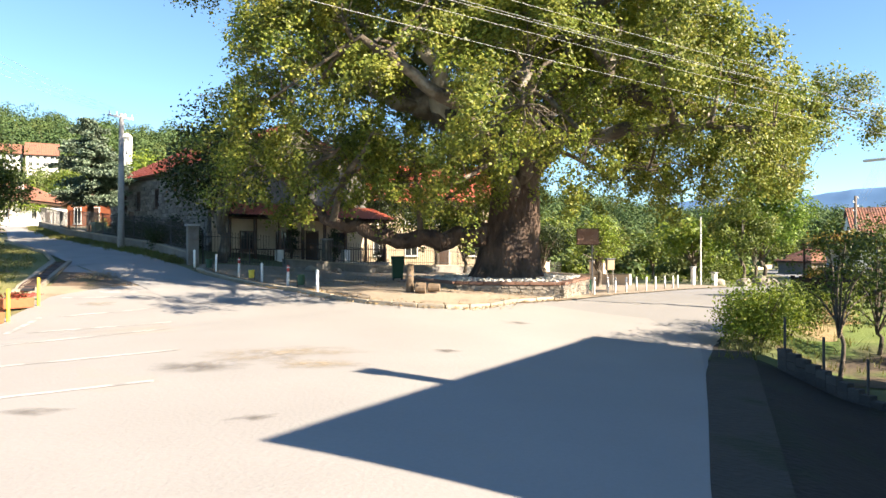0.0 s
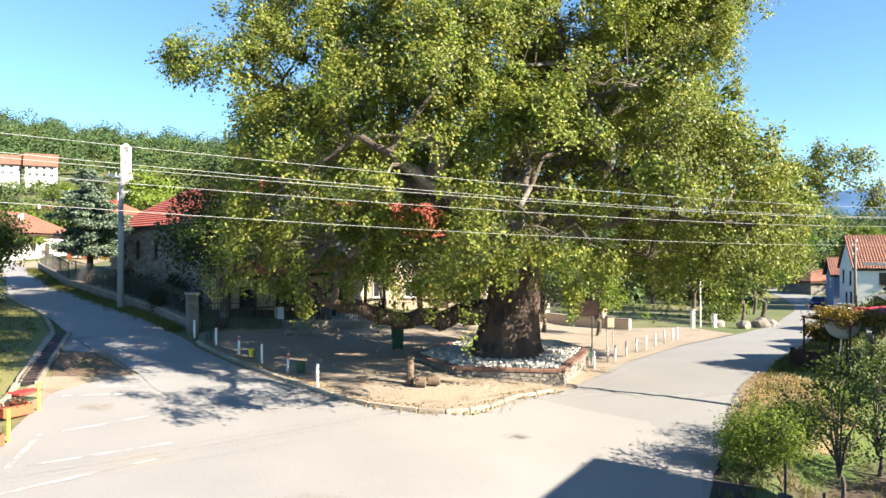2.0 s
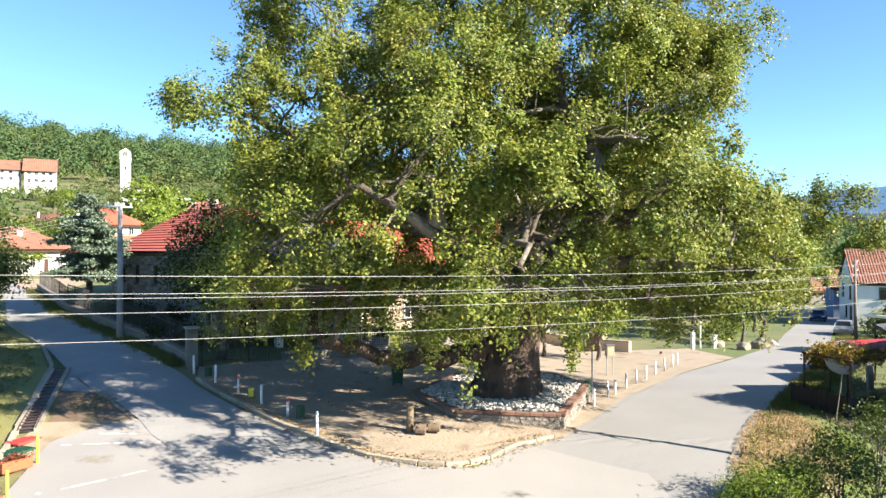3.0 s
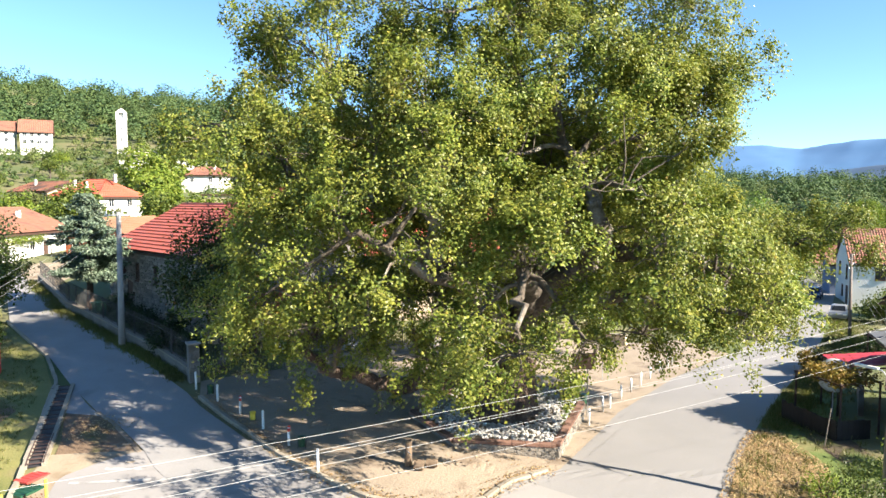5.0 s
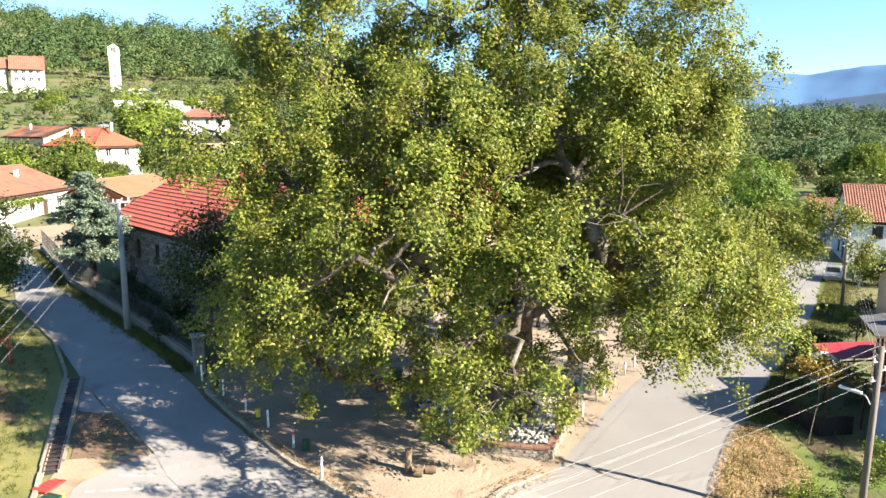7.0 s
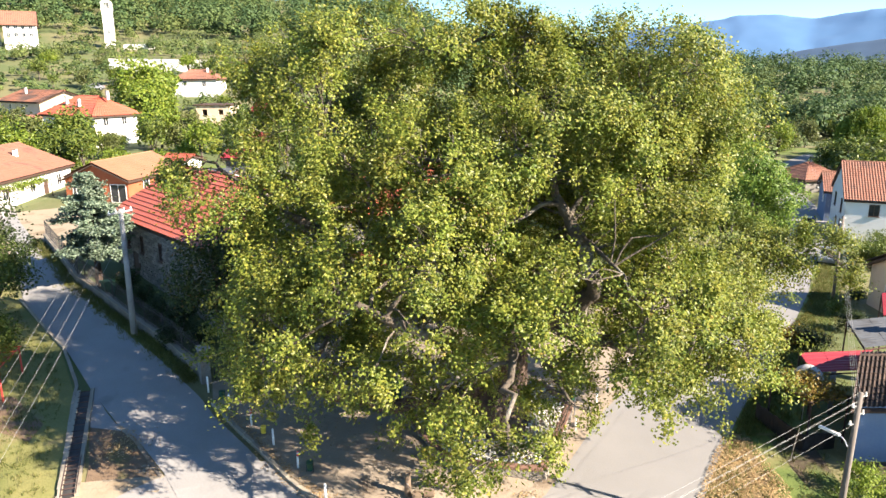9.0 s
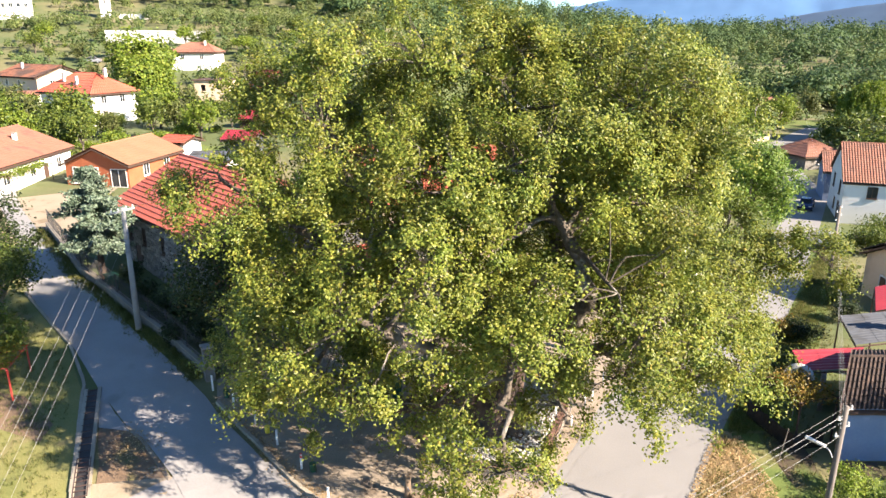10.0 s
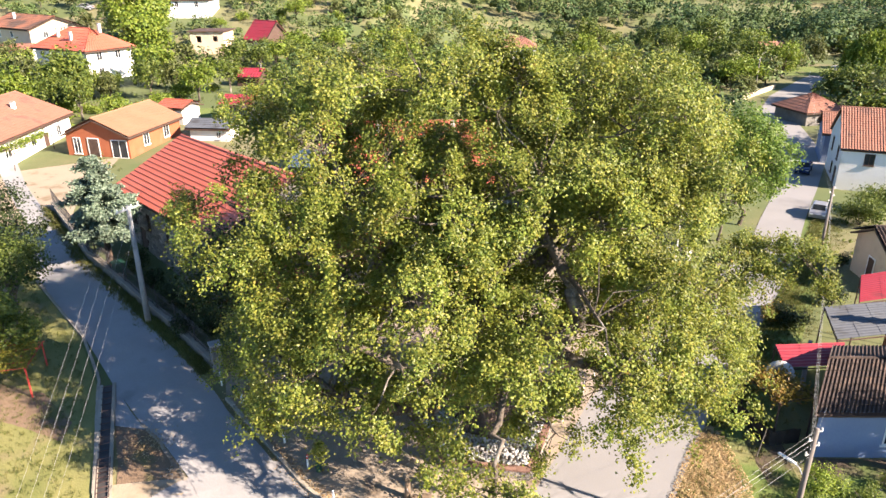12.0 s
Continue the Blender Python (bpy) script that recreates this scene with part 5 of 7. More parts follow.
for k, (x, y) in enumerate(((-12.5, 35.4), (-10.9, 33.8), (-9.4, 32.4), (-7.9, 30.7), (-6.35, 28.8), (-4.7, 26.3))):
    bollard(x, y, 0.8 + 0.03 * (k % 3), "white metal bollard with a red top" if k in (2, 4) else "white metal bollard at the terrace kerb", k in (2, 4), (-2, 1.5, 3, -1, 2, 0)[k])
for k, (x, y) in enumerate(((7.15, 33.3), (8.35, 35.6), (8.9, 36.4), (10.0, 38.4), (11.0, 40.0), (12.0, 41.6), (13.1, 43.4), (14.2, 45.0), (15.3, 46.8), (15.9, 47.7))):
    bollard(x, y, 0.78, "short pale metal bollard along the road", False, (1, -2, 2, 0, -1, 2, 1, -2, 0, 1)[k], M["steel"] if k % 3 == 1 else None)


def litter_bin(x, y, s, label, mat):
    b = thing("litter_bin", pose(*gpt(x, y, 0.07)), label, "bin")
    bm = rod((0, 0, 0.12), (0, 0, 0.62), 0.17, 14, 0.2)
    part("drum", bm, mat, b, smooth=False)
    part("rim", rod((0, 0, 0.62), (0, 0, 0.66), 0.215, 14), mat, b)
    for k in (-0.2, 0.2):
        part("leg", rod((k, 0, -0.05), (k, 0, 0.55), 0.02, 6), M["dark_metal"], b)
    b.scale = (s, s, s)


litter_bin(-11.5, 34.6, 0.8, "small green litter bin by the kerb", M["green_paint"])
litter_bin(-5.75, 28.5, 0.78, "small green litter bin beside a bollard", M["green_paint"])
litter_bin(-8.6, 31.6, 0.68, "small yellow litter bin by the kerb", M["yellow_paint"])
litter_bin(7.6, 36.8, 0.95, "green litter bin near the bollards", M["green_paint"])


def green_container(x, y, yaw, label, size=1.0):
    c = thing("waste_container", pose(*gpt(x, y, 0.05), 0, 0, yaw), label, "container")
    bm = boxed(-0.42, -0.4, 0.12, 0.42, 0.4, 1.1, bevel=0.04)
    for v in bm.verts:
        if v.co.z < 0.5:
            v.co.x *= 0.86
            v.co.y *= 0.86
    part("body", bm, M["green_paint"], c)
    lid = boxed(-0.46, -0.44, 1.1, 0.46, 0.44, 1.24, bevel=0.05)
    part("lid", lid, M["green_paint"], c)
    for sx in (-0.3, 0.3):
        for sy in (-0.28, 0.28):
            part("wheel", rod((sx - 0.03, sy, 0.08), (sx + 0.03, sy, 0.08), 0.08, 10), M["rubber"], c)
    c.scale = (size, size * 0.9, 1.0)


green_container(-2.3, 35.6, 10, "green wheeled waste container in the tree's shade", 0.7)
green_container(-23.3, 47.6, -45, "green wheeled waste container beside the lane")


def water_post():
    w = thing("water_post", pose(*gpt(-1.27, 26.75, 0.07)), "weathered wooden water post with a log trough", "fountain")
    part("post", rod((0, 0, -0.2), (0.03, 0, 1.0), 0.16, 10, 0.13), M["wood"], w, smooth=True)
    part("cap", rod((0.03, 0, 1.0), (0.03, 0, 1.06), 0.17, 10, 0.1), M["wood"], w)
    part("spout", rod((0, -0.12, 0.62), (0.12, -0.4, 0.58), 0.022, 6), M["steel"], w)
    trough = rod((0.25, -0.3, 0.18), (0.62, -0.34, 0.16), 0.2, 12)
    part("trough", trough, M["wood"], w)
    part("log", rod((0.72, -0.1, 0.16), (1.15, -0.16, 0.16), 0.17, 12, 0.15), M["wood"], w)


water_post()


# ---------------------------------------------------------------- kerb stones, drain, markings
def kerb_line(line, name, label, w=0.9, mat=None, h=0.16, th=0.2, lift=0.02):
    rng = random.Random(len(line) + len(name))
    k = thing(name, pose(0, 0, 0), label, "kerb", kind="structure")
    bm = boxed(-0.5, -0.5, -0.5, 0.5, 0.5, 0.5, bevel=0.08)
    me = bpy.data.meshes.new("kerb_stone")
    bm.to_mesh(me)
    bm.free()
    me.materials.append(mat or M["kerb"])
    p = np.asarray(line, float)
    total = np.linalg.norm(np.diff(p, axis=0), axis=1).sum()
    n = int(total / w)
    q = resample(p, n + 1)
    for a, b in zip(q[:-1], q[1:]):
        c = (a + b) / 2
        yaw = math.degrees(math.atan2(b[1] - a[1], b[0] - a[0]))
        ob = new("kerb_stone", me)
        ob.parent = k
        slope = math.degrees(math.atan2(float(gz(*b)) - float(gz(*a)), np.linalg.norm(b - a)))
        ob.matrix_basis = pose(c[0], c[1], float(gz(*c)) + lift + rng.uniform(-0.01, 0.015), rng.uniform(-2, 2), -slope, yaw + rng.uniform(-2, 2)) @ Matrix.Diagonal((np.linalg.norm(b - a) * 0.975, th, h * 2, 1))


kerb_line(KERB, "terrace_kerb", "worn concrete kerb round the terrace")
kerb_line([(7.3, 19.0), (10.2, 24.5)], "road_kerb", "low kerb along the road edge in the shade-dark soil colour", lift=-0.13, th=0.14, mat=M["shade_soil"])
kerb_line([(-16.3, 27.0), (-17.4, 29.8), (-19.3, 34.4), (-19.7, 35.6), (-22.6, 39.9), (-25.4, 42.9), (-29.4, 47.3)], "lane_kerb", "raised concrete edge along the lane", th=0.16, h=0.13)
kerb_line([(-12.2, 27.9), (-14.7, 30.9), (-15.9, 31.9)], "patch_kerb", "low concrete edge of the sandy patch", lift=-0.1, mat=M["dirt"])


def drain():
    d = thing("storm_drain", pose(0, 0, 0), "open concrete storm drain covered with a rusty grating", "drain", kind="structure")
    a, b = Vector((-15.72, 26.6, 0)), Vector((-19.0, 35.1, 0))
    u = (b - a).normalized()
    v = Vector((-u.y, u.x, 0))
    yaw = math.degrees(math.atan2(u.y, u.x))
    L = (b - a).length
    n = 24
    for side in (-0.34, 0.34):
        bm = bmesh.new()
        prev = None
        for k in range(n + 1):
            p = a + u * (L * k / n) + v * side
            z = float(gz(p.x, p.y))
            ring = [bm.verts.new((*(p + v * o).xy, z + h)) for o, h in ((-0.09, -0.1), (-0.09, 0.16), (0.09, 0.16), (0.09, -0.1))]
            if prev:
                for j in range(3):
                    bm.faces.new((prev[j], prev[j + 1], ring[j + 1], ring[j]))
            else:
                bm.faces.new(ring)
            prev = ring
        bm.faces.new(prev)
        part("drain_wall", bm, M["kerb"], d)
    bm = bmesh.new()
    prev = None
    for k in range(n + 1):
        p = a + u * (L * k / n)
        z = float(gz(p.x, p.y)) + 0.055
        ring = [bm.verts.new((*(p + v * o).xy, z)) for o in (-0.25, 0.25)]
        if prev:
            bm.faces.new((prev[0], prev[1], ring[1], ring[0]))
        prev = ring
    part("drain_bed", bm, M["dark_metal"], d, "dark wet drain bed")
    me = bpy.data.meshes.new("grating_bar")
    bm = boxed(-0.03, -0.3, -0.015, 0.03, 0.3, 0.015)
    bm.to_mesh(me)
    bm.free()
    me.materials.append(M["rust"])
    s = 0.1
    k = 0
    while s < L - 0.1:
        p = a + u * s
        ob = new("grating_bar", me)
        ob.parent = d
        ob.matrix_basis = pose(p.x, p.y, float(gz(p.x, p.y)) + 0.15, 0, 0, yaw)
        s += 0.34 if s < 2.6 else 0.55
        k += 1
    for o in (-0.3, 0.3):
        pts = [tuple((a + u * (2.8 * k / 8) + v * o).xy) for k in range(9)]
        part("grating_rail", raw_mesh("grating_rail", *tube_lists([(x, y, float(gz(x, y)) + 0.16) for x, y in pts], [0.025] * 9, 5)), M["rust"], d)


M["rust"] = material("rusty_iron", (0.0434, 0.0248, 0.0217), (0.0806, 0.0465, 0.0372), 3.0, 18.0, 0.9, 0.3)
drain()


def drain_cover(x, y, yaw, mat, label):
    c = thing("drain_cover", pose(*gpt(x, y, 0.09), 0, 0, yaw), label, "cover")
    part("plate", boxed(-0.5, -0.36, -0.06, 0.5, 0.36, 0.02, bevel=0.01), mat, c)
    for k in range(5):
        part("rib", boxed(-0.42 + 0.2 * k, -0.3, 0.02, -0.38 + 0.2 * k, 0.3, 0.035), mat, c)


drain_cover(-15.4, 25.9, 69, M["red_paint"], "red painted steel plate over the drain")
drain_cover(-15.05, 24.9, 69, M["green_paint"], "grey-green steel plate over the drain")
drain_cover(-14.7, 23.9, 69, M["grey_sheet"], "grey steel plate over the drain")
kerb_line([(-16.16, 26.66), (-15.1, 23.78), (-13.26, 19.0), (-13.4, 15.96)], "square_kerb", "low pale kerb at the edge of the square", lift=-0.02)


def barrier(x, y, yaw):
    b = thing("street_barrier", pose(*gpt(x, y, 0.05), 0, 0, yaw), "yellow tubular barrier with a red flower box", "barrier")
    for k in (-0.75, 0.75):
        part("post", rod((k, 0, -0.2), (k, 0, 1.0), 0.05, 10), M["yellow_paint"], b)
    part("flower_box", boxed(-0.5, -0.2, 0.02, 0.5, 0.2, 0.36, bevel=0.05), M["orange_brick"], b)
    rng = np.random.default_rng(9)
    tagged(part("plant_leaves", raw_mesh("plant_leaves", *leaf_cloud(rng, rng.normal(0, 1, (160, 3)) * [0.25, 0.12, 0.07] + [0, 0, 0.42], 0.1)), M["leaf_red"], b), kind="stuff")


M["leaf_red"] = leaf_material("reddish_leaves", [(0.0, (0.0744, 0.0248, 0.0124)), (1.0, (0.223, 0.0744, 0.0372))])
barrier(-14.12, 23.25, 60)
barrier(-13.10, 20.04, 68)


def marking(a, b, w, label="worn white parking line"):
    a, b = np.array(a, float), np.array(b, float)
    u = (b - a) / np.linalg.norm(b - a)
    v = np.array([-u[1], u[0]]) * w / 2
    n = 12
    ribbon_line = [tuple(a + (b - a) * k / n + v) for k in range(n + 1)]
    other = [tuple(a + (b - a) * k / n - v) for k in range(n + 1)]
    return ribbon("parking_line", ribbon_line, other, n, 2, 0.053, M["line_paint"], label, "marking", 0.008)


for a, b in (((-11.55, 18.59), (-12.32, 21.51)), ((-11.13, 18.8), (-7.98, 20.7)), ((-11.8, 21.72), (-9.1, 23.74)), ((-13.82, 25.5), (-10.02, 25.86)), ((-10.89, 16.66), (-7.64, 19.55)), ((-9.29, 14.16), (-6.13, 16.36)), ((-8.39, 10.89), (-5.32, 12.97)), ((-12.95, 26.51), (-10.0, 26.5))):
    marking(a, b, 0.16)


# ---------------------------------------------------------------- walls, fences, gates
def stone_wall(name, line, h, th, label, mat=None, cap=True):
    w = thing(name, pose(0, 0, 0), label, "wall", kind="structure")
    p = resample(line, max(3, int(np.linalg.norm(np.diff(np.asarray(line, float), axis=0), axis=1).sum() / 0.6)))
    t = np.gradient(p, axis=0)
    t /= np.linalg.norm(t, axis=1)[:, None]
    v = np.stack([-t[:, 1], t[:, 0]], 1)
    rng = np.random.default_rng(len(p))
    def strip(lo, hi, half, rough):
        bm = bmesh.new()
        prev = None
        for q, n in zip(p, v):
            z = float(gz(*q))
            top = hi + rng.uniform(-rough, rough)
            ring = [bm.verts.new((*(q + n * o), z + zz)) for o, zz in ((-half, lo), (-half, top), (half, top), (half, lo))]
            if prev:
                for j in range(4):
                    bm.faces.new((prev[j], prev[(j + 1) % 4], ring[(j + 1) % 4], ring[j]))
            else:
                bm.faces.new(ring)
            prev = ring
        bm.faces.new(prev)
        return bm
    part("masonry", strip(-0.4, h, th / 2, 0.02), mat or M["old_wall"], w)
    if cap:
        part("wall_cap", strip(h, h + 0.07, th / 2 + 0.04, 0.015), M["kerb"], w)
    return w


def picket_fence(name, line, h, z0, label, gap=0.16):
    f = thing(name, pose(0, 0, 0), label, "fence")
    p = np.asarray(line, float)
    total = np.linalg.norm(np.diff(p, axis=0), axis=1).sum()
    q = resample(p, int(total / gap) + 1)
    me = bpy.data.meshes.new("picket")
    bm = rod((0, 0, 0), (0, 0, h), 0.013, 5)
    bmesh.ops.create_cone(bm, cap_ends=True, segments=5, radius1=0.03, radius2=0.0, depth=0.12, matrix=Matrix.Translation((0, 0, h + 0.05)))
    bm.to_mesh(me)
    bm.free()
    me.materials.append(M["dark_metal"])
    for x, y in q:
        ob = new("picket", me)
        ob.parent = f
        ob.matrix_basis = pose(x, y, float(gz(x, y)) + z0)
    for z in (0.15, h - 0.2):
        pts = [(x, y, float(gz(x, y)) + z0 + z) for x, y in q[::4]]
        if len(pts) > 1:
            part("rail", raw_mesh("rail", *tube_lists(pts, [0.018] * len(pts), 5)), M["dark_metal"], f)
    for x, y in q[::16]:
        part("fence_post", rod((x, y, float(gz(x, y)) + z0 - 0.3), (x, y, float(gz(x, y)) + z0 + h + 0.1), 0.035, 6), M["dark_metal"], f)


def pillar(x, y, h, w, label, mat=None):
    p = thing("gate_pillar", pose(*gpt(x, y), 0, 0, 30), label, "pillar", "gate pillars")
    part("shaft", boxed(-w / 2, -w / 2, -0.4, w / 2, w / 2, h, bevel=0.03), mat or M["old_wall"], p)
    part("capstone", boxed(-w / 2 - 0.07, -w / 2 - 0.07, h, w / 2 + 0.07, w / 2 + 0.07, h + 0.1, bevel=0.03), M["pole_concrete"], p)


LANE_WALL = [(-13.2, 36.9), (-16.6, 40.4), (-20.3, 44.0), (-23.6, 47.4), (-26.9, 50.6), (-30.6, 55.4), (-34.4, 60.2)]
stone_wall("lane_wall", LANE_WALL, 0.55, 0.4, "low stone wall beside the lane")
picket_fence("lane_fence", LANE_WALL[:5], 1.3, 0.62, "dark iron picket fence on the lane wall")
picket_fence("yard_fence", LANE_WALL[4:], 1.1, 0.62, "iron railing on the wall at the lane's end", 0.2)
pillar(-13.0, 36.5, 2.0, 0.55, "square stone gate pillar at the lane corner")
pillar(-7.3, 44.3, 1.8, 0.5, "square stone gate pillar behind the terrace")
picket_fence("courtyard_gate", [(-12.6, 36.9), (-9.7, 39.2)], 1.6, 0.1, "tall iron courtyard gate")
BACK = [(-9.0, 39.9), (-6.9, 42.4), (-3.6, 46.0), (-0.8, 49.2), (1.6, 53.2), (3.6, 57.4), (7.6, 61.4)]
stone_wall("terrace_wall", BACK, 0.5, 0.4, "low sunlit stone wall behind the terrace")
picket_fence("terrace_fence", BACK, 1.2, 0.57, "dark iron picket fence on the terrace wall", 0.2)
stone_wall("garden_wall", [(9.0, 60.4), (12.2, 57.2), (14.6, 54.8)], 0.85, 0.35, "low sandstone garden wall", M["beige"])
stone_wall("road_parapet", [(57.6, 139.0), (62.0, 144.5), (67.0, 150.0), (74.0, 157.4)], 0.9, 0.3, "pale parapet wall along the far road", M["beige"])
pillar(8.8, 60.8, 1.8, 0.6, "sandstone gate pillar", M["beige"])
pillar(12.3, 57.2, 1.9, 0.55, "sandstone pillar in the garden wall", M["beige"])
pillar(12.9, 56.6, 1.9, 0.45, "sandstone pillar in the garden wall", M["beige"])
picket_fence("garden_gate", [(8.6, 61.4), (10.8, 64.6)], 1.7, 0.1, "open black iron garden gate")


def notice_board(x, y, yaw):
    n = thing("notice_board", pose(*gpt(x, y), 0, 0, yaw), "red-brown notice board on a thin white post by the tree bed", "sign")
    part("post", rod((0, 0, -0.3), (0, 0, 3.2), 0.035, 8), M["pole_concrete"], n)
    part("board", boxed(-0.78, -0.07, 2.5, 0.3, -0.036, 3.24, bevel=0.015), M["coping"], n)
    part("frame", boxed(-0.82, -0.034, 2.46, 0.34, -0.02, 3.28, bevel=0.006), M["dark_wood"], n)


notice_board(7.4, 34.9, 8)


def meter_box(x, y):
    n = thing("meter_box", pose(*gpt(x, y, 0.05), 0, 0, 12), "tan metal box on two thin posts", "box")
    for k in (-0.2, 0.2):
        part("post", rod((k, 0, -0.2), (k, 0, 1.3), 0.03, 6), M["pole_concrete"], n)
    body = part("body", boxed(-0.24, -0.15, 1.2, 0.24, 0.15, 1.85, bevel=0.02), M["tan_metal"], n)
    part("hood", boxed(-0.3, -0.21, 1.85, 0.3, 0.2, 1.91, bevel=0.015), M["grey_sheet"], body)
    part("door", boxed(-0.2, -0.165, 1.25, 0.2, -0.153, 1.8, bevel=0.005), M["tan_metal"], body)


meter_box(10.2, 43.0)
# gate posts, boulders and slim poles at the bend
for x, y, h, w in ((20.4, 57.4, 1.45, 0.26), (22.6, 58.6, 1.0, 0.34)):
    pillar(x, y, h, w, "white gate post at the road bend", P)
for x, y, h in ((21.4, 58.4, 5.6),):
    p = thing("slim_pole", pose(*gpt(x, y)), "slim white metal pole", "pole")
    part("shaft", rod((0, 0, -0.3), (0, 0, h), 0.07, 8, 0.05), M["white_paint"], p)
    part("cap", rod((0, 0, h), (0, 0, h + 0.06), 0.07, 8, 0.02), M["steel"], p)


stake = thing("garden_stake", pose(*gpt(16.9, 30.3), 0, 8, 0), "thin grey wooden stake on the verge", "stake")
part("shaft", rod((0, 0, -0.2), (0, 0, 1.8), 0.03, 7, 0.022), M["pole_wood"], stake)


def boulder(x, y, r, seed):
    rng = random.Random(seed)
    bm = bmesh.new()
    bmesh.ops.create_icosphere(bm, subdivisions=2, radius=r)
    for v in bm.verts:
        v.co *= 1 + 0.3 * noise.noise(v.co * (1.6 / r) + Vector((seed, 0, 0)))
        v.co.z *= 0.75
    ob = part("boulder", bm, M["stone"], m=pose(*gpt(x, y, r * 0.35), 0, 0, rng.uniform(0, 360)))
    tagged(ob, "pale boulder on the grass by the road", "boulder", "boulders")


for k, (x, y, r) in enumerate(((24.6, 57.4, 0.6), (26.4, 58.4, 0.75), (27.8, 59.8, 0.65), (23.4, 59.6, 0.5), (-7.4, 39.6, 0.35), (-8.4, 38.4, 0.3), (-6.2, 41.0, 0.32))):
    boulder(x, y, r, k)


# ---------------------------------------------------------------- veranda on the barn's end, behind the terrace
def veranda():
    v = thing("veranda", pose(-14.2, 42.85, 0.75, 0, 0, 43.5), "shady veranda with a red tiled roof on dark timber posts", "veranda")
    part("back_wall", boxed(0.1, -0.12, 0.0, 11.9, -0.02, 3.55), M["beige"], v, "warm beige plaster wall")
    part("floor_slab", boxed(0.0, -2.5, -0.8, 12.0, -0.13, 0.25, bevel=0.02), M["pole_concrete"], v)
    for k in range(8):
        x = 0.12 + 1.66 * k
        part("post", boxed(x - 0.08, -2.4, 0.25, x + 0.08, -2.24, 2.95, bevel=0.012), M["dark_wood"], v)
        if k in (2, 5):
            part("pier", boxed(x - 0.22, -2.52, 0.25, x + 0.22, -2.1, 1.1, bevel=0.02), M["plaster"], v, "whitewashed pier")
    part("beam", boxed(-0.1, -2.42, 2.95, 12.1, -2.22, 3.13, bevel=0.01), M["dark_wood"], v)
    rf = bmesh.new()
    vs = [rf.verts.new(p) for p in ((-0.3, -2.95, 3.02), (12.3, -2.95, 3.02), (12.3, -0.02, 3.95), (-0.3, -0.02, 3.95))]
    rf.faces.new(vs)
    bmesh.ops.solidify(rf, geom=list(rf.faces), thickness=0.08)
    deck = part("roof", rf, M["dark_wood"], v)
    tile_slope("tiles", (-0.3, -2.95, 3.12), (12.3, -2.95, 3.12), (12.3, -0.02, 4.05), (-0.3, -0.02, 4.05), 0.28, 0.38, 0.06, 0.03, M["roof_red"], deck)
    for x, w in ((2.4, 1.0), (5.0, 1.1), (9.4, 1.1)):
        window_part(v, pose(x, -0.125, 1.0), w, 1.3, M["dark_wood"])
    door = part("door", boxed(6.7, -0.2, 0.25, 7.7, -0.13, 2.4, bevel=0.012), M["dark_wood"], v)
    part("handle", rod((7.55, -0.24, 1.25), (7.55, -0.24, 1.4), 0.015, 6), M["steel"], door)
    for k in range(7):
        if k == 4:
            continue
        x0 = 0.25 + 1.66 * k
        part("rail", boxed(x0, -2.36, 1.1, x0 + 1.4, -2.28, 1.17), M["dark_wood"], v)
        for j in range(7):
            part("baluster", boxed(x0 + 0.1 + 0.2 * j, -2.34, 0.25, x0 + 0.13 + 0.2 * j, -2.3, 1.1), M["dark_wood"], v)


veranda()
house("white_porch", (-14.0, 66.5), -8.0, 5.5, 5.0, 4.2, 0.8, "white flat-roofed outbuilding between the red roofs", P, M["white_paint"], base_z=1.5, wave=0.01, depth=1, windows=[("f", 2.5, 1.6, 1.0, 1.2)])


# ---------------------------------------------------------------- roadside yard on the right
def sheet_roof(name, p0, p1, q1, q0, mat, label, legs=True):
    s = thing(name, pose(0, 0, 0), label, "canopy")
    tile_slope("sheet", p0, p1, q1, q0, 0.3, 1.2, 0.06, 0.012, mat, s)
    pts = [Vector(v) for v in (p0, p1, q1, q0)]
    for a, b in zip(pts, pts[1:] + pts[:1]):
        part("edge_beam", rod(a - Vector((0, 0, 0.06)), b - Vector((0, 0, 0.06)), 0.05, 6), M["dark_wood"], s)
    if legs:
        for a in pts:
            part("leg", rod((a.x, a.y, float(gz(a.x, a.y)) - 0.2), (a.x, a.y, a.z - 0.03), 0.05, 6), M["dark_wood"], s)


sheet_roof("red_canopy", (20.3, 35.3, 1.95), (20.7, 37.6, 2.15), (24.8, 37.5, 2.35), (23.6, 35.2, 2.15), M["red_sheet"], "crimson corrugated sheet canopy beside the cottage")
sheet_roof("grey_canopy", (24.6, 37.9, 2.3), (25.7, 41.8, 2.6), (32.0, 41.4, 3.4), (31.0, 37.5, 3.3), M["grey_sheet"], "grey fibre-cement sheet roof of a shed")
sheet_roof("red_shed_roof", (27.9, 41.7, 2.9), (30.0, 45.4, 3.2), (34.5, 45.0, 4.2), (33.5, 41.4, 4.0), M["red_sheet"], "crimson corrugated shed roof")
ch = thing("shed_chimney", pose(28.6, 38.9, 2.6), "red brick chimney with a pale cap on the shed", "chimney")
part("stack", boxed(-0.28, -0.28, -3.0, 0.28, 0.28, 1.5, bevel=0.01), M["brick_chimney"], ch)
part("cap", boxed(-0.34, -0.34, 1.5, 0.34, 0.34, 1.6, bevel=0.01), M["pole_concrete"], ch)
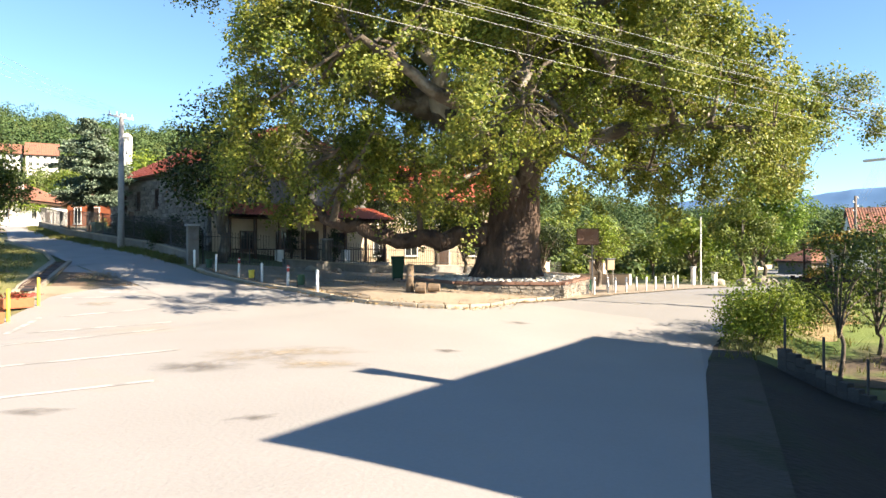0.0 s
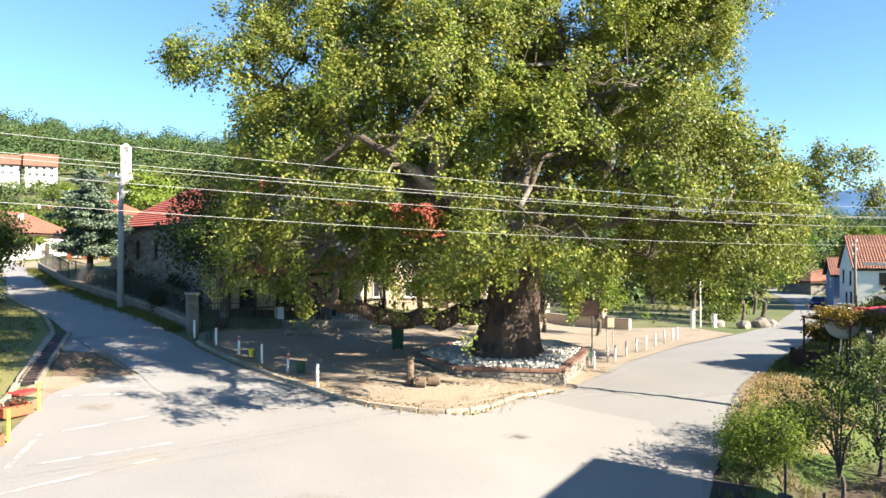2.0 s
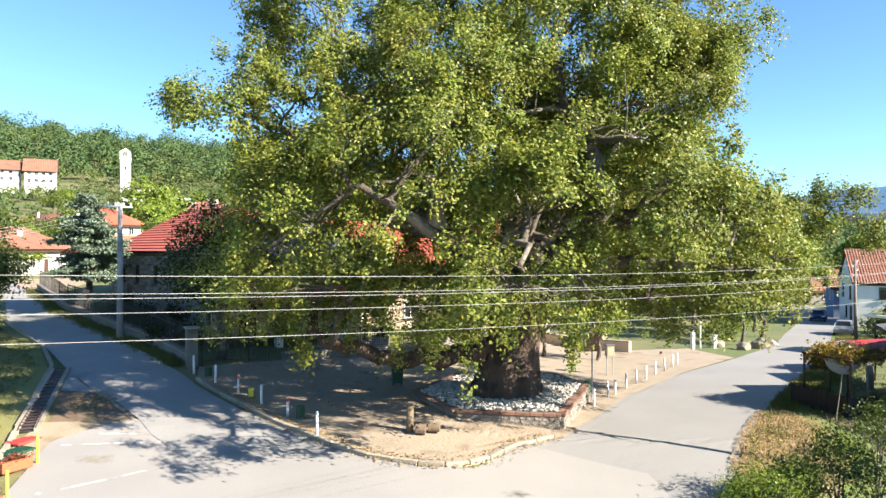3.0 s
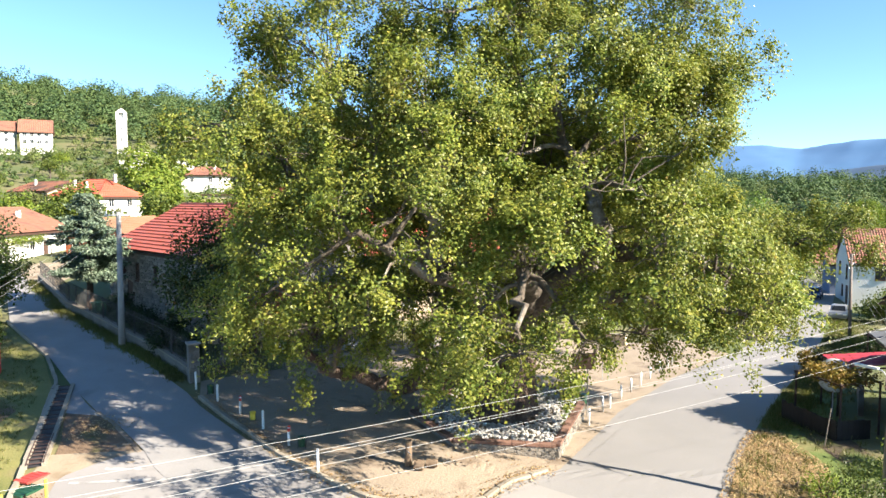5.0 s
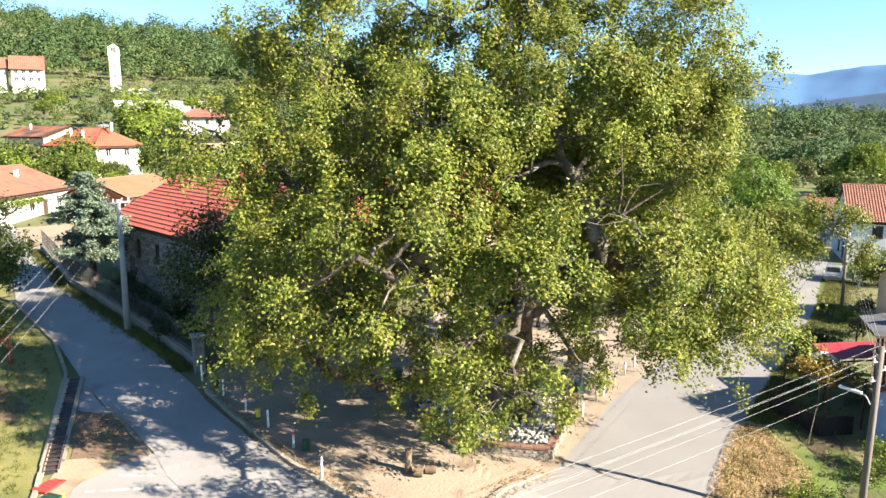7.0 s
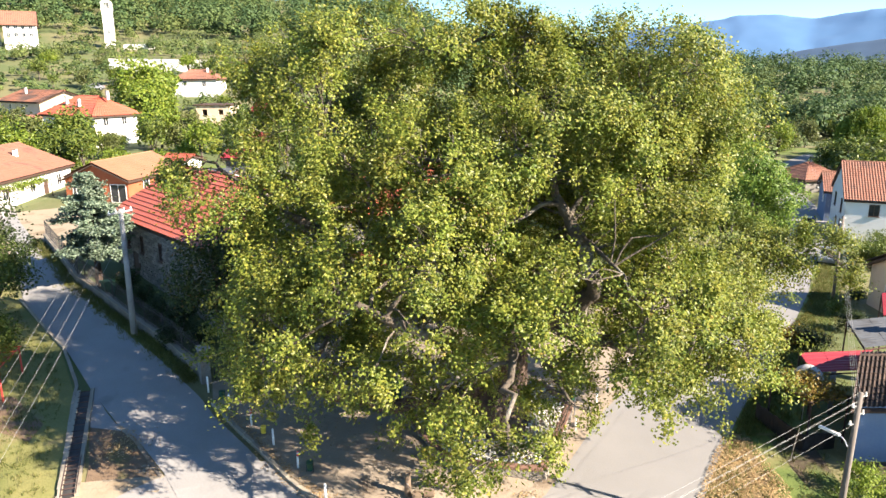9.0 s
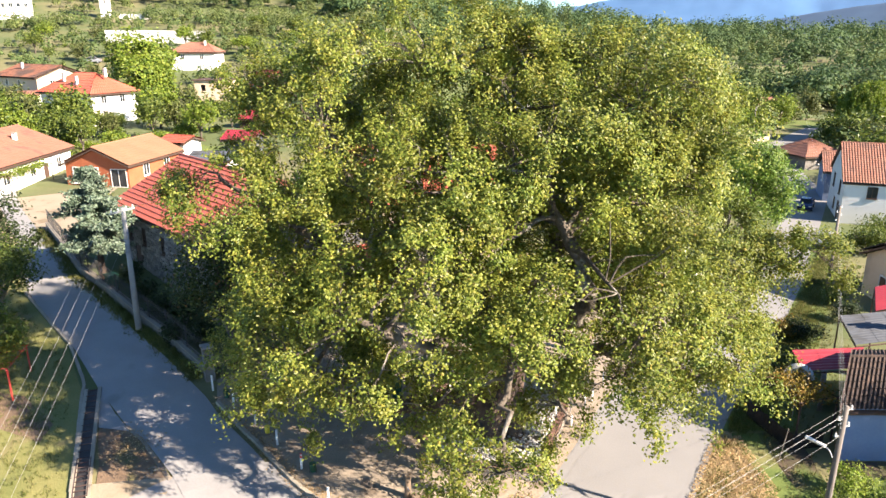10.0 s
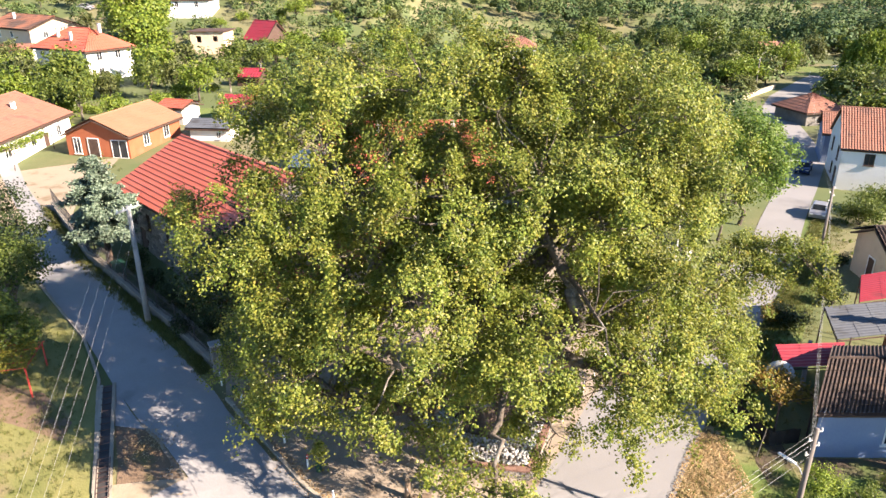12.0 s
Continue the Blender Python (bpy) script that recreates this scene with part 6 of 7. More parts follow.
part("pot", rod((0, 0, 1.6), (0, 0, 1.95), 0.13, 10, 0.11), M["pole_concrete"], ch)
part("yard_wall", boxed(-6, -0.12, -0.5, 0, 0.12, 1.5), M["old_wall"], tagged(thing("yard_wall", pose(*gpt(24.5, 40.5), 0, 0, 60), "dark yard wall between the sheds", "wall"), kind="structure"))


def satellite_dish(x, y, z, yaw):
    d = thing("satellite_dish", pose(x, y, z, 0, 0, yaw), "grey satellite dish on a short mast", "dish")
    bm = bmesh.new()
    rings = 6
    prev = None
    for i in range(1, rings + 1):
        r = 0.8 * i / rings
        ring = [bm.verts.new((r * math.cos(k * math.pi / 12), 0.28 * r * r / 0.8 - 0.05, r * math.sin(k * math.pi / 12) * 1.08)) for k in range(24)]
        if prev:
            for k in range(24):
                bm.faces.new((prev[k], prev[(k + 1) % 24], ring[(k + 1) % 24], ring[k]))
        else:
            bm.faces.new(ring)
        prev = ring
    bmesh.ops.rotate(bm, verts=bm.verts, cent=(0, 0, 0), matrix=Matrix.Rotation(math.radians(-25), 3, "X"))
    bmesh.ops.solidify(bm, geom=list(bm.faces), thickness=0.02)
    part("reflector", bm, M["grey_dish"], d, smooth=True)
    part("mast", rod((0, -0.1, -2.0 - z + 1.6), (0, -0.1, 0.1), 0.03, 8), M["steel"], d)
    part("feed_arm", rod((0, 0, -0.5), (0, 0.75, 0.05), 0.015, 6), M["steel"], d)


M["grey_dish"] = material("grey_dish_paint", (0.45, 0.459, 0.468), (0.522, 0.531, 0.54), 2.0, 9.0, 0.5, 0.0)
satellite_dish(19.7, 34.7, 1.85, 325)


# low added fence, its wood blackened to stand for the yard's shade
M["shade_wood"] = material("shade_black_wood", (0.0155, 0.0112, 0.00868), (0.031, 0.0229, 0.0186), 2.0, 14.0, 0.85, 0.4)


def plank_fence():
    s = thing("plank_fence", pose(*gpt(17.9, 31.2), 0, 0, 12), "low plank fence blackened for shade round the cottage yard", "fence")
    rng = random.Random(8)
    for k in range(12):
        part("plank", boxed(-0.02, 0.3 * k, -0.1, 0.02 + rng.uniform(0, 0.015), 0.3 * k + 0.285, 0.9 + rng.uniform(-0.05, 0.05)), M["shade_wood"], s)
    for k in range(6):
        part("plank", boxed(0.05 + 0.3 * k, -0.02, -0.1, 0.335 + 0.3 * k, 0.02 + rng.uniform(0, 0.015), 0.9 + rng.uniform(-0.05, 0.05)), M["shade_wood"], s)
    part("rail", boxed(0.045, 0.0, 0.6, 0.09, 3.6, 0.68), M["shade_wood"], s)


plank_fence()


# ---------------------------------------------------------------- cars
def car(x, y, yaw, paint, label):
    c = thing("car", pose(*gpt(x, y, 0.03), 0, 0, yaw), label, "car")
    side = [(-2.05, 0.35), (-2.1, 0.75), (-1.9, 0.92), (-1.2, 0.98), (-0.55, 1.42), (0.75, 1.45), (1.55, 1.05), (2.0, 0.98), (2.08, 0.6), (2.05, 0.35)]
    bm = bmesh.new()
    rows = []
    for yy, sc in ((-0.82, 0.93), (-0.6, 1.0), (0.6, 1.0), (0.82, 0.93)):
        rows.append([bm.verts.new((px * (0.99 if abs(yy) > 0.7 else 1), yy if pz < 1.0 else yy * 0.84, pz if pz < 0.9 else 0.9 + (pz - 0.9) * sc)) for px, pz in side])
    for a, b in zip(rows[:-1], rows[1:]):
        for k in range(len(side)):
            bm.faces.new((a[k], a[(k + 1) % len(side)], b[(k + 1) % len(side)], b[k]))
    bm.faces.new(rows[0])
    bm.faces.new(rows[-1][::-1])
    bmesh.ops.bevel(bm, geom=list(bm.edges), offset=0.03, segments=1, affect="EDGES")
    body = part("body", bm, paint, c)
    for s in (-1, 1):
        gl = bmesh.new()
        q = [(-1.0, 1.02), (-0.5, 1.36), (0.7, 1.38), (1.3, 1.06)]
        gl.faces.new([gl.verts.new((px, s * (0.845 if pz < 1.1 else 0.735), pz)) for px, pz in q])
        bmesh.ops.solidify(gl, geom=list(gl.faces), thickness=0.015)
        part("side_window", gl, M["glass"], body)
    for q in ([(-1.2, 1.0), (-0.58, 1.415)], [(1.52, 1.07), (0.8, 1.44)]):
        gl = bmesh.new()
        (ax, az), (bx, bz) = q
        off = 0.02 if ax > 0 else -0.02
        gl.faces.new([gl.verts.new(p) for p in ((ax + off, -0.62, az + 0.02), (ax + off, 0.62, az + 0.02), (bx + off, 0.55, bz), (bx + off, -0.55, bz))])
        bmesh.ops.solidify(gl, geom=list(gl.faces), thickness=0.015)
        part("windscreen", gl, M["glass"], body)
    for wx in (-1.3, 1.3):
        for wy in (-0.8, 0.8):
            t = part("wheel", rod((wx, wy - 0.1, 0.31), (wx, wy + 0.1, 0.31), 0.31, 18), M["rubber"], c)
            part("rim", rod((wx, wy * 1.0 + (0.1 if wy > 0 else -0.1), 0.31), (wx, wy + (0.115 if wy > 0 else -0.115), 0.31), 0.19, 12), M["steel"], t)
    for wy in (-0.6, 0.6):
        part("headlight", boxed(-2.12, wy - 0.15, 0.66, -2.05, wy + 0.15, 0.8, bevel=0.02), M["white_paint"], body)
        part("tail_light", boxed(2.02, wy - 0.12, 0.72, 2.09, wy + 0.12, 0.9, bevel=0.02), M["red_paint"], body)


car(48.4, 90.5, 58, M["car_blue"], "dark blue car parked in the road's shade")
car(40.9, 71.6, 58, M["car_silver"], "silver hatchback parked at the roadside")
car(-82.0, 172.0, 15, M["car_silver"], "pale car parked on the hillside track")


def stepped_wall():
    """Block wall that steps down from the road into the garden, with iron posts."""
    w = thing("stepped_wall", pose(8.2, 17.1, -0.3, 0, 0, -71), "shade-dark concrete block wall stepping down a bank with black iron posts", "wall")
    for k in range(16):
        top = -0.2 - 0.085 * k
        for r in range(5):
            z1 = top - 0.2 * r
            part("block", boxed(0.28 * k + 0.004, -0.1, z1 - 0.194, 0.28 * k + 0.276, 0.1, z1, bevel=0.012), M["dark_block"], w)
    for k in (0, 4, 8, 12):
        z = -0.2 - 0.085 * k
        part("iron_post", rod((0.28 * k + 0.14, 0, z - 0.1), (0.28 * k + 0.14, 0, z + 0.75), 0.03, 8), M["dark_metal"], w)


# concrete darkened to carry the shade on the wall's near face
M["dark_block"] = material("shade_dark_concrete_block", (0.0434, 0.0403, 0.0372), (0.0744, 0.0682, 0.062), 1.2, 10.0, 0.95, 0.5, spread=0.15)
stepped_wall()


# ---------------------------------------------------------------- other trees and shrubs
def crown_points(rng, lobes, density, hollow=0.5):
    out = []
    for lx, ly, lz, rx, ry, rz in lobes:
        n = max(6, int((rx * ry * rz) ** (2 / 3) * density))
        d = rng.normal(0, 1, (n, 3))
        d /= np.linalg.norm(d, axis=1)[:, None]
        out.append(np.concatenate([np.array([lx, ly, lz]) + d * (1 - hollow * rng.random(n) ** 1.6)[:, None] * np.array([rx, ry, rz]), d], 1))
    return np.concatenate(out)


def broadleaf(name, m, height, radius, leaf, mat, label, seed, density=9, per=24, trunk_h=0.3, category="tree", bark=None, spread=0.32, girth=0.035):
    """A tree with a forked trunk and a lobed crown of single leaves."""
    rng = np.random.default_rng(seed)
    t = thing(name, m, label, category)
    h0 = height * trunk_h
    lists = [tube_lists(smooth_line([(0, 0, -0.3), (0.03 * height, 0, h0 * 0.6), (0, 0.02 * height, h0), (0.02, 0, height * 0.75)], 3), np.linspace(girth * height, girth * 0.23 * height, 10), 9, 0.1, seed)]
    lobes = []
    for k in range(9):
        a = k * 2.4 + rng.uniform(-0.4, 0.4)
        rr = radius * rng.uniform(0.35, 0.68) * (1 if k < 6 else 0.5)
        z = h0 + (height - h0) * (rng.uniform(0.18, 0.6) if k < 6 else rng.uniform(0.6, 0.8))
        c = (rr * math.cos(a), rr * math.sin(a), z)
        s = radius * rng.uniform(0.36, 0.56)
        lobes.append((*c, s, s, s * rng.uniform(0.7, 1.0)))
        lists.append(tube_lists([(0, 0, h0 * rng.uniform(0.7, 1.0)), (c[0] * 0.45, c[1] * 0.45, h0 + (z - h0) * 0.6), c], [girth * 0.5 * height, girth * 0.3 * height, girth * 0.11 * height], 6))
    part("trunk", raw_mesh("trunk", *joined(lists)), bark or M["limb_bark"], t, smooth=True)
    cl = crown_points(rng, lobes, density / (radius * 0.12 + 0.4))
    gap = np.array([noise.noise(Vector(c[:3]) * (2.2 / radius) + Vector((seed, 0, 0))) for c in cl])
    cl = cl[gap > -0.3]
    cen = np.repeat(cl, per, axis=0)
    cen[:, :3] += rng.normal(0, spread * min(1, radius / 3), (len(cen), 3))
    cen = cen[cen[:, 2] > 0.1]
    part("crown", raw_mesh("crown", *leaf_cloud(rng, cen[:, :3], leaf, 0.3, face=cen[:, 3:] * 0.8 + np.array([0, 0, 0.4]))), mat, t)
    return t


def shrub(name, m, w, h, leaf, mat, label, seed, n=1400, category="bush"):
    rng = np.random.default_rng(seed)
    t = thing(name, m, label, category)
    stems = []
    for k in range(9):
        a = rng.uniform(0, 6.28)
        stems.append(tube_lists([(0, 0, -0.1), (0.2 * w * math.cos(a), 0.2 * w * math.sin(a), 0.45 * h), (0.4 * w * math.cos(a), 0.4 * w * math.sin(a), 0.8 * h)], [0.03, 0.02, 0.008], 5))
    tagged(part("woody_growth", raw_mesh("woody_growth", *joined(stems)), M["limb_bark"], t), kind="stuff")
    lobes = [(rng.uniform(-0.3, 0.3) * w, rng.uniform(-0.3, 0.3) * w, h * rng.uniform(0.35, 0.72), w * 0.27, w * 0.27, h * 0.3) for k in range(9)]
    cl = crown_points(rng, lobes, n / 120 / max(0.3, (w * w * h * 0.022) ** (2 / 3)))
    cen = np.repeat(cl, 13, axis=0)
    cen[:, :3] += rng.normal(0, 0.07 * w, (len(cen), 3))
    cen = cen[cen[:, 2] > 0.03]
    part("foliage", raw_mesh("foliage", *leaf_cloud(rng, cen[:, :3], leaf, 0.1, face=cen[:, 3:] * 0.8 + np.array([0, 0, 0.4]))), mat, t)
    return t


def conifer(m, height, radius, label, seed):
    rng = np.random.default_rng(seed)
    t = thing("blue_spruce", m, label, "conifer")
    part("trunk", raw_mesh("trunk", *tube_lists([(0, 0, -0.3), (0.05, 0, height * 0.3), (0, 0, height * 0.97)], [0.28, 0.2, 0.03], 9, 0.08)), M["bark"], t, smooth=True)
    boughs, cen = [], []
    z = height * 0.3
    while z < height * 0.97:
        f = (z - height * 0.3) / (height * 0.7)
        reach = radius * (1 - f) ** 0.75 * (0.75 + 0.25 * math.sin(min(1, f * 4) * 1.57)) + 0.2
        for k in range(5 if f < 0.7 else 4):
            a = rng.uniform(0, 6.28)
            r = reach * rng.uniform(0.45, 1.2)
            end = np.array([r * math.cos(a), r * math.sin(a), z - 0.12 * r + 0.12 * r * r / max(radius, 1)])
            boughs.append(tube_lists([(0, 0, z), end * [0.5, 0.5, 1] + [0, 0, 0.04], end], [0.05, 0.03, 0.01], 4))
            s = np.linspace(0.25, 1.0, int(26 * r) + 6)[:, None]
            line = np.array([0, 0, z]) * (1 - s) + end * s
            line = np.repeat(line, 7, axis=0)
            cen.append(line + rng.normal(0, 1, line.shape) * np.array([0.2, 0.2, 0.1]))
        z += rng.uniform(0.2, 0.34)
    part("boughs", raw_mesh("boughs", *joined(boughs)), M["bark"], t)
    part("needles", raw_mesh("needles", *leaf_cloud(rng, np.concatenate(cen), 0.2, 0.1)), M["needle"], t, "blue-grey needles")
    return t


conifer(pose(*gpt(-24.9, 49.6)), 8.6, 2.9, "blue-grey spruce behind the lane wall", 4)

# dark trees and a yellowing vine on the left
broadleaf("dark_tree", pose(*gpt(-27.6, 41.6)), 6.4, 3.0, 0.17, M["leaf_garden"], "leafy green tree beside the lane", 21, per=34)
broadleaf("dark_tree", pose(*gpt(-31.4, 46.8)), 7.0, 3.4, 0.2, M["leaf_dark"], "dark leafy tree on the lawn", 22, per=34)
broadleaf("dark_tree", pose(*gpt(-25.8, 37.2)), 4.2, 2.2, 0.2, M["leaf_green"], "green leafy tree beside the lane", 23, per=34)


def pergola(x, y, yaw, w, d, h, label, mat, seed, leaves=1800, leaf=0.14, metal="rust"):
    rng = np.random.default_rng(seed)
    p = thing("vine_pergola", pose(*gpt(x, y), 0, 0, yaw), label, "pergola")
    for a in (0, w):
        for b in (0, d):
            part("post", rod((a, b, -0.3), (a, b, h), 0.05, 8), M[metal], p)
    for k in range(5):
        part("rail", rod((-0.15, d * k / 4, h), (w + 0.15, d * k / 4, h + 0.02), 0.025, 6), M[metal], p)
    for a in (0, w):
        part("beam", rod((a, -0.15, h - 0.04), (a, d + 0.15, h - 0.04), 0.035, 6), M[metal], p)
    cl = np.stack([rng.uniform(0, w, leaves // 14), rng.uniform(0, d, leaves // 14), h + rng.uniform(-0.15, 0.3, leaves // 14)], 1)
    cen = np.repeat(cl, 14, axis=0)
    part("vine", raw_mesh("vine", *leaf_cloud(rng, cen + rng.normal(0, 0.18, cen.shape), leaf, 0.2)), mat, p)


M["leaf_lime"] = leaf_material("lime_vine_leaves", [(0.0, (0.124, 0.136, 0.0186)), (0.6, (0.248, 0.236, 0.0248)), (1.0, (0.31, 0.248, 0.0372))])
pergola(-26.2, 33.4, 12, 3.4, 3.0, 2.0, "red-painted pipe pergola with a yellowing vine", M["leaf_lime"], 31, 2600, metal="red_paint")
pergola(18.3, 31.6, 14, 2.2, 2.8, 2.5, "pergola with a brown autumn vine by the cottage", M["leaf_yellow"], 32, 2600)
pergola(-43.5, 70.5, 90, 8.0, 3.0, 2.2, "white-posted pergola with vines along the house", M["leaf_bright"], 33, 2200, 0.2)

# the young tree, hedge and saplings right of the road
broadleaf("young_fruit_tree", pose(*gpt(9.9, 17.6)), 4.3, 1.7, 0.085, M["leaf_garden"], "young fruit tree beside the kerb", 41, density=14, per=26, trunk_h=0.33, spread=0.22, girth=0.016)
broadleaf("young_fruit_tree", pose(*gpt(12.6, 20.4)), 4.4, 1.8, 0.09, M["leaf_garden"], "young fruit tree in the roadside garden", 42, density=14, per=26, trunk_h=0.2, spread=0.22, girth=0.016)
broadleaf("young_fruit_tree", pose(*gpt(14.6, 18.2)), 4.0, 1.8, 0.09, M["leaf_garden"], "slender fruit tree in the roadside garden", 43, density=14, per=26, trunk_h=0.2, spread=0.22, girth=0.016)
shrub("hedge_bush", pose(*gpt(8.9, 19.8)), 2.3, 1.9, 0.075, M["leaf_bright"], "bright green bush at the road edge", 51, 8000)
shrub("hedge_bush", pose(*gpt(10.6, 21.6)), 2.0, 1.7, 0.08, M["leaf_green"], "leafy green bush at the road edge", 52, 6000)
shrub("hedge_bush", pose(*gpt(14.2, 25.2)), 1.6, 1.0, 0.09, M["leaf_bright"], "low green bush at the foot of a pole", 53, 1800)
shrub("hedge_bush", pose(*gpt(19.0, 27.6)), 2.0, 1.4, 0.1, M["leaf_bright"], "bright green bush before the cottage", 54, 2600)
broadleaf("roadside_tree", pose(*gpt(31.0, 68.4)), 12.8, 4.4, 0.24, M["leaf_fresh"], "feathery green tree beside the road bend", 61, density=13, per=34, trunk_h=0.2, girth=0.018)
broadleaf("roadside_tree", pose(*gpt(27.0, 63.5)), 8.0, 3.0, 0.24, M["leaf_green"], "green tree beside the road bend", 62, density=11, per=26, girth=0.02)
broadleaf("roadside_tree", pose(*gpt(33.6, 76.0)), 8.6, 3.6, 0.24, M["leaf_green"], "green tree along the road", 63, density=11, per=26, girth=0.02)
shrub("hedge_bush", pose(*gpt(43.6, 68.6)), 4.4, 2.8, 0.22, M["leaf_green"], "broad green bush in a front garden", 64, 3000)
shrub("hedge_bush", pose(*gpt(47.6, 72.6)), 5.0, 3.2, 0.22, M["leaf_green"], "broad green bush below the street house", 65, 3000)
shrub("hedge_bush", pose(*gpt(52.6, 74.0)), 5.0, 3.2, 0.22, M["leaf_dark"], "dark green bush below the street house", 66, 3000)
shrub("garden_shrub", pose(*gpt(24.6, 34.0 + 12)), 2.0, 1.6, 0.14, M["leaf_yellow"], "yellow flowering shrub by the yard", 67, 1500)

broadleaf("garden_tree", pose(*gpt(15.0, 10.9)), 5.6, 2.2, 0.16, M["leaf_green"], "leafy garden tree behind the corner house", 44, density=10, per=20)
for x, y, h, r, k in ((25.9, 27.9, 7.4, 2.4, 46), (29.8, 26.6, 7.8, 2.6, 47)):   # out of view, added to shade the cottage front and the yard
    broadleaf("garden_tree", pose(*gpt(x, y)), h, r, 0.16, M["leaf_green"], "unseen garden tree shading the cottage front", k, density=12, per=26)
broadleaf("garden_tree", pose(*gpt(17.6, 13.0)), 5.2, 2.2, 0.16, M["leaf_green"], "leafy garden tree behind the corner house", 45, density=10, per=20)
shrub("hedge_bush", pose(*gpt(25.7, 45.4)), 2.4, 1.8, 0.12, M["leaf_dark"], "dark rounded bush on the grass verge", 560, 2200)
# added bush, fills a spot that is only shaded ground
shrub("hedge_bush", pose(*gpt(30.6, 49.1)), 2.2, 1.6, 0.12, M["leaf_dark"], "dark bush standing for shade beside the shed", 561, 2200)
shrub("hedge_bush", pose(*gpt(31.9, 53.5)), 1.8, 1.4, 0.12, M["leaf_green"], "green bush on the verge", 562, 2200)
shrub("hedge_bush", pose(*gpt(35.9, 57.4)), 1.6, 1.2, 0.12, M["leaf_dark"], "dark bush at the yard edge", 563, 2200)
# bushes added with dark leaves to deepen the courtyard shade
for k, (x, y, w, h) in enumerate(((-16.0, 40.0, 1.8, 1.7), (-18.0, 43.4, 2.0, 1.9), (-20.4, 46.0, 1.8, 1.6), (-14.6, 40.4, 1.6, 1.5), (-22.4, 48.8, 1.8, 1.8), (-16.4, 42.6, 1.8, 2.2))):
    shrub("courtyard_bush", pose(*gpt(x, y)), w, h, 0.12, M["leaf_dark"], "dark bush added for shade behind the lane wall", 590 + k, 1800)
for k, (x, y, w) in enumerate(((20.6, 26.6, 1.8), (22.6, 27.6, 1.6), (24.4, 26.8, 2.0))):
    shrub("hedge_bush", pose(*gpt(x, y)), w, 1.1, 0.1, M["leaf_green"], "green garden bush before the cottage wall", 580 + k, 1800)
# courtyard trees behind the fence
broadleaf("garden_tree", pose(*gpt(11.0, 50.0)), 5.4, 2.0, 0.17, M["leaf_bright"], "bright green young tree behind the terrace", 73, density=10, per=24)
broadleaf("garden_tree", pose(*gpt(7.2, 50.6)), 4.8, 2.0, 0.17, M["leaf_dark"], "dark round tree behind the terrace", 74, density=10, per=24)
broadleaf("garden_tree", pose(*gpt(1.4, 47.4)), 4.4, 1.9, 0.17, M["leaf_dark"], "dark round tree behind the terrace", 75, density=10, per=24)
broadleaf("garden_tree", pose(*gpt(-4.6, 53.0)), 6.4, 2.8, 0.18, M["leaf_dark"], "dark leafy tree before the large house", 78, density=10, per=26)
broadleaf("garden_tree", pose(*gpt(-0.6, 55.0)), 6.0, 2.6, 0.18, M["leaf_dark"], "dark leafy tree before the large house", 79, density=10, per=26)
shrub("hedge_bush", pose(*gpt(24.0, 61.5)), 3.0, 2.0, 0.18, M["leaf_green"], "green bush on the roadside lawn", 571, 1800)
shrub("hedge_bush", pose(*gpt(27.6, 67.0)), 3.0, 2.2, 0.18, M["leaf_bright"], "bright green bush on the roadside lawn", 572, 1800)
broadleaf("big_garden_tree", pose(*gpt(-58.5, 141.5)), 13.0, 6.5, 0.6, M["leaf_bright"], "big bright green tree beside the hip-roofed house", 76, density=7, per=12, spread=0.6)
broadleaf("big_garden_tree", pose(*gpt(-52.5, 131.0)), 9.0, 5.0, 0.6, M["leaf_bright"], "bright green tree below the hip-roofed house", 77, density=7, per=12, spread=0.6)
shrub("hedge_bush", pose(*gpt(17.6, 26.8)), 1.6, 0.9, 0.09, M["leaf_green"], "low green bush on the verge", 55, 1500)
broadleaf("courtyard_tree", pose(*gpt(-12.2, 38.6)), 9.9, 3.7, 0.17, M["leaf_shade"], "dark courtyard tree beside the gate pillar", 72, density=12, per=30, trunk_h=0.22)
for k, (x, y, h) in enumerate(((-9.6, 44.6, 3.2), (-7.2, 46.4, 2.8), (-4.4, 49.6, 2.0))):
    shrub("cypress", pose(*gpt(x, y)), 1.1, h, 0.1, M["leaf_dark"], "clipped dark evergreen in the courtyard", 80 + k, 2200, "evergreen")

M["leaf_olive"] = leaf_material("olive_leaves", [(0.0, (0.0521, 0.0707, 0.0186)), (0.6, (0.104, 0.122, 0.0335)), (1.0, (0.163, 0.179, 0.0521))])
# prototypes for the middle distance, then copies
PROTO = [
    broadleaf("village_tree", pose(*gpt(-52.0, 100.0)), 7.5, 4.0, 0.5, M["leaf_green"], "green village garden tree", 101, density=6, per=9, spread=0.45),
    broadleaf("village_tree", pose(*gpt(-44.0, 112.0)), 6.6, 3.8, 0.5, M["leaf_bright"], "bright green village garden tree", 102, density=6, per=9, spread=0.45),
    broadleaf("village_tree", pose(*gpt(-60.0, 104.0)), 6.0, 3.6, 0.5, M["leaf_olive"], "olive green village garden tree", 103, density=6, per=9, spread=0.45),
    shrub("village_bush", pose(*gpt(-50.0, 92.0)), 5.0, 3.0, 0.4, M["leaf_bright"], "spreading green garden bush", 104, 800),
]


ROAD_Y, ROAD_X = (56, 60, 82, 97, 110, 122, 134, 148, 168, 194), (28, 30.7, 43.5, 51, 56, 59.7, 64, 71.8, 86, 108)


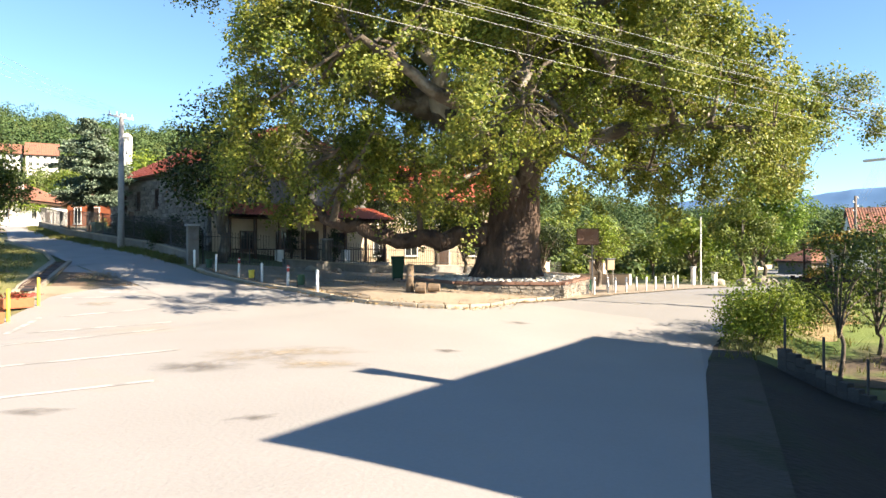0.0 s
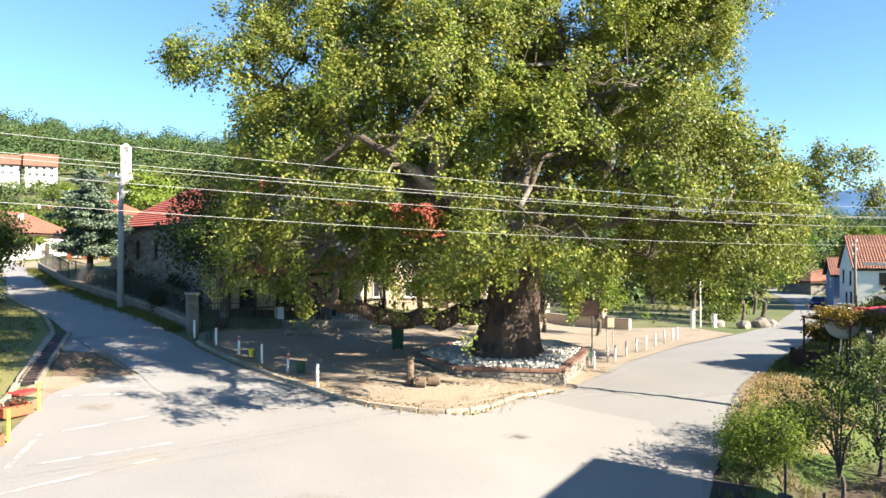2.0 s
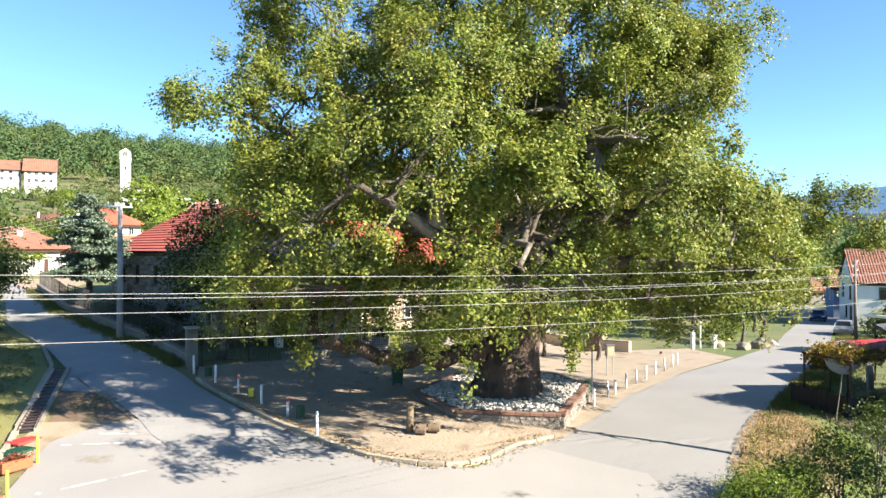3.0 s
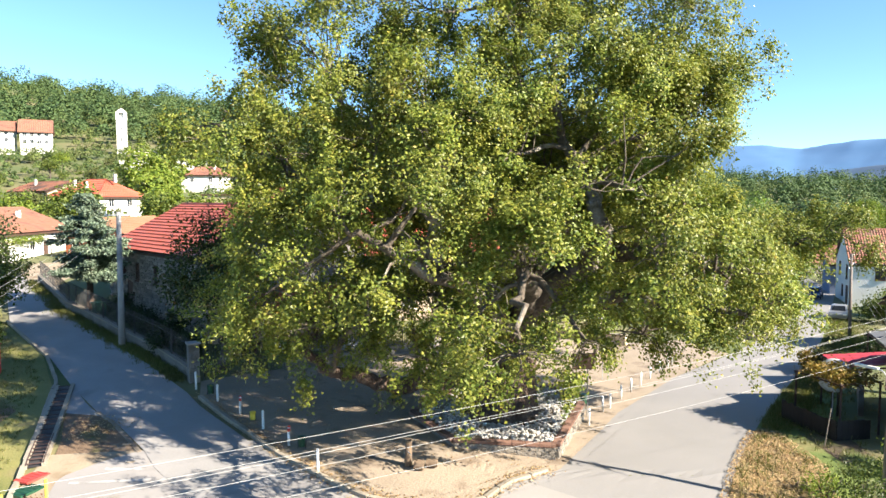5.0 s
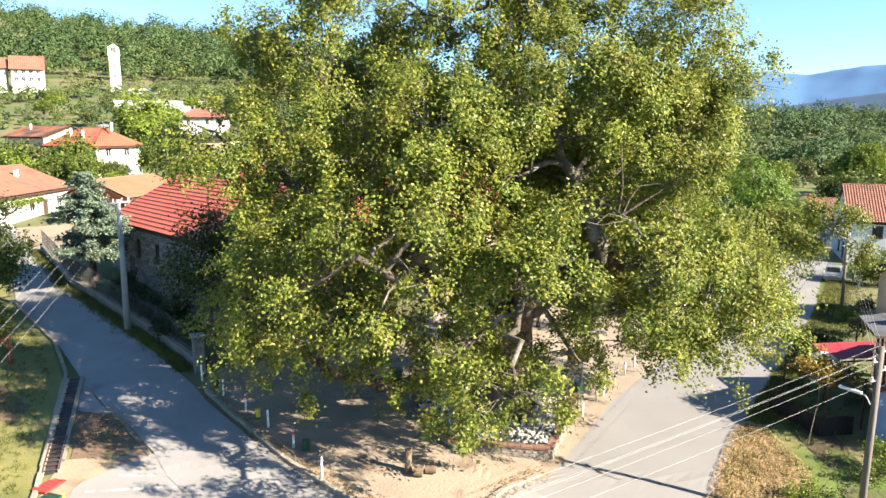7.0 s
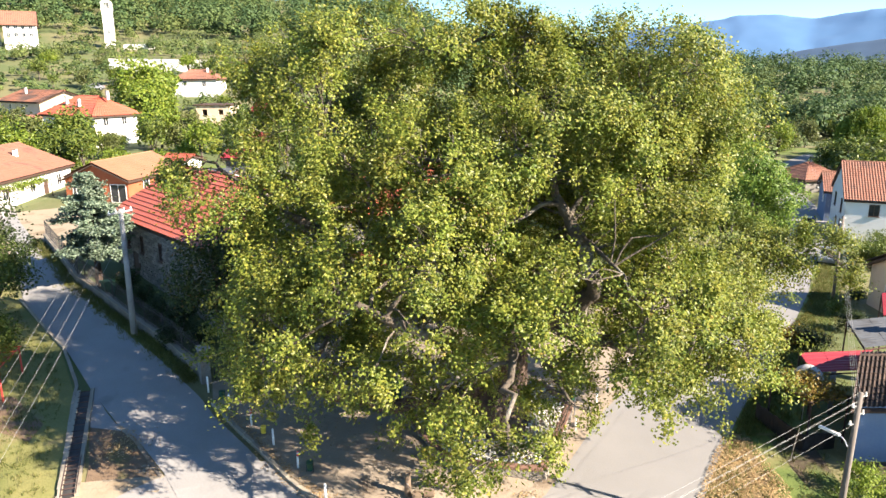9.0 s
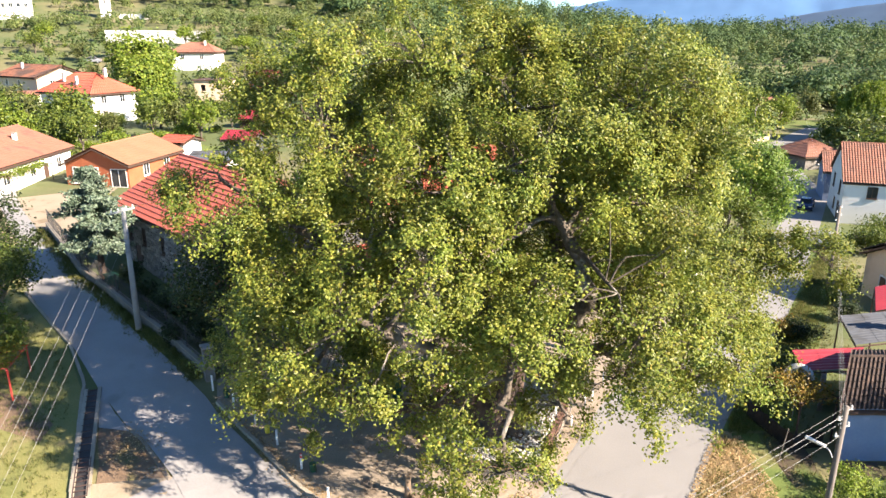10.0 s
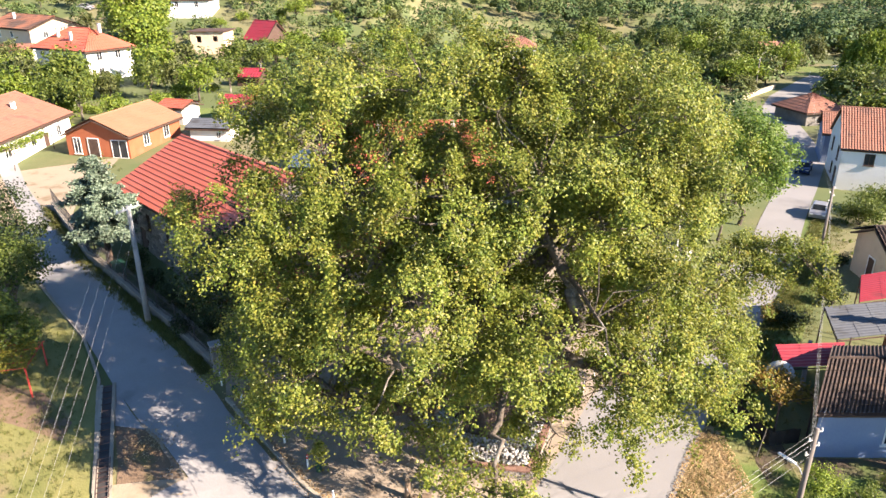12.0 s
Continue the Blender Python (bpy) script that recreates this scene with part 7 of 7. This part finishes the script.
def scatter_copies():
    rng = np.random.default_rng(77)
    spots = []
    def clear(x, y, r):
        for hx, hy, hr in ((-31, 80, 7), (-50, 77, 12), (-57, 120, 10), (-80, 142, 15), (-56, 170, 9), (-45, 140, 8), (-36, 146, 6), (-30, 113, 4), (-28, 94, 6), (-26, 84, 6), (-34, 91, 4), (0, 67, 16), (57, 88, 14), (66, 124, 8), (55, 103, 7), (18, 179, 8), (95, 209, 7), (126, 200, 8), (-20, 53, 13), (-34, 64, 6), (36, 52, 6), (-9, 55, 9), (-106, 236, 8), (-76, 202, 12), (-124, 232, 12), (-138, 236, 12)):
            if math.hypot(x - hx, y - hy) < hr + r:
                return False
        return all(math.hypot(x - a, y - b) > r + s for a, b, s in spots)
    # left village gardens, the slope, and the right-hand valley
    for lo_x, hi_x, lo_y, hi_y, n, lo_s, hi_s in ((-75, -20, 84, 130, 75, 0.4, 0.85), (-110, -15, 130, 215, 62, 0.35, 0.85), (-20, 40, 80, 190, 70, 0.75, 1.3), (62, 150, 95, 230, 95, 0.75, 1.35), (30, 75, 130, 230, 40, 0.75, 1.2)):
        made = 0
        for k in range(n * 6):
            x, y = rng.uniform(lo_x, hi_x), rng.uniform(lo_y, hi_y)
            s = rng.uniform(lo_s, hi_s)
            rx = np.interp(y, ROAD_Y, ROAD_X) + 3
            if abs(x - rx + 3) < 7 or abs(x) > 0.72 * y + 6 or not clear(x, y, 1.5 * s):
                continue
            spots.append((x, y, 1.5 * s))
            made += 1
            copy_thing(PROTO[int(rng.integers(0, 4))], pose(*gpt(x, y), 0, 0, rng.uniform(0, 360)) @ Matrix.Diagonal((s, s, s * rng.uniform(0.85, 1.15), 1)))
            if made >= n:
                break
    # low scrub on the slope above the gardens
    for name, mat, label, n, size in (("slope_scrub", M["forest_c"], "light green scrub on the slope", 420, 2.6), ("slope_scrub", M["forest_b"], "green scrub on the slope", 420, 3.2)):
        pts = []
        while len(pts) < n:
            x, y = rng.uniform(-155, 10), rng.uniform(125, 245)
            if abs(x) < 0.72 * y + 6 and clear(x, y, 0.6):
                pts.append((x, y, float(gz(x, y))))
        woodland(name, mat, label, np.array(pts), 191 + n + int(size * 10), size, 60)
    band = []
    while len(band) < 190:
        x, y = rng.uniform(-165, -20), rng.uniform(206, 262)
        if clear(x, y, 0.5) and math.hypot(x + 106, y - 236) > 7 and math.hypot(x + 134, y - 230) > 13:
            band.append((x, y, float(gz(x, y)) - 0.4))
    woodland("slope_scrub", M["forest_c"], "light green bushes below the hillside wood", np.array(band), 777, 5.0, 100)
    # thick undergrowth in the valley
    for name, mat, label, n, size in (("valley_scrub", M["forest_b"], "thick green scrub in the valley", 420, 5.0), ("valley_scrub", M["forest_c"], "light green scrub in the valley", 260, 4.2)):
        pts = []
        while len(pts) < n:
            y = rng.uniform(92, 240)
            x = rng.uniform(-22, min(0.7 * y, 150))
            if abs(x - np.interp(y, ROAD_Y, ROAD_X)) < 7 or any(math.hypot(x - a, y - c) < r for a, c, r in ((57, 88, 14), (66, 124, 8), (55, 103, 8), (18, 179, 9), (95, 209, 9), (126, 200, 9), (92, 152, 8), (-24, 98, 6), (-31, 113, 6))):
                continue
            pts.append((x, y, float(gz(x, y)) - 0.6))
        woodland(name, mat, label, np.array(pts), 591 + n, size, 60)
    # weeds and low plants in the gardens
    for name, mat, label, n, size in (("garden_weeds", M["leaf_bright"], "weeds and vegetable plants in the gardens", 700, 0.9), ("garden_weeds", M["leaf_olive"], "dry weeds in the gardens", 600, 0.7)):
        pts = []
        while len(pts) < n:
            y = rng.uniform(56, 135)
            x = rng.uniform(-0.7, 0.7) * y
            lx = np.interp(y, [56, 84], [-35, -54])
            if abs(x - np.interp(y, ROAD_Y, ROAD_X)) < 6.5 or abs(x - lx) < 5 + 5 * (y < 76) or -8 < x < 22 and y < 62 or not clear(x, y, -0.5):
                continue
            pts.append((x, y, float(gz(x, y)) - 0.1))
        woodland(name, mat, label, np.array(pts), 391 + n, size, 22)


def fallen_leaves():
    """Dry leaves along the kerb, on the terrace, the patch and the verge."""
    rng = np.random.default_rng(66)
    kerb = resample(KERB, 400)
    a = kerb[rng.integers(0, 400, 2600)] + rng.normal(0, 0.28, (2600, 2)) + np.array([0.1, 0.15])
    b = np.stack([rng.uniform(-11, 4, 2400), rng.uniform(27, 42, 2400)], 1)
    b = b[(b[:, 1] > 26.5 - 0.75 * b[:, 0])]
    c = np.stack([rng.normal(-14.9, 0.6, 420), rng.normal(30.2, 0.7, 420)], 1)
    d = np.stack([rng.uniform(9.8, 17.0, 13000), rng.uniform(23.5, 32.5, 13000)], 1)
    d = d[(d[:, 0] > road_edge_x(d[:, 1]) - 0.3) & (d[:, 0] < np.interp(d[:, 1], [21.8, 24, 28, 32.9], [12.6, 14.3, 15.7, 15.9]))]
    for name, pts, mat in (("leaf_litter", np.concatenate([a, b, c]), M["leaf_brown"]), ("leaf_litter", d, M["leaf_brown"])):
        z = gz(pts[:, 0], pts[:, 1]) + 0.1 + rng.uniform(0, 0.02, len(pts))
        lv, lf = leaf_cloud(rng, np.column_stack([pts, z]), 0.09, 0.0, 0.12, face=np.tile([0, 0, 2.0], (len(pts), 1)))
        tagged(part(name, raw_mesh(name, lv, lf), mat), "dry brown fallen leaves on the ground", "leaves", kind="stuff")


M["leaf_brown"] = leaf_material("dry_brown_leaves", [(0.0, (0.18, 0.105, 0.045)), (0.6, (0.33, 0.22, 0.1)), (1.0, (0.44, 0.34, 0.18))], glow=0.05)
fallen_leaves()


def grass_tufts():
    rng = np.random.default_rng(67)
    def blades(name, pts, h, label):
        n = len(pts)
        z = gz(pts[:, 0], pts[:, 1]) + 0.03
        base = np.column_stack([pts, z])
        lean = np.column_stack([rng.normal(0, 0.35, n), rng.normal(0, 0.35, n), np.ones(n)]) * (h * rng.uniform(0.5, 1.3, n))[:, None]
        side = np.column_stack([rng.normal(0, 1, n), rng.normal(0, 1, n), np.zeros(n)])
        side *= (0.014 / (np.linalg.norm(side, axis=1) + 1e-6))[:, None]
        v = np.stack([base - side, base + side, base + lean + side * 0.2, base + lean - side * 0.2], 1).reshape(-1, 3)
        tagged(part(name, raw_mesh(name, v, np.arange(4 * n).reshape(n, 4)), M["blade"]), label, "grass", kind="stuff")
    tuft = np.stack([rng.uniform(-36, -15.6, 5200), rng.uniform(20, 46, 5200)], 1)
    edge = np.interp(tuft[:, 1], [20, 27, 35, 40, 47], [-14.2, -16.9, -20.2, -23.6, -30.0])
    tuft = tuft[tuft[:, 0] < edge]
    tuft = np.repeat(tuft, 9, axis=0) + rng.normal(0, 0.09, (len(tuft) * 9, 2))
    blades("lawn_grass", tuft, 0.12, "short uneven lawn grass")
    y = rng.uniform(17.5, 70, 5200)
    x = road_edge_x(np.minimum(y, 55)) + (np.clip(y - 55, 0, 20) * 0.62) + rng.gamma(1.6, 0.9, 5200) + 0.1
    keep = (y > 33) | (rng.random(5200) < 0.22) | (x > road_edge_x(y) + 4.2)
    x, y = x[keep], y[keep]
    vt = np.repeat(np.column_stack([x, y]), 10, axis=0) + rng.normal(0, 0.1, (len(x) * 10, 2))
    blades("verge_grass", vt, 0.2, "tufts of roadside grass")
    w = resample(LANE_WALL, 300)[rng.integers(0, 300, 1500)] + rng.normal(0, 0.3, (1500, 2)) + np.array([-0.45, -0.45])
    w = np.repeat(w, 10, axis=0) + rng.normal(0, 0.08, (15000, 2))
    blades("wall_grass", w, 0.22, "grass along the foot of the lane wall")


grass_tufts()


def willow(m, height, radius, label):
    rng = np.random.default_rng(55)
    t = thing("weeping_willow", m, label, "tree")
    part("trunk", raw_mesh("trunk", *tube_lists([(0, 0, -0.3), (0.2, 0, height * 0.4), (0, 0, height * 0.85)], [0.5, 0.4, 0.1], 9, 0.1)), M["limb_bark"], t, smooth=True)
    cen = []
    for k in range(230):
        a, r = rng.uniform(0, 6.28), radius * math.sqrt(rng.uniform(0.02, 1))
        top = height * (1 - 0.35 * (r / radius) ** 2)
        length = top * rng.uniform(0.45, 0.85)
        s = np.linspace(0, 1, int(length / 0.16))[:, None]
        p0 = np.array([r * math.cos(a), r * math.sin(a), top])
        line = p0 + s * np.array([0.08 * r * math.cos(a), 0.08 * r * math.sin(a), -length])
        line = np.repeat(line, 2, axis=0)
        cen.append(line + rng.normal(0, 0.12, line.shape))
    part("crown", raw_mesh("crown", *leaf_cloud(rng, np.concatenate(cen), 0.4, 1.5)), M["leaf_bright"], t)


willow(pose(*gpt(92.0, 152.0)), 13.0, 6.5, "large weeping willow beyond the houses")


def woodland(name, mat, label, spots, seed, size, clumps):
    """Far woods: each tree a ragged heap of leafy clumps."""
    rng = np.random.default_rng(seed)
    n = len(spots)
    h = size * (0.45 + 1.25 * rng.random(n) ** 1.5)
    d = rng.normal(0, 1, (n, clumps, 3))
    d /= np.linalg.norm(d, axis=2)[..., None]
    d[..., 2] = np.abs(d[..., 2]) * 1.05 - 0.15
    r = (1 - 0.35 * rng.random((n, clumps)))[..., None]
    c = d * r * np.stack([h * 0.46, h * 0.46, h * 0.62], 1)[:, None, :]
    c[..., 2] += (h * 0.4)[:, None]
    c = c + spots[:, None, :]
    face = d.reshape(-1, 3) * 0.9 + np.array([0, 0, 0.3])
    lv, lf = leaf_cloud(rng, c.reshape(-1, 3), size * (0.112 if clumps > 90 else 0.19), 0.1, 0.2, face=face, turn=0.28)
    ob = part(name, raw_mesh(name, lv, lf), mat)
    tagged(ob, label, "woodland", kind="stuff")


def plant_woods():
    rng = np.random.default_rng(90)
    for k, (name, mat, label) in enumerate((("woodland", M["forest_a"], "dark green wooded hillside"), ("woodland", M["forest_b"], "mid-green wooded hillside"), ("woodland", M["forest_c"], "light green trees on the hillside"))):
        pts = []
        while len(pts) < (980, 960, 720)[k]:
            y = rng.uniform(205, 500) if rng.random() < 0.9 else rng.uniform(500, 900)
            x = rng.uniform(-0.72, 0.72) * y
            if y < 262 and x < -40 and noise.noise(Vector((x * 0.02, y * 0.02, 3))) > -0.25:
                continue
            if -0.2 < x / y < 0.3 and y < 250:
                continue
            open_land = noise.noise(Vector((x * 0.012, y * 0.016, 9.0))) + (0.12 if x > 60 else 0.04)
            if open_land > 0.34 and not -0.2 < x / y < 0.3 and rng.random() < 0.8:
                continue
            if math.hypot(x + 106, y - 236) < 9 or math.hypot(x + 130, y - 232) < 16 or math.hypot(x - 93, y - 208) < 10 or math.hypot(x - 126, y - 200) < 10:
                continue
            pts.append((x, y, float(gz(x, y))))
        woodland(name, mat, label, np.array(pts), 91 + k, (10.5, 9.0, 7.0)[k], 170)


plant_woods()
scatter_copies()


# ---------------------------------------------------------------- hill church tower, walls, mountains
def belfry():
    z = float(gz(-106, 236))
    b = thing("bell_tower", pose(-106, 236, z + 1.6, 0, 0, 20), "slim white bell tower on the hill", "tower")
    part("shaft", boxed(-1.5, -1.5, -4.0, 1.5, 1.5, 9.8), P, b)
    part("cornice", boxed(-1.7, -1.7, 9.8, 1.7, 1.7, 10.2, bevel=0.05), P, b)
    for sx in (-1.2, 1.2):
        for sy in (-1.2, 1.2):
            part("pier", boxed(sx - 0.4, sy - 0.4, 10.2, sx + 0.4, sy + 0.4, 12.2), P, b)
    part("belfry_core", boxed(-0.5, -0.5, 10.2, 0.5, 0.5, 12.2), P, b)
    bm = bmesh.new()
    bmesh.ops.create_cone(bm, cap_ends=True, segments=4, radius1=2.4, radius2=0.1, depth=1.4, matrix=Matrix.Translation((0, 0, 12.9)) @ Matrix.Rotation(math.pi / 4, 4, "Z"))
    part("roof", bm, P, b)
    for z0 in (2.5, 6.0):
        window_part(b, pose(0, -1.51, z0), 0.7, 1.4, M["white_paint"])


belfry()
for x0, y0, x1, y1, h in ((-89, 196, -63, 198, 3.2), (-101, 233.5, -92, 236, 1.6)):
    stone_wall("white_wall", [(x0, y0), (x1, y1)], h, 0.4, "long white wall on the hillside", P)


def brick_shell():
    r = thing("unfinished_house", pose(-48.2, 141.8, 7.4, 0, 0, -3), "unfinished beige brick house shell with empty windows", "house")
    for x0, x1, z0, z1 in ((0, 1.2, 0, 4.2), (1.2, 2.2, 0, 2.2), (1.2, 2.2, 3.4, 4.2), (2.2, 4.4, 0, 4.2), (4.4, 5.4, 0, 2.4), (4.4, 5.4, 3.4, 4.2), (5.4, 6.6, 0, 4.2)):
        part("wall_panel", boxed(x0, 0, z0 - 0.5 * (z0 == 0), x1, 0.3, z1), M["beige"], r)
    part("side_wall", boxed(0, 0.3, -0.5, 0.3, 6, 4.0), M["beige"], r)
    part("side_wall", boxed(6.3, 0.3, -0.5, 6.6, 6, 4.0), M["beige"], r)
    part("back_wall", boxed(0.3, 5.7, -0.5, 6.3, 6, 4.0), M["beige"], r)
    part("roof_slab", boxed(-0.4, -0.4, 4.2, 7, 6.4, 4.36), M["dark_wood"], r)


brick_shell()


def mountain_range(name, dist, profile, mat, label, seed, depth, rough):
    """A ridge along an arc, its height set by a few angles of elevation."""
    az = np.linspace(-48, 48, 260)
    el = np.interp(az, [p[0] for p in profile], [p[1] for p in profile])
    rows = 26
    v = []
    for j in range(rows):
        f = j / (rows - 1)
        for a, e in zip(az, el):
            rr = dist + depth * f
            top = math.tan(radians(e)) * dist
            n1 = noise.fractal(Vector((a * 0.11, f * 3.0, seed)), 1.0, 2.0, 6) * rough
            n2 = noise.fractal(Vector((a * 0.5, f * 6.0, seed + 5)), 1.0, 2.0, 5) * rough * 0.5
            z = -60 + (top + 60) * min(1.0, (f * 1.25) ** 0.8) + (n1 + n2) * top * (0.35 + f) * (0.0 if j == 0 else 1)
            v.append((rr * math.sin(radians(a)), rr * math.cos(radians(a)), z))
    w = len(az)
    i = np.arange(rows - 1)[:, None] * w + np.arange(w - 1)[None, :]
    me = raw_mesh(name, np.array(v), np.stack([i, i + 1, i + w + 1, i + w], -1).reshape(-1, 4))
    me.polygons.foreach_set("use_smooth", [True] * len(me.polygons))
    ob = part(name, me, mat)
    tagged(ob, label, "mountain", kind="structure")


mountain_range("backdrop", 3300, [(-48, 8.6), (-33, 8.4), (-30, 7.4), (-24, 5.6), (-10, 3.0), (8, 2.2), (16, 4.0), (22, 4.9), (25, 4.8), (27, 4.4), (30, 4.9), (33, 5.3), (40, 5.2), (48, 5)], M["mountain"], "far mountain range with haze blue in its colour", 3, 800, 0.05)
mountain_range("backdrop", 1500, [(-48, 1.0), (0, 0.6), (14, 0.8), (22, 1.6), (27, 2.6), (33, 3.6), (40, 4.4), (48, 4.6)], M["far_hill"], "wooded ridge with haze blue in its colour", 8, 500, 0.04)
